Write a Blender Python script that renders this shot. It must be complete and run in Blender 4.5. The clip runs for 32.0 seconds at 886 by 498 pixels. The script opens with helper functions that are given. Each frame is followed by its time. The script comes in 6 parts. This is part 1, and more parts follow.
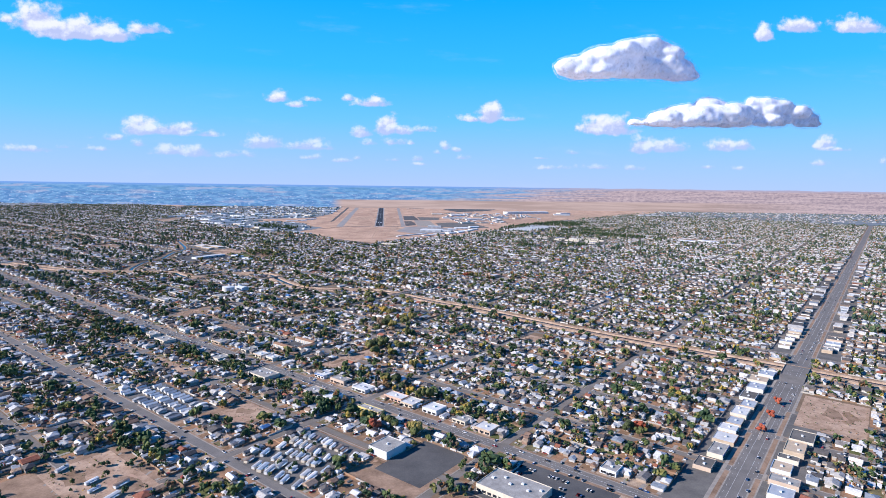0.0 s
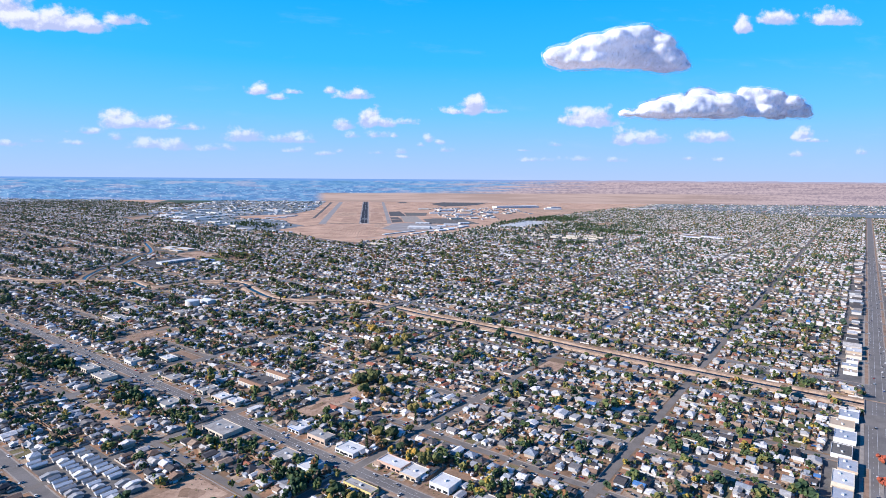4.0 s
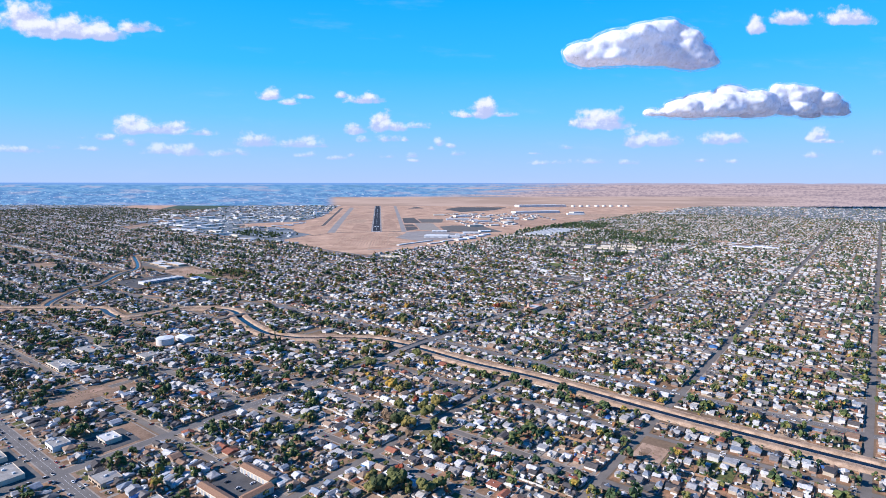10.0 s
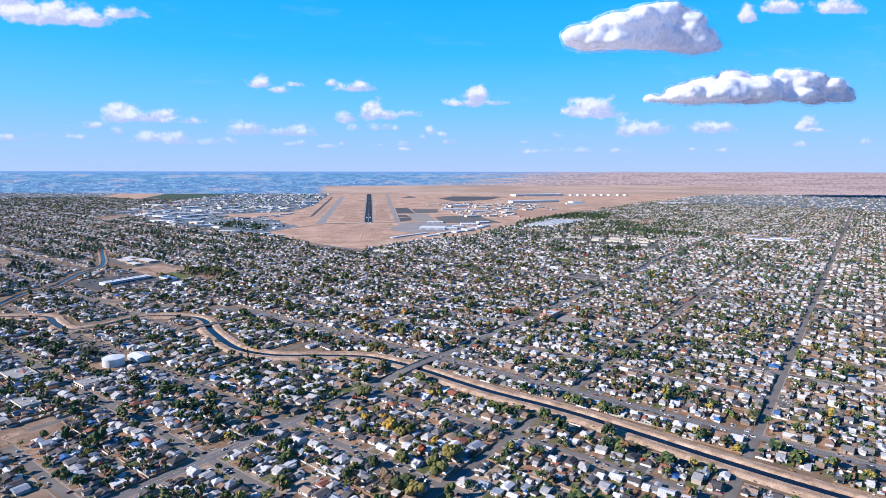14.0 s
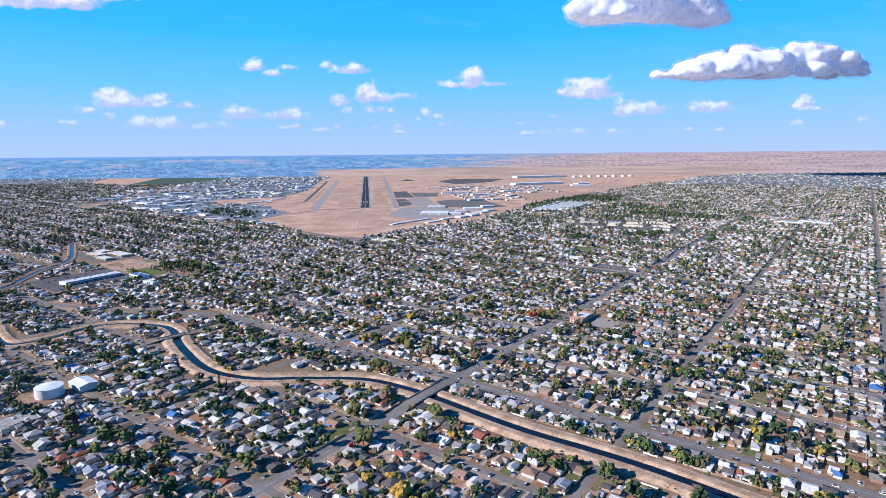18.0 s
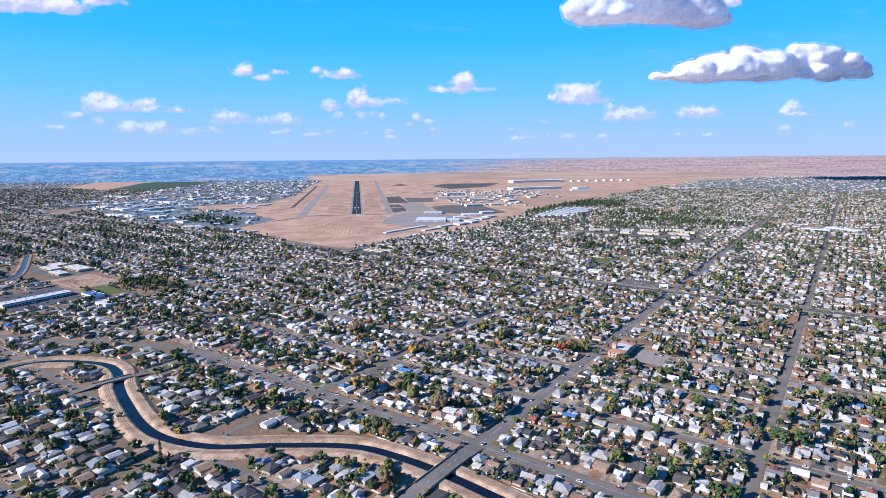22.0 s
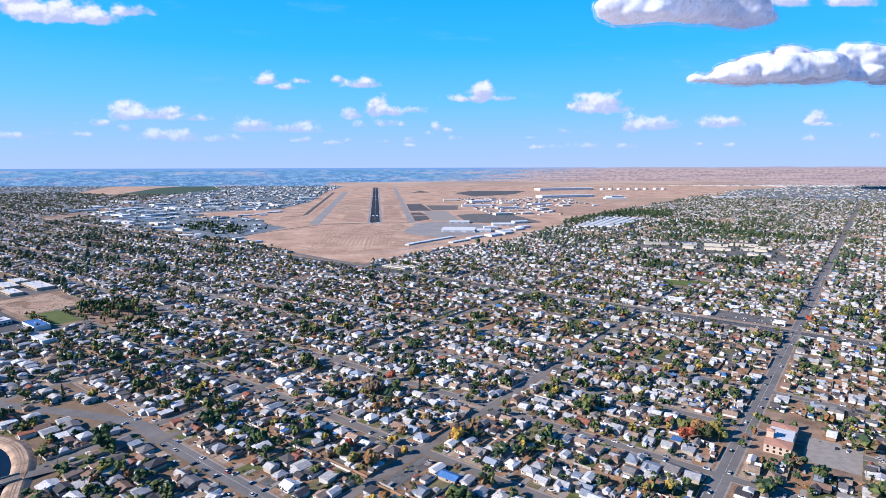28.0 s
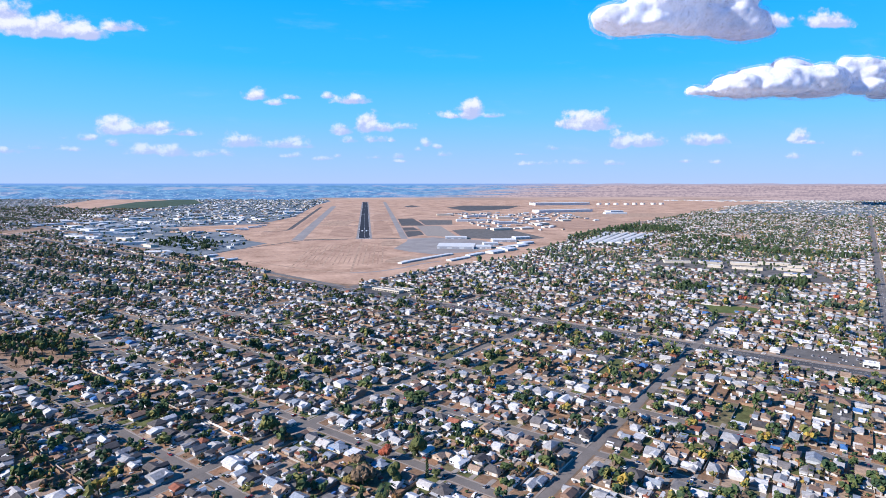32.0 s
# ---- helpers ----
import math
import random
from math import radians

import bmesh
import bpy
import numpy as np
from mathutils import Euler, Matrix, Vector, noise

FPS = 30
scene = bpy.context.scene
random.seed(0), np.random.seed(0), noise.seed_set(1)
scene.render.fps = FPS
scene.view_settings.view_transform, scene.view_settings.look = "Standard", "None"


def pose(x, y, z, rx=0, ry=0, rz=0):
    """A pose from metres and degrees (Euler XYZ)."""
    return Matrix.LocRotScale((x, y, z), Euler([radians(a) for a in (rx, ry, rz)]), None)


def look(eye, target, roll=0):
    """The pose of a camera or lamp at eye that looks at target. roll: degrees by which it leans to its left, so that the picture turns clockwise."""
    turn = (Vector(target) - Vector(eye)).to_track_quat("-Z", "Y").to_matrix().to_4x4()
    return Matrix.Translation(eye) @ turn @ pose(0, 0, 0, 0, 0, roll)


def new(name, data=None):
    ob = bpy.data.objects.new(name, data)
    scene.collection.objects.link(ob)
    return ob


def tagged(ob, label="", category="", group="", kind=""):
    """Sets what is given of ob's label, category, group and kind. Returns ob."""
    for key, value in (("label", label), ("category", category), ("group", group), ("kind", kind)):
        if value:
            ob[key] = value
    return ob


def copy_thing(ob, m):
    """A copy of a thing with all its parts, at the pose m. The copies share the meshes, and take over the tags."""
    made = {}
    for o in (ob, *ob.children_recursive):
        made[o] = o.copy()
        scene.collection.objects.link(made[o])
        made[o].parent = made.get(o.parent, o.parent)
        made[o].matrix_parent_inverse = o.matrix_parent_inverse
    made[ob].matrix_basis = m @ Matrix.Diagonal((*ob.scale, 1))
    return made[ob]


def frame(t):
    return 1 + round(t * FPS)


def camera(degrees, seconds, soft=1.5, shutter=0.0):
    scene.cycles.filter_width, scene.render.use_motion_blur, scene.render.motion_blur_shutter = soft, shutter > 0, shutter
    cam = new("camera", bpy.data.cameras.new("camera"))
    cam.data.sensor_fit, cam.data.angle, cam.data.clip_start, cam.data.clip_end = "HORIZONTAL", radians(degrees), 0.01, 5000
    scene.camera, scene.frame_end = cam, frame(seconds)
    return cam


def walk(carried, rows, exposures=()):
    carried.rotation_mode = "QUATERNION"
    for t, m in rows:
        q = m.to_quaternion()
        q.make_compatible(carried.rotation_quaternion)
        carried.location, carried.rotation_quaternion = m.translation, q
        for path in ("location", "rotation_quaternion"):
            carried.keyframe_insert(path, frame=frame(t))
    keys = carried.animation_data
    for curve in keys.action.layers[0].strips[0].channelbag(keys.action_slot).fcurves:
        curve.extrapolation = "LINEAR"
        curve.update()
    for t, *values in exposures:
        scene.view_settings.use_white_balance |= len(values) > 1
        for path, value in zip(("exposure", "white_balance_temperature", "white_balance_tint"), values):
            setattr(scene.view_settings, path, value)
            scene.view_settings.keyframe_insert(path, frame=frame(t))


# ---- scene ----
# Approach over a gridded suburb towards an airport. x: right of the runway's line, y: along it,
# the origin is the runway's near end; z is up.
cam = camera(75.5, 32.0, soft=0.7)
PATH = [
    (0, (29.3, -3020.9, 242.7), (49.57, -2823.36, 219.05), 0.77),
    (0.5, (28.4, -3001.4, 243.7), (48.53, -2804.01, 218.56), 0.68),
    (1, (27.6, -2982.0, 244.5), (47.55, -2784.71, 218.19), 0.68),
    (1.5, (26.7, -2962.6, 245.4), (47.40, -2765.46, 218.36), 0.59),
    (2, (25.9, -2943.2, 246.1), (48.40, -2746.29, 219.30), 0.69),
    (2.5, (25.1, -2923.9, 246.8), (49.60, -2727.27, 219.79), 0.81),
    (3, (24.3, -2904.7, 247.4), (49.93, -2708.16, 220.45), 0.76),
    (3.5, (23.6, -2885.5, 247.9), (48.97, -2688.91, 221.31), 0.53),
    (5.5, (20.9, -2809.2, 249.5), (48.18, -2612.60, 225.06), 0.49),
    (6, (20.3, -2790.3, 249.7), (48.08, -2593.64, 225.86), 0.49),
    (6.5, (19.7, -2771.3, 249.8), (48.20, -2574.79, 226.23), 0.17),
    (7, (19.1, -2752.5, 249.9), (46.82, -2555.79, 226.38), 0.15),
    (7.5, (18.6, -2733.6, 250.0), (44.40, -2536.72, 226.19), 0.16),
    (8, (18.1, -2714.8, 249.9), (41.79, -2517.58, 226.69), 0.37),
    (8.5, (17.6, -2696.0, 249.8), (40.32, -2498.75, 226.09), 0.34),
    (9, (17.1, -2677.3, 249.7), (39.20, -2479.96, 225.66), 0.34),
    (9.5, (16.6, -2658.6, 249.5), (38.80, -2461.28, 225.19), 0.17),
    (10, (16.2, -2639.9, 249.2), (38.05, -2442.63, 224.33), 0.12),
    (10.5, (15.8, -2621.2, 248.9), (37.19, -2423.89, 224.18), 0.12),
    (11, (15.4, -2602.6, 248.5), (36.35, -2405.15, 224.22), 0.13),
    (11.5, (15.0, -2583.9, 248.1), (36.26, -2386.59, 223.53), 0.23),
    (12, (14.6, -2565.3, 247.6), (36.87, -2368.13, 222.75), 0.03),
    (12.5, (14.3, -2546.7, 247.0), (38.16, -2349.83, 221.48), 0.25),
    (13, (13.9, -2528.2, 246.4), (39.14, -2331.58, 219.73), 0.28),
    (13.5, (13.6, -2509.6, 245.8), (39.15, -2313.24, 217.86), 0.15),
    (14, (13.3, -2491.1, 245.1), (38.01, -2294.70, 216.38), 0.14),
    (14.5, (13.0, -2472.5, 244.3), (36.93, -2276.23, 214.58), 0.09),
    (16.5, (12.0, -2398.5, 240.8), (36.53, -2202.59, 208.88), 0.02),
    (17, (11.8, -2380.0, 239.8), (36.57, -2184.37, 206.36), -0.11),
    (17.5, (11.6, -2361.5, 238.8), (36.61, -2166.10, 204.17), -0.33),
    (18, (11.4, -2343.0, 237.7), (36.91, -2147.65, 203.06), -0.44),
    (18.5, (11.2, -2324.5, 236.5), (37.73, -2129.20, 202.35), -0.39),
    (19, (11.0, -2305.9, 235.4), (38.76, -2110.70, 202.03), -0.41),
    (19.5, (10.8, -2287.4, 234.1), (39.66, -2092.14, 201.92), -0.54),
    (20, (10.7, -2268.9, 232.9), (40.27, -2073.73, 200.56), -0.55),
    (20.5, (10.5, -2250.3, 231.5), (40.18, -2055.20, 199.19), -0.58),
    (21, (10.4, -2231.8, 230.2), (39.53, -2036.58, 197.78), -0.48),
    (21.5, (10.3, -2213.2, 228.8), (38.83, -2017.97, 196.05), -0.53),
    (22, (10.1, -2194.6, 227.4), (38.67, -1999.41, 194.43), -0.44),
    (22.5, (10.0, -2176.0, 225.9), (39.36, -1980.83, 193.48), -0.44),
    (23, (9.9, -2157.4, 224.4), (40.58, -1962.34, 192.30), -0.50),
    (23.5, (9.8, -2138.7, 222.8), (40.97, -1943.80, 190.53), -0.53),
    (24, (9.7, -2120.0, 221.2), (39.67, -1924.97, 188.73), -0.48),
    (24.5, (9.6, -2101.3, 219.6), (36.89, -1905.81, 187.48), -0.41),
    (25, (9.5, -2082.6, 217.9), (34.50, -1886.66, 186.50), -0.45),
    (25.5, (9.4, -2063.8, 216.2), (33.59, -1867.74, 185.16), -0.38),
    (27.5, (9.1, -1988.5, 209.1), (33.40, -1792.32, 178.38), -0.41),
    (28, (9.1, -1969.5, 207.2), (31.67, -1773.09, 177.14), -0.10),
    (28.5, (9.0, -1950.5, 205.3), (32.48, -1754.01, 176.65), -0.18),
    (29, (8.9, -1931.5, 203.4), (34.11, -1735.03, 175.91), -0.08),
    (29.5, (8.8, -1912.5, 201.5), (34.95, -1716.06, 174.09), -0.00),
    (30, (8.8, -1893.3, 199.5), (34.41, -1696.91, 172.01), 0.03),
    (30.5, (8.7, -1874.2, 197.5), (33.47, -1677.56, 170.53), 0.12),
    (31, (8.6, -1855.0, 195.4), (33.55, -1658.28, 169.16), -0.01),
    (31.5, (8.6, -1835.7, 193.4), (34.11, -1639.04, 167.59), -0.38),
    (32, (8.5, -1816.4, 191.3), (34.84, -1619.68, 166.65), 0.09),
]
walk(cam, [(t, look(eye, target, roll)) for t, eye, target, roll in PATH], [(0, 1.03, 5850, 16), (32, 1.03, 5850, 16)])

# ---- light ----
SUN_FROM = Vector((-1.0, -0.10, 0.52)).normalized()
sun = new("sun", bpy.data.lights.new("sun", "SUN"))
sun.data.energy, sun.data.angle, sun.data.color = 5.0, radians(0.53), (1.0, 0.90, 0.76)
sun.matrix_world = look(SUN_FROM * 3000, (0, 0, 0))

world = bpy.data.worlds.new("sky")
scene.world = world
world.use_nodes = True
wt = world.node_tree
wt.nodes.clear()


def put(slot, value):
    if isinstance(value, tuple):
        slot.default_value = (*value, 1) if len(slot.default_value) == 4 and len(value) == 3 else value
    elif isinstance(value, (int, float)):
        slot.default_value = value
    elif value is not None:
        wt.links.new(value, slot)


def wmath(op, a, b=None, clamp=False):
    node = wt.nodes.new("ShaderNodeMath")
    node.operation, node.use_clamp = op, clamp
    put(node.inputs[0], a)
    put(node.inputs[1], b)
    return node.outputs[0]


def wvec(op, a, b=None):
    node = wt.nodes.new("ShaderNodeVectorMath")
    node.operation = op
    put(node.inputs[0], a)
    put(node.inputs[1], b)
    return node.outputs["Value"] if op == "LENGTH" else node.outputs[0]


def wmix(fac, a, b, blend="MIX"):
    node = wt.nodes.new("ShaderNodeMix")
    node.data_type, node.blend_type = "RGBA", blend
    put(node.inputs[0], fac)
    put(node.inputs[6], a)
    put(node.inputs[7], b)
    return node.outputs[2]


def wramp(value, low, high):
    node = wt.nodes.new("ShaderNodeMapRange")
    node.interpolation_type = "SMOOTHSTEP"
    put(node.inputs[0], value)
    node.inputs[1].default_value, node.inputs[2].default_value = low, high
    return node.outputs[0]


def wnoise(vector, scale, detail=5.0, rough=0.55):
    node = wt.nodes.new("ShaderNodeTexNoise")
    put(node.inputs["Vector"], vector)
    node.inputs["Scale"].default_value, node.inputs["Detail"].default_value, node.inputs["Roughness"].default_value = scale, detail, rough
    return node.outputs[0]


def wjoin(x, y, z=0.0):
    node = wt.nodes.new("ShaderNodeCombineXYZ")
    put(node.inputs[0], x)
    put(node.inputs[1], y)
    put(node.inputs[2], z)
    return node.outputs[0]


def wsplit(v):
    node = wt.nodes.new("ShaderNodeSeparateXYZ")
    put(node.inputs[0], v)
    return node.outputs


nishita = wt.nodes.new("ShaderNodeTexSky")
nishita.sky_type, nishita.sun_disc = "NISHITA", False
nishita.sun_elevation = math.asin(SUN_FROM.z)
nishita.sun_rotation = math.atan2(SUN_FROM.x, SUN_FROM.y)
nishita.altitude, nishita.air_density, nishita.dust_density, nishita.ozone_density = 300, 1.0, 0.4, 4.0
axes = wsplit(wt.nodes.new("ShaderNodeTexCoord").outputs["Generated"])
forward = wmath("MAXIMUM", axes[1], 0.05)
side = wmath("DIVIDE", axes[0], forward)   # slope to the right of the runway's line
rise = wmath("DIVIDE", axes[2], forward)   # slope above the level

# Clear sky: pale lilac at the horizon, deep blue higher up.
deepening = wt.nodes.new("ShaderNodeValToRGB")
put(deepening.inputs[0], wmath("MULTIPLY", wmath("ADD", axes[2], 0.01), 1.0, True))
stops = deepening.color_ramp.elements
stops[0].position, stops[0].color = 0.0, (0.47, 0.62, 0.88, 1)
stops[1].position, stops[1].color = 0.95, (0.004, 0.09, 0.34, 1)
for at, colour in ((0.045, (0.36, 0.60, 0.94)), (0.11, (0.18, 0.59, 1.04)), (0.19, (0.055, 0.52, 1.05)), (0.30, (0.015, 0.43, 1.0)), (0.42, (0.008, 0.30, 0.84)), (0.62, (0.005, 0.17, 0.56))):
    stops.new(at).color = (*colour, 1)
clear = wmix(0.92, wvec("MULTIPLY", nishita.outputs[0], (0.07, 0.085, 0.11)), deepening.outputs[0])

# Fair-weather cumulus far over the plain (the two large ones are built further down): slope to the right, slope above the level, half width and half height of each.
RIGHT_CLOUDS = [(0.388, 0.103, 0.049, 0.020), (0.413, 0.111, 0.022, 0.013), (0.460, 0.070, 0.025, 0.018), (0.501, 0.068, 0.038, 0.014), (0.614, 0.072, 0.032, 0.013), (0.648, 0.073, 0.019, 0.013), (0.811, 0.079, 0.021, 0.014), (0.834, 0.069, 0.025, 0.005),
                (0.805, 0.044, 0.024, 0.007), (0.942, 0.049, 0.013, 0.007), (0.739, 0.287, 0.038, 0.015), (0.676, 0.271, 0.018, 0.017), (0.853, 0.292, 0.047, 0.017), (0.440, 0.028, 0.026, 0.005), (0.291, 0.026, 0.026, 0.004), (0.382, 0.029, 0.031, 0.005),
                (0.578, 0.032, 0.026, 0.004), (0.648, 0.031, 0.013, 0.004), (0.326, 0.054, 0.016, 0.005)]
LEFT_CLOUDS = [(-0.546, 0.250, 0.036, 0.028), (-0.488, 0.233, 0.067, 0.020), (-0.432, 0.227, 0.031, 0.014), (-0.384, 0.239, 0.031, 0.011), (-0.590, 0.245, 0.012, 0.008), (-0.396, 0.084, 0.029, 0.018), (-0.351, 0.080, 0.052, 0.012), (-0.305, 0.073, 0.026, 0.006),
               (-0.447, 0.064, 0.026, 0.006), (-0.405, 0.056, 0.016, 0.008), (-0.352, 0.046, 0.029, 0.011), (-0.310, 0.045, 0.022, 0.013), (-0.252, 0.041, 0.031, 0.007), (-0.577, 0.044, 0.040, 0.007), (-0.519, 0.048, 0.016, 0.005), (-0.466, 0.045, 0.019, 0.004),
               (-0.204, 0.062, 0.031, 0.014), (-0.132, 0.058, 0.040, 0.011), (-0.101, 0.055, 0.019, 0.007), (-0.180, 0.136, 0.019, 0.011), (-0.151, 0.124, 0.020, 0.005), (-0.123, 0.134, 0.011, 0.005), (-0.061, 0.138, 0.011, 0.007), (-0.024, 0.132, 0.029, 0.010)]
MIDDLE_CLOUDS = [(-0.041, 0.083, 0.017, 0.012), (0.004, 0.095, 0.019, 0.020), (0.025, 0.087, 0.022, 0.011), (0.061, 0.088, 0.019, 0.006), (-0.025, 0.065, 0.015, 0.007), (0.014, 0.067, 0.019, 0.008), (0.045, 0.066, 0.006, 0.005), (0.181, 0.119, 0.022, 0.020),
                 (0.152, 0.108, 0.026, 0.006), (0.216, 0.109, 0.019, 0.005), (0.104, 0.061, 0.009, 0.010), (0.092, 0.050, 0.009, 0.004), (0.121, 0.055, 0.011, 0.005), (0.133, 0.042, 0.012, 0.005), (-0.121, 0.038, 0.018, 0.005), (-0.076, 0.033, 0.016, 0.004),
                 (-0.046, 0.039, 0.006, 0.005), (0.021, 0.036, 0.017, 0.004), (0.057, 0.039, 0.011, 0.006), (0.062, 0.029, 0.018, 0.003), (0.276, 0.043, 0.014, 0.003), (0.303, 0.027, 0.018, 0.004)]
spot = wjoin(side, rise)
billow = wnoise(wvec("MULTIPLY", spot, (1.0, 1.3, 1.0)), 38.0, 3.0, 0.5)
lumps = wnoise(spot, 90.0, 6.0, 0.62)
body, top = -9.0, 0.0
for cx, cy, half, tall in RIGHT_CLOUDS + LEFT_CLOUDS + MIDDLE_CLOUDS:
    at = wsplit(wvec("MULTIPLY", wvec("SUBTRACT", spot, (cx, cy - tall * 0.5, 0.0)), (1 / (half * 1.30), 1 / (tall * 1.65), 1.0)))
    low = wmath("MAXIMUM", at[1], wmath("MULTIPLY", at[1], -3.2))
    puff = wmath("SUBTRACT", 1.0, wvec("LENGTH", wjoin(at[0], low)))
    heap = wmath("MULTIPLY", puff, max(0.55, min(1.3, tall / 0.013)))
    body = heap if body == -9.0 else wmath("MAXIMUM", body, heap)
    lift = wmath("MULTIPLY", wmath("SUBTRACT", at[1], wmath("MULTIPLY", at[0], 0.35)), wmath("MULTIPLY", puff, 3.0, True))
    top = lift if top == 0.0 else wmath("ADD", top, lift)
ragged = wmath("ADD", wmath("MULTIPLY", wmath("SUBTRACT", billow, 0.5), 3.4), wmath("MULTIPLY", wmath("SUBTRACT", lumps, 0.5), 1.5))
cover = wramp(wmath("ADD", body, wmath("MULTIPLY", ragged, 0.44)), 0.0, 0.66)
# Sunlight painted on the clouds: white at the upper left, lilac-grey towards the base.
bright = wramp(wmath("ADD", top, wmath("ADD", wmath("MULTIPLY", wmath("SUBTRACT", lumps, 0.5), 1.3), wmath("MULTIPLY", wmath("SUBTRACT", billow, 0.5), 1.6))), -0.05, 0.75)
vapour = wmix(bright, (0.52, 0.57, 0.78), (0.91, 0.91, 0.97))
far_veil = wramp(rise, 0.02, 0.12)
cloudy = wmix(wmath("MULTIPLY", cover, wmath("ADD", 0.55, wmath("MULTIPLY", far_veil, 0.43))), clear, vapour)
cirrus = wmath("MULTIPLY", wramp(wnoise(wvec("MULTIPLY", spot, (2.0, 9.0, 1.0)), 3.0, 6.0, 0.62), 0.55, 0.85), 0.16)
cloudy = wmix(cirrus, cloudy, (0.62, 0.70, 0.92))

# The far plain, beyond the last things that are built: fields, dry hills, with haze painted in towards the horizon.
deep = wmath("DIVIDE", 0.25, wmath("MAXIMUM", wmath("MULTIPLY", rise, -1.0), 0.005))
plain = wjoin(wmath("MULTIPLY", side, deep), deep)
fields = wnoise(plain, 1.1, 6.0, 0.6)
specks = wnoise(plain, 14.0, 4.0, 0.7)
to_right = wramp(wmath("ADD", wmath("SUBTRACT", side, wmath("MULTIPLY", rise, 6.0)), wmath("MULTIPLY", wmath("SUBTRACT", fields, 0.5), 0.9)), 0.22, 0.50)
strips = wnoise(wvec("MULTIPLY", spot, (1.0, 11.0, 1.0)), 13.0, 4.0, 0.6)
roofs_far = wnoise(wvec("MULTIPLY", spot, (1.0, 2.6, 1.0)), 190.0, 3.0, 0.7)
groves_far = wnoise(wvec("MULTIPLY", spot, (1.0, 4.0, 1.0)), 60.0, 4.0, 0.7)
# Distance haze is painted into these blue land colours.
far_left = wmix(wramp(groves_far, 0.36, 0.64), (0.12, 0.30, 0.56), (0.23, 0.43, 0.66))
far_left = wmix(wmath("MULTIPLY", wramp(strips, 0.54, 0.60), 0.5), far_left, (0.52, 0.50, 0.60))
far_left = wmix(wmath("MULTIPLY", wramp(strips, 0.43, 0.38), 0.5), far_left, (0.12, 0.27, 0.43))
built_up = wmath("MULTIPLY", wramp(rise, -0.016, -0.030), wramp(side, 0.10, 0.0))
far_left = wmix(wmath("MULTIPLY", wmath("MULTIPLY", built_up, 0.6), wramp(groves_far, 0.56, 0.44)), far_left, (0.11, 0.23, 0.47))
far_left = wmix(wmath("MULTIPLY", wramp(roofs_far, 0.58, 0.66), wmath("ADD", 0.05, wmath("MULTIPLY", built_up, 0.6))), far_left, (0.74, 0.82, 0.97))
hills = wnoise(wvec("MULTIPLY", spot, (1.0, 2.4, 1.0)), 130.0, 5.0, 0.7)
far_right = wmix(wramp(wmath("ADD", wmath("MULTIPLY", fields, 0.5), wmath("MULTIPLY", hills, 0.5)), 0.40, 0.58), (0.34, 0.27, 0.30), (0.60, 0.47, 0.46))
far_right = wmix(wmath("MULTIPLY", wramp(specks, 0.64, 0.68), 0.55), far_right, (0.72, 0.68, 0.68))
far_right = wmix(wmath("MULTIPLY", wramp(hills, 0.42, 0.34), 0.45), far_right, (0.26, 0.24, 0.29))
dry_middle = wmath("MULTIPLY", wmath("MULTIPLY", wramp(side, -0.095, -0.07), wramp(side, 0.9, 0.5)), wramp(rise, -0.0325, -0.0355))
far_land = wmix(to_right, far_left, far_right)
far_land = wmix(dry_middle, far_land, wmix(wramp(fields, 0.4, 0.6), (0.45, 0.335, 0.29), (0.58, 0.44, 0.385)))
# The painted haze thickens just below the horizon.
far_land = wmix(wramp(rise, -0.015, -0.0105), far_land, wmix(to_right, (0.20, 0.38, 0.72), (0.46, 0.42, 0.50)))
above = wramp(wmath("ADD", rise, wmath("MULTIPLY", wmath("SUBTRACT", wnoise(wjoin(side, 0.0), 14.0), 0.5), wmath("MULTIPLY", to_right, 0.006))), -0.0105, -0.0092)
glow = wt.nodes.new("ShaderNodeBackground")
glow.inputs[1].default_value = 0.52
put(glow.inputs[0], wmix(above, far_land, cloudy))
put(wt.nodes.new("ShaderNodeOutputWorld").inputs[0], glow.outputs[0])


# ---- materials ----
BASE_SCALE = 0.75  # the base colours below are all scaled by this, to suit the exposure


def scaled(colour, keep=BASE_SCALE):
    return tuple(c * keep for c in colour)


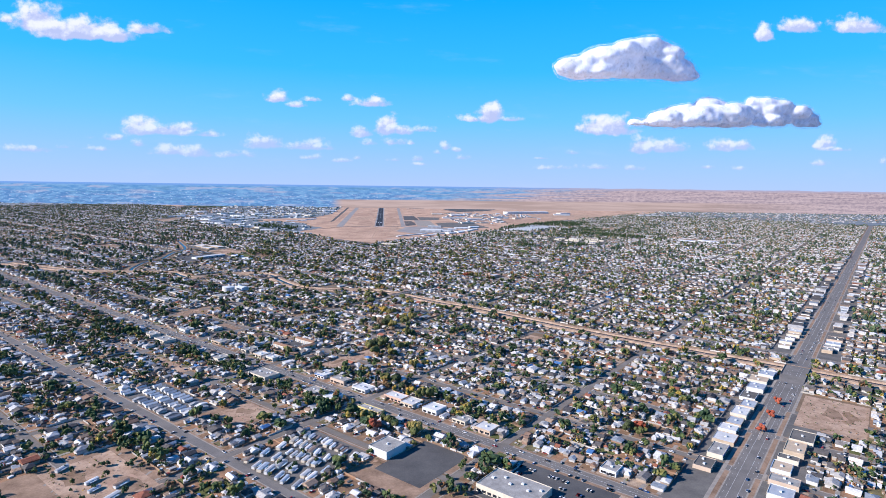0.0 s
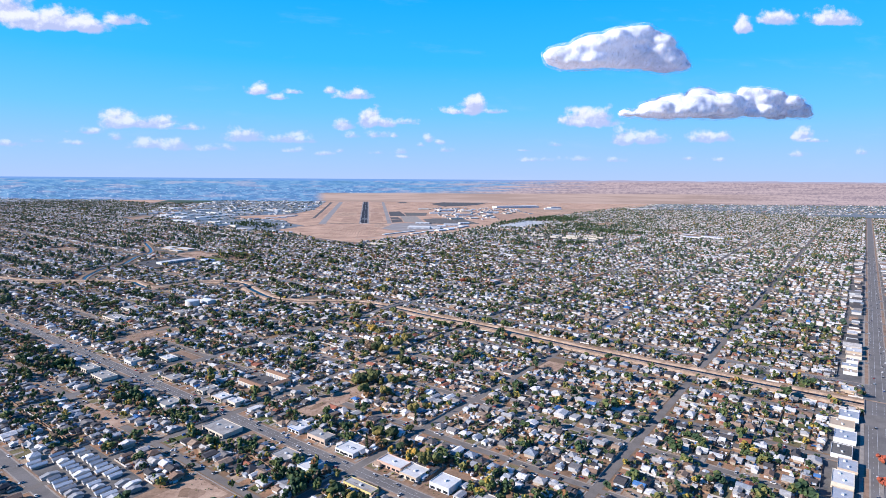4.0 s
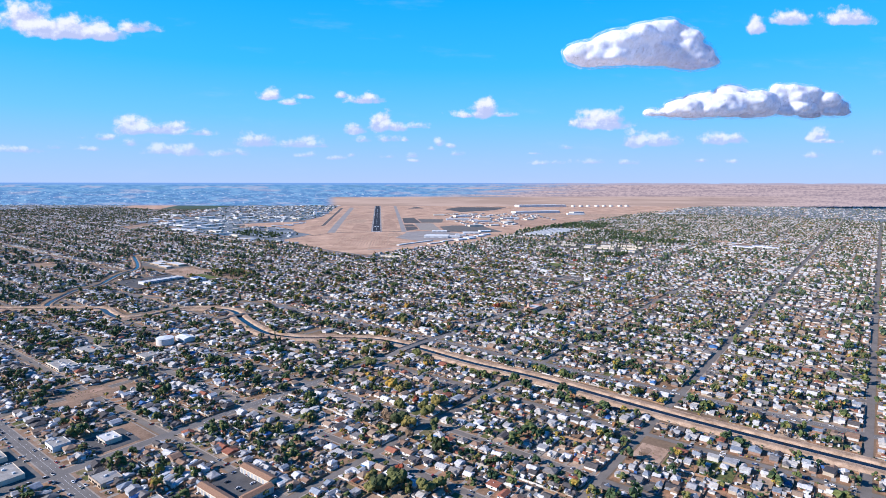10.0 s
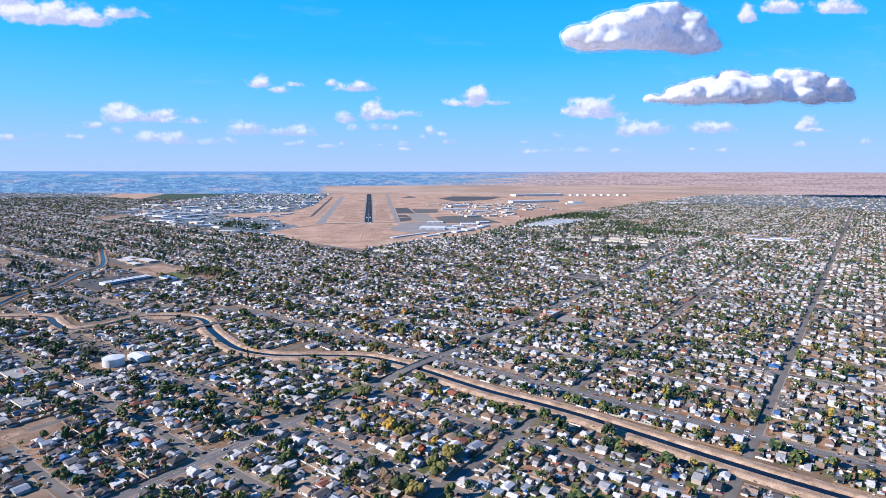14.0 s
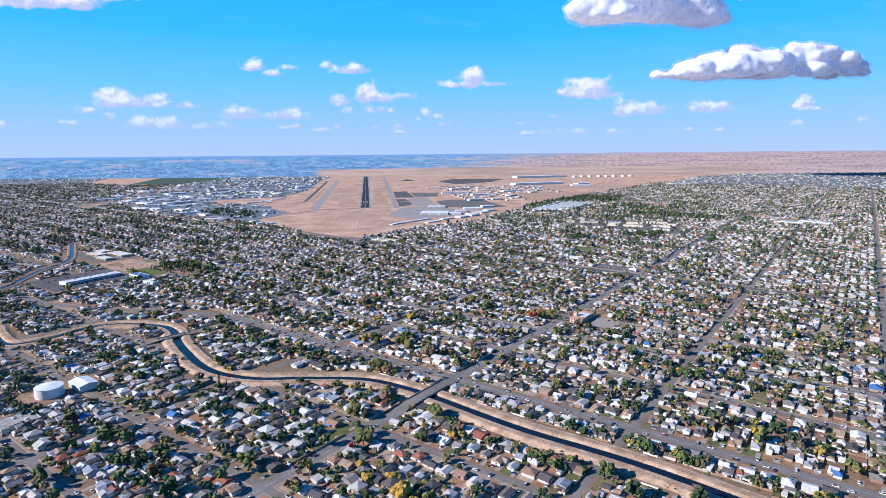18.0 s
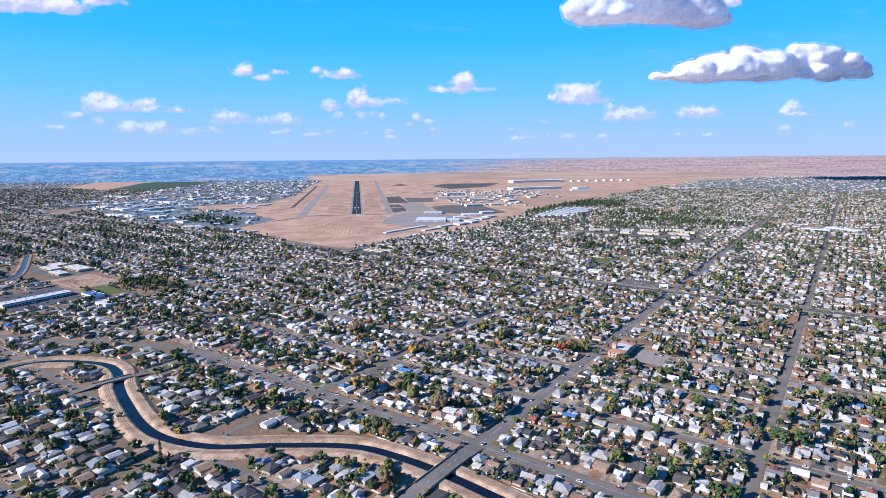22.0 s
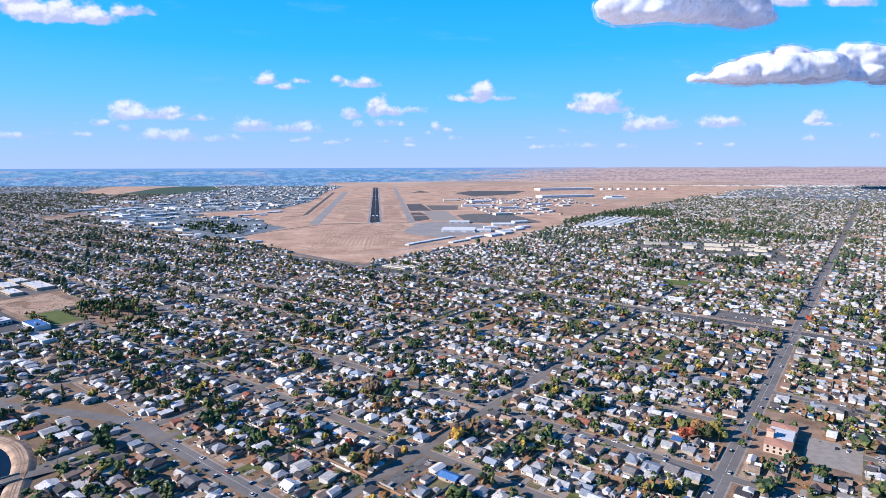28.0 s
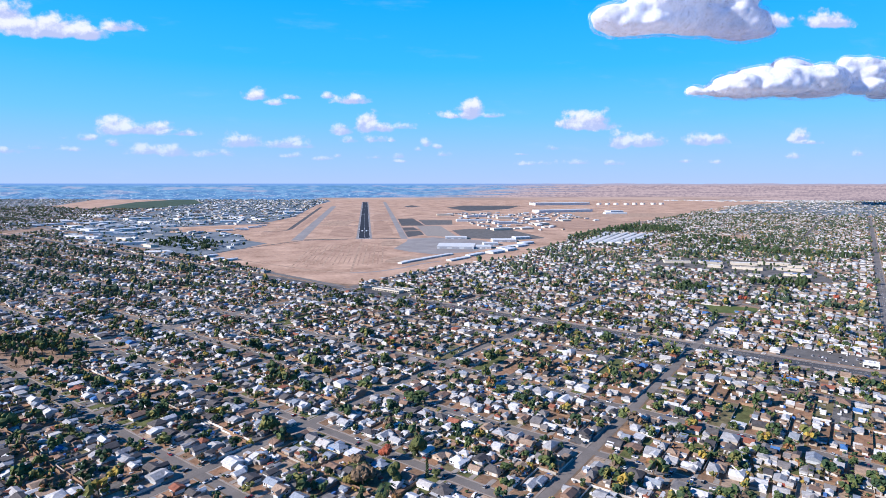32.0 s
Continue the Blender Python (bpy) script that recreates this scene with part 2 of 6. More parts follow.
def material(name, low, high, scale=0.3, rough=0.9, fine=6.0, per="", extra=(), bump=0.0, metal=0.0, gloss=0.5, keep=BASE_SCALE):
    """Two-tone procedural surface: stains at one scale, grain at a finer one. per: 'island' or 'object' picks from colours in extra."""
    m = bpy.data.materials.new(name)
    m.use_nodes = True
    t = m.node_tree
    bsdf = t.nodes["Principled BSDF"]
    bsdf.inputs["Roughness"].default_value, bsdf.inputs["Metallic"].default_value = rough, metal
    bsdf.inputs["Specular IOR Level"].default_value = gloss
    place = t.nodes.new("ShaderNodeNewGeometry")
    big, small = t.nodes.new("ShaderNodeTexNoise"), t.nodes.new("ShaderNodeTexNoise")
    for node, size in ((big, scale), (small, scale * fine)):
        node.inputs["Scale"].default_value, node.inputs["Detail"].default_value, node.inputs["Roughness"].default_value = size, 7, 0.62
        t.links.new(place.outputs["Position"], node.inputs["Vector"])
    both = t.nodes.new("ShaderNodeMath")
    both.operation = "ADD"
    half = t.nodes.new("ShaderNodeMath")
    half.operation, half.inputs[1].default_value = "MULTIPLY", 0.5
    t.links.new(small.outputs[0], half.inputs[0])
    t.links.new(big.outputs[0], both.inputs[0])
    t.links.new(half.outputs[0], both.inputs[1])
    span = t.nodes.new("ShaderNodeMapRange")
    t.links.new(both.outputs[0], span.inputs[0])
    span.inputs[1].default_value, span.inputs[2].default_value = 0.55, 0.95
    mix = t.nodes.new("ShaderNodeMix")
    mix.data_type = "RGBA"
    t.links.new(span.outputs[0], mix.inputs[0])
    if per:
        if per == "cell":  # one tone for all that stands within a few metres
            cells, tone = t.nodes.new("ShaderNodeTexVoronoi"), t.nodes.new("ShaderNodeSeparateColor")
            cells.inputs["Scale"].default_value = 0.16
            t.links.new(place.outputs["Position"], cells.inputs["Vector"])
            t.links.new(cells.outputs["Color"], tone.inputs[0])
            source = tone.outputs[0]
        else:
            source = place.outputs["Random Per Island"] if per == "island" else t.nodes.new("ShaderNodeObjectInfo").outputs["Random"]
        ramp = t.nodes.new("ShaderNodeValToRGB")
        ramp.color_ramp.interpolation = "CONSTANT"
        els = ramp.color_ramp.elements
        for n, (at, colour) in enumerate(extra):
            el = els[n] if n < 2 else els.new(at)
            el.position, el.color = at, (*scaled(colour, keep), 1)
        t.links.new(source, ramp.inputs[0])
        tones = []
        for k in (low, high):
            shade = t.nodes.new("ShaderNodeMix")
            shade.data_type, shade.blend_type = "RGBA", "MULTIPLY"
            shade.inputs[0].default_value = 1
            t.links.new(ramp.outputs[0], shade.inputs[6])
            shade.inputs[7].default_value = (k, k, k, 1)
            tones.append(shade.outputs[2])
        t.links.new(tones[0], mix.inputs[6])
        t.links.new(tones[1], mix.inputs[7])
    else:
        mix.inputs[6].default_value, mix.inputs[7].default_value = (*scaled(low, keep), 1), (*scaled(high, keep), 1)
    t.links.new(mix.outputs[2], bsdf.inputs["Base Color"])
    if bump:
        relief = t.nodes.new("ShaderNodeBump")
        relief.inputs["Strength"].default_value, relief.inputs["Distance"].default_value = bump, 0.2
        t.links.new(both.outputs[0], relief.inputs["Height"])
        t.links.new(relief.outputs[0], bsdf.inputs["Normal"])
    return m


ROOFS = [(0.0, (0.13, 0.12, 0.118)), (0.10, (0.24, 0.225, 0.22)), (0.21, (0.42, 0.42, 0.43)), (0.32, (0.64, 0.64, 0.65)), (0.44, (0.29, 0.19, 0.14)), (0.53, (0.52, 0.50, 0.48)),
         (0.62, (0.095, 0.09, 0.095)), (0.70, (0.37, 0.27, 0.20)), (0.79, (0.30, 0.34, 0.40)), (0.86, (0.70, 0.70, 0.71)), (0.955, (0.33, 0.13, 0.085)), (0.985, (0.08, 0.20, 0.45))]
WALLS = [(0.0, (0.66, 0.64, 0.61)), (0.26, (0.52, 0.44, 0.35)), (0.42, (0.76, 0.75, 0.74)), (0.66, (0.42, 0.33, 0.26)),
         (0.76, (0.54, 0.58, 0.62)), (0.90, (0.36, 0.22, 0.16))]
LEAVES = [(0.0, (0.048, 0.060, 0.026)), (0.18, (0.084, 0.094, 0.034)), (0.38, (0.130, 0.126, 0.042)), (0.55, (0.200, 0.160, 0.048)),
          (0.66, (0.150, 0.104, 0.066)), (0.78, (0.36, 0.225, 0.045)), (0.86, (0.21, 0.115, 0.050)), (0.95, (0.27, 0.075, 0.042))]
YARDS = [(0.0, (0.30, 0.175, 0.105)), (0.30, (0.22, 0.14, 0.088)), (0.52, (0.36, 0.27, 0.195)), (0.68, (0.11, 0.12, 0.045)), (0.80, (0.16, 0.14, 0.075)), (0.92, (0.13, 0.125, 0.12))]
M_ROOF = material("roofing", 0.60, 1.10, 0.4, 0.85, per="island", extra=ROOFS, gloss=0.12)
M_WALL = material("stucco", 0.72, 0.95, 0.3, 0.9, per="island", extra=WALLS)
FAR_LEAVES = [(0.0, (0.034, 0.060, 0.030)), (0.30, (0.058, 0.086, 0.034)), (0.55, (0.098, 0.118, 0.040)), (0.72, (0.155, 0.148, 0.048)), (0.82, (0.125, 0.090, 0.062)), (0.90, (0.30, 0.215, 0.045)), (0.955, (0.20, 0.10, 0.045))]
M_LEAF = material("foliage", 0.65, 1.4, 0.7, 0.8, per="cell", extra=FAR_LEAVES, gloss=0.12, keep=.9)
DARK_LEAVES = [(0.0, (0.040, 0.066, 0.044)), (0.40, (0.060, 0.090, 0.050)), (0.70, (0.095, 0.118, 0.052)), (0.84, (0.150, 0.138, 0.058)), (0.91, (0.13, 0.095, 0.066)), (0.955, (0.27, 0.19, 0.045))]
M_LEAF_FAR = material("distant_foliage", 0.65, 1.4, 0.7, 0.8, per="cell", extra=DARK_LEAVES, gloss=0.12, keep=.9)
M_YARD = material("yards", 0.65, 1.50, 0.14, 0.95, per="island", extra=YARDS, gloss=0.12)
M_EARTH = material("earth", (0.15, 0.105, 0.07), (0.28, 0.195, 0.13), 0.02, 0.95, 14, gloss=0.12)
M_DRY = material("dry_grass", (0.28, 0.175, 0.12), (0.58, 0.395, 0.285), 0.012, 0.95, 9, gloss=0.12, keep=.86)
M_ASPHALT = material("asphalt", (0.15, 0.135, 0.122), (0.24, 0.215, 0.195), 0.05, 0.9, 18, gloss=0.12)
M_RUNWAY = material("runway_asphalt", (0.022, 0.024, 0.032), (0.036, 0.038, 0.046), 0.01, 0.85, 20, gloss=0.12, keep=.86)
M_TAXI = material("taxiway_concrete", (0.22, 0.205, 0.20), (0.31, 0.29, 0.28), 0.02, 0.9, 12, gloss=0.12, keep=.86)
M_WALK = material("pavement_concrete", (0.26, 0.235, 0.21), (0.38, 0.34, 0.30), 0.2, 0.9, 8, gloss=0.12)
M_BANK = material("canal_bank", (0.22, 0.145, 0.095), (0.60, 0.44, 0.32), 0.09, 0.95, 7, gloss=0.12, keep=.76)
M_WATER = material("canal_water", (0.006, 0.012, 0.026), (0.010, 0.018, 0.036), 0.05, 0.16, 8, gloss=0.07)
M_PAINT = material("white_paint", (0.60, 0.60, 0.59), (0.76, 0.76, 0.75), 0.2, 0.6, 6)
M_METAL = material("white_metal", (0.60, 0.62, 0.64), (0.76, 0.77, 0.78), 0.05, 0.5, 10)

M_ROOF_ONE = material("house_roofing", 0.72, 1.24, 0.7, 0.85, per="object", extra=ROOFS, gloss=0.12)
M_WALL_ONE = material("house_stucco", 0.95, 1.15, 0.5, 0.9, per="object", extra=WALLS)
M_LEAF_ONE = material("tree_foliage", 0.7, 1.35, 0.5, 0.8, per="object", extra=LEAVES, gloss=0.12, keep=.9)
M_CONIFER = material("dark_needles", (0.025, 0.045, 0.020), (0.050, 0.075, 0.030), 0.8, 0.8, gloss=0.12, keep=.9)
CARS = [(0.0, (0.75, 0.75, 0.76)), (0.34, (0.35, 0.36, 0.38)), (0.52, (0.03, 0.03, 0.035)), (0.70, (0.16, 0.17, 0.19)), (0.82, (0.30, 0.03, 0.03)), (0.90, (0.04, 0.09, 0.25)), (0.95, (0.45, 0.40, 0.30))]
M_CAR = material("car_paint", 0.95, 1.05, 0.5, 0.25, per="island", extra=CARS)
M_CAR_ONE = material("car_lacquer", 0.95, 1.05, 0.5, 0.25, per="object", extra=CARS)
FENCES = [(0.0, (0.24, 0.15, 0.09)), (0.45, (0.40, 0.37, 0.33)), (0.7, (0.62, 0.60, 0.57)), (0.86, (0.33, 0.20, 0.12))]
M_FENCE = material("fence_boards", 0.8, 1.2, 0.8, 0.9, per="island", extra=FENCES)
M_FENCE_ONE = material("patio_roof", 0.8, 1.15, 0.8, 0.8, per="object", extra=[(0.0, (0.62, 0.63, 0.65)), (0.35, (0.30, 0.22, 0.16)), (0.55, (0.44, 0.43, 0.42)), (0.75, (0.70, 0.69, 0.67)), (0.92, (0.10, 0.24, 0.48))])
M_GLASS = material("window_glass", (0.015, 0.02, 0.03), (0.03, 0.035, 0.045), 1.0, 0.08)
M_TYRE = material("tyre_rubber", (0.012, 0.012, 0.012), (0.025, 0.025, 0.025), 3.0, 0.8)
M_DOOR = material("door_wood", (0.16, 0.09, 0.06), (0.24, 0.14, 0.09), 2.0, 0.6)
M_BRICK = material("brickwork", (0.26, 0.12, 0.08), (0.36, 0.19, 0.13), 3.0, 0.9)
M_BARK = material("bark", (0.10, 0.07, 0.05), (0.16, 0.12, 0.09), 2, 0.95)
M_PARK = material("car_park_asphalt", (0.075, 0.075, 0.08), (0.135, 0.132, 0.13), 0.04, 0.9, 20, gloss=0.12)
M_LAWN = material("lawn", (0.07, 0.10, 0.03), (0.13, 0.15, 0.05), 0.05, 0.95, 14, gloss=0.12, keep=.9)

M_FLAT = material("flat_roof", (0.24, 0.23, 0.225), (0.44, 0.43, 0.41), 0.15, 0.9, 9, gloss=0.12)
M_WHITE_ROOF = material("white_roof", (0.50, 0.50, 0.50), (0.72, 0.72, 0.71), 0.08, 0.7, 10)
M_CREAM = material("cream_stucco", (0.60, 0.53, 0.42), (0.70, 0.63, 0.52), 0.2, 0.9)
M_TAN = material("tan_stucco", (0.44, 0.34, 0.24), (0.54, 0.43, 0.32), 0.2, 0.9)
M_PINK = material("pink_stucco", (0.58, 0.36, 0.27), (0.68, 0.46, 0.36), 0.3, 0.9)
M_YELLOW = material("yellow_stucco", (0.62, 0.50, 0.18), (0.70, 0.58, 0.26), 0.3, 0.9)
M_RED = material("red_sheet", (0.42, 0.04, 0.03), (0.55, 0.07, 0.05), 0.4, 0.5)
M_BLUE = material("blue_sheet", (0.05, 0.13, 0.36), (0.08, 0.19, 0.46), 0.3, 0.5)
M_BROWN = material("brown_shingle", (0.22, 0.12, 0.07), (0.33, 0.19, 0.12), 0.8, 0.9)
M_TILE = material("clay_tile", (0.42, 0.20, 0.13), (0.54, 0.29, 0.20), 0.8, 0.85)
M_DOOR_METAL = material("door_sheet", (0.34, 0.36, 0.40), (0.46, 0.48, 0.52), 0.3, 0.5)
M_RED_LEAF = material("red_foliage", (0.22, 0.035, 0.02), (0.34, 0.08, 0.03), 0.9, 0.8, keep=.9)

M_DIRT = material("bare_dirt", (0.16, 0.10, 0.065), (0.36, 0.245, 0.165), 0.06, 0.95, 7, gloss=0.12)
JUNK = [(0.0, (0.70, 0.70, 0.71)), (0.32, (0.35, 0.34, 0.33)), (0.5, (0.08, 0.08, 0.09)), (0.66, (0.30, 0.20, 0.13)), (0.8, (0.06, 0.16, 0.42)), (0.9, (0.45, 0.42, 0.36)), (0.96, (0.35, 0.07, 0.05))]
M_JUNK = material("yard_things", 0.85, 1.1, 0.6, 0.7, per="island", extra=JUNK)

M_FORECOURT = material("forecourt_asphalt", (0.105, 0.10, 0.097), (0.20, 0.188, 0.175), 0.06, 0.9, 14, gloss=0.12)
TRAILERS = [(0.0, (0.72, 0.73, 0.74)), (0.36, (0.50, 0.51, 0.53)), (0.55, (0.34, 0.35, 0.37)), (0.68, (0.55, 0.50, 0.43)), (0.8, (0.40, 0.46, 0.54)), (0.9, (0.24, 0.18, 0.15))]
M_TRAILER = material("trailer_roofing", 0.8, 1.1, 0.4, 0.7, per="island", extra=TRAILERS, gloss=0.2)
M_TRAILER_ONE = material("trailer_sheet", 0.8, 1.1, 0.4, 0.7, per="object", extra=TRAILERS, gloss=0.2)
M_FIELD = material("green_crop", (0.045, 0.08, 0.055), (0.075, 0.11, 0.075), 0.01, 0.95, 12, gloss=0.12)
# The blue-grey tint is distance haze painted into the ground colour.
M_HAZY_TOWN = material("hazed_suburb_ground", (0.12, 0.15, 0.18), (0.24, 0.27, 0.30), 0.006, 0.95, 9, gloss=0.12)
M_ROADWAY = material("main_road_asphalt", (0.15, 0.14, 0.134), (0.225, 0.21, 0.20), 0.05, 0.9, 16, gloss=0.12)
M_SAND = material("sandy_soil", (0.24, 0.155, 0.105), (0.50, 0.36, 0.265), 0.05, 0.95, 7, gloss=0.12, keep=.86)
M_SOIL = material("block_soil", (0.18, 0.118, 0.08), (0.40, 0.275, 0.195), 0.05, 0.95, 9, gloss=0.12)
M_PEACH = material("peach_stucco", (0.50, 0.39, 0.30), (0.60, 0.47, 0.37), 0.3, 0.9)
M_WORN = material("worn_grass", (0.27, 0.17, 0.12), (0.46, 0.31, 0.225), 0.02, 0.95, 9, gloss=0.12, keep=.86)

# ---- plan ----
K = 0.84  # metres to a unit of the plan
TURN = radians(43.7)
NORTH, EAST = Vector((math.sin(TURN), math.cos(TURN))), Vector((math.cos(TURN), -math.sin(TURN)))
NW = -TURN  # turn of a thing that stands along the street grid


def P(x, y, z=0.0):
    return (x * K, y * K, z)


def G(u, v, z=0.0):
    """A place from the street grid's own coordinates: u northwards, v eastwards."""
    return ((u * NORTH.x + v * EAST.x) * K, (u * NORTH.y + v * EAST.y) * K, z)


def link_mesh(name, verts, faces, mats, index=None, smooth=False, parent=None):
    me = bpy.data.meshes.new(name)
    me.from_pydata([tuple(v) for v in verts], [], [tuple(f) for f in faces])
    for m in mats:
        me.materials.append(m)
    if index is not None:
        me.polygons.foreach_set("material_index", index)
    if smooth:
        me.polygons.foreach_set("use_smooth", [True] * len(me.polygons))
    me.update()
    ob = new(name, me)
    ob.parent = parent
    return ob


def loft(name, line, profile, mats, index=None):
    """A band along a line of (x, y): profile holds (offset to the left, height) from one side to the other."""
    pts = [Vector(p[:2]) for p in line]
    n, verts, faces = len(profile), [], []
    for k, p in enumerate(pts):
        d = (pts[min(k + 1, len(pts) - 1)] - pts[max(k - 1, 0)]).normalized()
        s = Vector((-d.y, d.x))
        verts += [(*(p + s * off), z) for off, z in profile]
    for k in range(len(pts) - 1):
        faces += [(k * n + j + 1, k * n + j, (k + 1) * n + j, (k + 1) * n + j + 1) for j in range(n - 1)]
    return link_mesh(name, verts, faces, mats, index * (len(pts) - 1) if index else None)


def ribbon(name, line, width, z, mat):
    return loft(name, line, [(width / 2, z), (-width / 2, z)], [mat])


def sheet(name, ring, z, mat):
    return link_mesh(name, [(p[0], p[1], z) for p in ring], [tuple(range(len(ring)))], [mat])


def curve_line(points, step=10.0):
    """A smooth line through the given points (Catmull-Rom)."""
    p = [Vector(q[:2]) for q in points]
    p = [p[0] * 2 - p[1]] + p + [p[-1] * 2 - p[-2]]
    out = []
    for a, b, c, d in zip(p, p[1:], p[2:], p[3:]):
        n = max(1, int((c - b).length / step))
        for k in range(n):
            t = k / n
            out.append(0.5 * ((2 * b) + (c - a) * t + (2 * a - 5 * b + 4 * c - d) * t * t + (3 * b - a - 3 * c + d) * t ** 3))
    return out + [p[-2]]


def scatter(name, templates, picks, rows, mats):
    """Joins many copies of small templates into one mesh. rows: x, y, z, turn, sx, sy, sz."""
    V, totals, loops, index = [], [], [], []
    base = 0
    rows, picks = np.asarray(rows, float), np.asarray(picks)
    for k, (tv, tf, ti) in enumerate(templates):
        r = rows[picks == k]
        if not len(r):
            continue
        tv = np.asarray(tv, float)
        p = tv[None] * r[:, None, 4:7]
        c, s = np.cos(r[:, 3])[:, None], np.sin(r[:, 3])[:, None]
        q = np.stack([p[..., 0] * c - p[..., 1] * s, p[..., 0] * s + p[..., 1] * c, p[..., 2]], -1) + r[:, None, :3]
        V.append(q.reshape(-1, 3))
        flat = np.array([i for f in tf for i in f])
        n = len(r)
        loops.append((flat[None] + base + len(tv) * np.arange(n)[:, None]).ravel())
        totals.append(np.tile(np.array([len(f) for f in tf]), n))
        index.append(np.tile(np.asarray(ti), n))
        base += len(tv) * n
    V, loops, totals, index = np.concatenate(V), np.concatenate(loops), np.concatenate(totals), np.concatenate(index)
    starts = np.concatenate([[0], np.cumsum(totals)[:-1]])
    me = bpy.data.meshes.new(name)
    me.vertices.add(len(V))
    me.vertices.foreach_set("co", V.ravel())
    me.loops.add(len(loops))
    me.loops.foreach_set("vertex_index", loops.astype(np.int32))
    me.polygons.add(len(totals))
    me.polygons.foreach_set("loop_start", starts.astype(np.int32))
    me.polygons.foreach_set("material_index", index.astype(np.int32))
    for m in mats:
        me.materials.append(m)
    me.update(calc_edges=True)
    me.shade_flat()
    return new(name, me)


def box(x0, y0, z0, x1, y1, z1, base=0):
    """Corners and faces of a box, without its underside."""
    v = [(x0, y0, z0), (x1, y0, z0), (x1, y1, z0), (x0, y1, z0), (x0, y0, z1), (x1, y0, z1), (x1, y1, z1), (x0, y1, z1)]
    f = [(0, 1, 5, 4), (1, 2, 6, 5), (2, 3, 7, 6), (3, 0, 4, 7), (4, 5, 6, 7)]
    return v, [tuple(i + base for i in q) for q in f]


def boxes(name, rows, mat, parent=None):
    """One mesh of several boxes (x0, y0, z0, x1, y1, z1)."""
    v, f = [], []
    for row in rows:
        bv, bf = box(*row, base=len(v))
        v, f = v + bv, f + bf
    return link_mesh(name, v, f, [mat], parent=parent)


def empty(name, m, label, category, group=""):
    ob = new(name)
    ob.matrix_world = m
    return tagged(ob, label, category, group)


def at(place, turn=0.0, z=0.0):
    return Matrix.Translation((place[0], place[1], z)) @ Matrix.Rotation(turn, 4, "Z")


rng = np.random.default_rng(7)


def in_ring(x, y, ring):
    inside = False
    for (x0, y0), (x1, y1) in zip(ring, ring[1:] + ring[:1]):
        if (y0 > y) != (y1 > y) and x < (x1 - x0) * (y - y0) / (y1 - y0) + x0:
            inside = not inside
    return inside


# ---- ground, roads, canal ----
tagged(sheet("ground", [P(-16000, -9000), P(16000, -9000), P(16000, 26000), P(-16000, 26000)], 0, M_EARTH), "bare tan earth and dry soil under the town", "ground", kind="structure")
AIRFIELD = [P(x, y)[:2] for x, y in ((-20, -935), (70, -845), (225, -690), (335, -640), (455, -540), (570, -350), (735, -160), (795, -5), (1243, 482), (1730, 936), (2352, 1606), (3128, 2358), (4000, 2800), (4300, 7000), (-900, 7000),
                                     (-330, 3541), (-404, 2745), (-411, 1272), (-512, 751), (-662, 706), (-881, 583), (-800, 330), (-709, 365), (-591, 347), (-477, 186), (-430, 0), (-335, -115), (-395, -270), (-450, -400), (-385, -530), (-225, -735), (-103, -890))]
# Industry between the field and the road on its left.
WORKS = [P(x, y)[:2] for x, y in ((-38, -955), (-359, -615), (-679, -315), (-1057, 60), (-1232, 360), (-1501, 670), (-1600, 4500), (0, 4500), (0, -955))]
# Places beyond the street grid that hold no rows of houses.
OPEN_LAND = [[P(x, y)[:2] for x, y in ring] for ring in (
    ((745, -275), (890, -300), (1200, 50), (1005, 110)), ((720, -650), (905, -615), (1175, -770), (1030, -1060), (850, -870)), ((1393, -25), (1550, -49), (1400, -241), (1349, -131)),
    ((975, -357), (1045, -240), (1120, -250), (1004, -385)), ((737, -350), (795, -405), (756, -495), (695, -425)), ((600, -1200), (690, -1250), (690, -1295), (595, -1275)),
    ((-1389, 235), (-1319, 456), (-1423, 665), (-1535, 489)), ((-2444, 2625), (-1981, 2250), (-1569, 2244), (-1411, 3125), (-1879, 4437), (-2805, 4435)))]
tagged(sheet("airfield_ground", AIRFIELD, 0.17, M_DRY), "dry tan grass airfield with worn earth patches", "ground", kind="structure")
tagged(sheet("dry_plain", [P(2300, 1500), P(16000, 200), P(16000, 26000), P(1200, 26000), P(1200, 5000)], 0.025, M_DRY), "dry tan rangeland beyond the town", "ground", kind="structure")
# Both suburb sheets carry the painted haze tint.
tagged(sheet("far_suburb", [P(-9000, 300), P(-1501, 560), P(-1057, 60), P(-679, -315), P(-420, -560), P(-300, -300), P(-200, 7000), P(-9000, 7000)], 0.03, M_HAZY_TOWN), "wooded suburb and fields far beyond the canal, tinted blue for haze", "ground", kind="structure")
tagged(sheet("far_suburb", [P(1700, 950), P(2400, 1500), P(5200, 4700), P(9000, 4700), P(9000, 300), P(2000, 300)], 0.035, M_HAZY_TOWN), "suburb that stretches towards the dry hills, tinted blue for haze", "ground", kind="structure")
EW = [-2930, -2820, -2710, -2600, -2490, -2380, -2267, -2155, -2063, -1952, -1840, -1740, -1610, -1455, -1330, -1218, -1115, -1005, -850, -737]
EW += list(range(-627, 2700, 110))
NS = list(range(-3960, 600, 220)) + [660, 915, 1100, 1333, 1550, 1770, 1985, 2195, 2416] + list(range(2630, 4700, 220))
WIDE = {-2063: 15.5, -2267: 11, -1455: 11.5, -737: 24}
WIDE_NS = {2416: 27, 1550: 13, 660: 12}


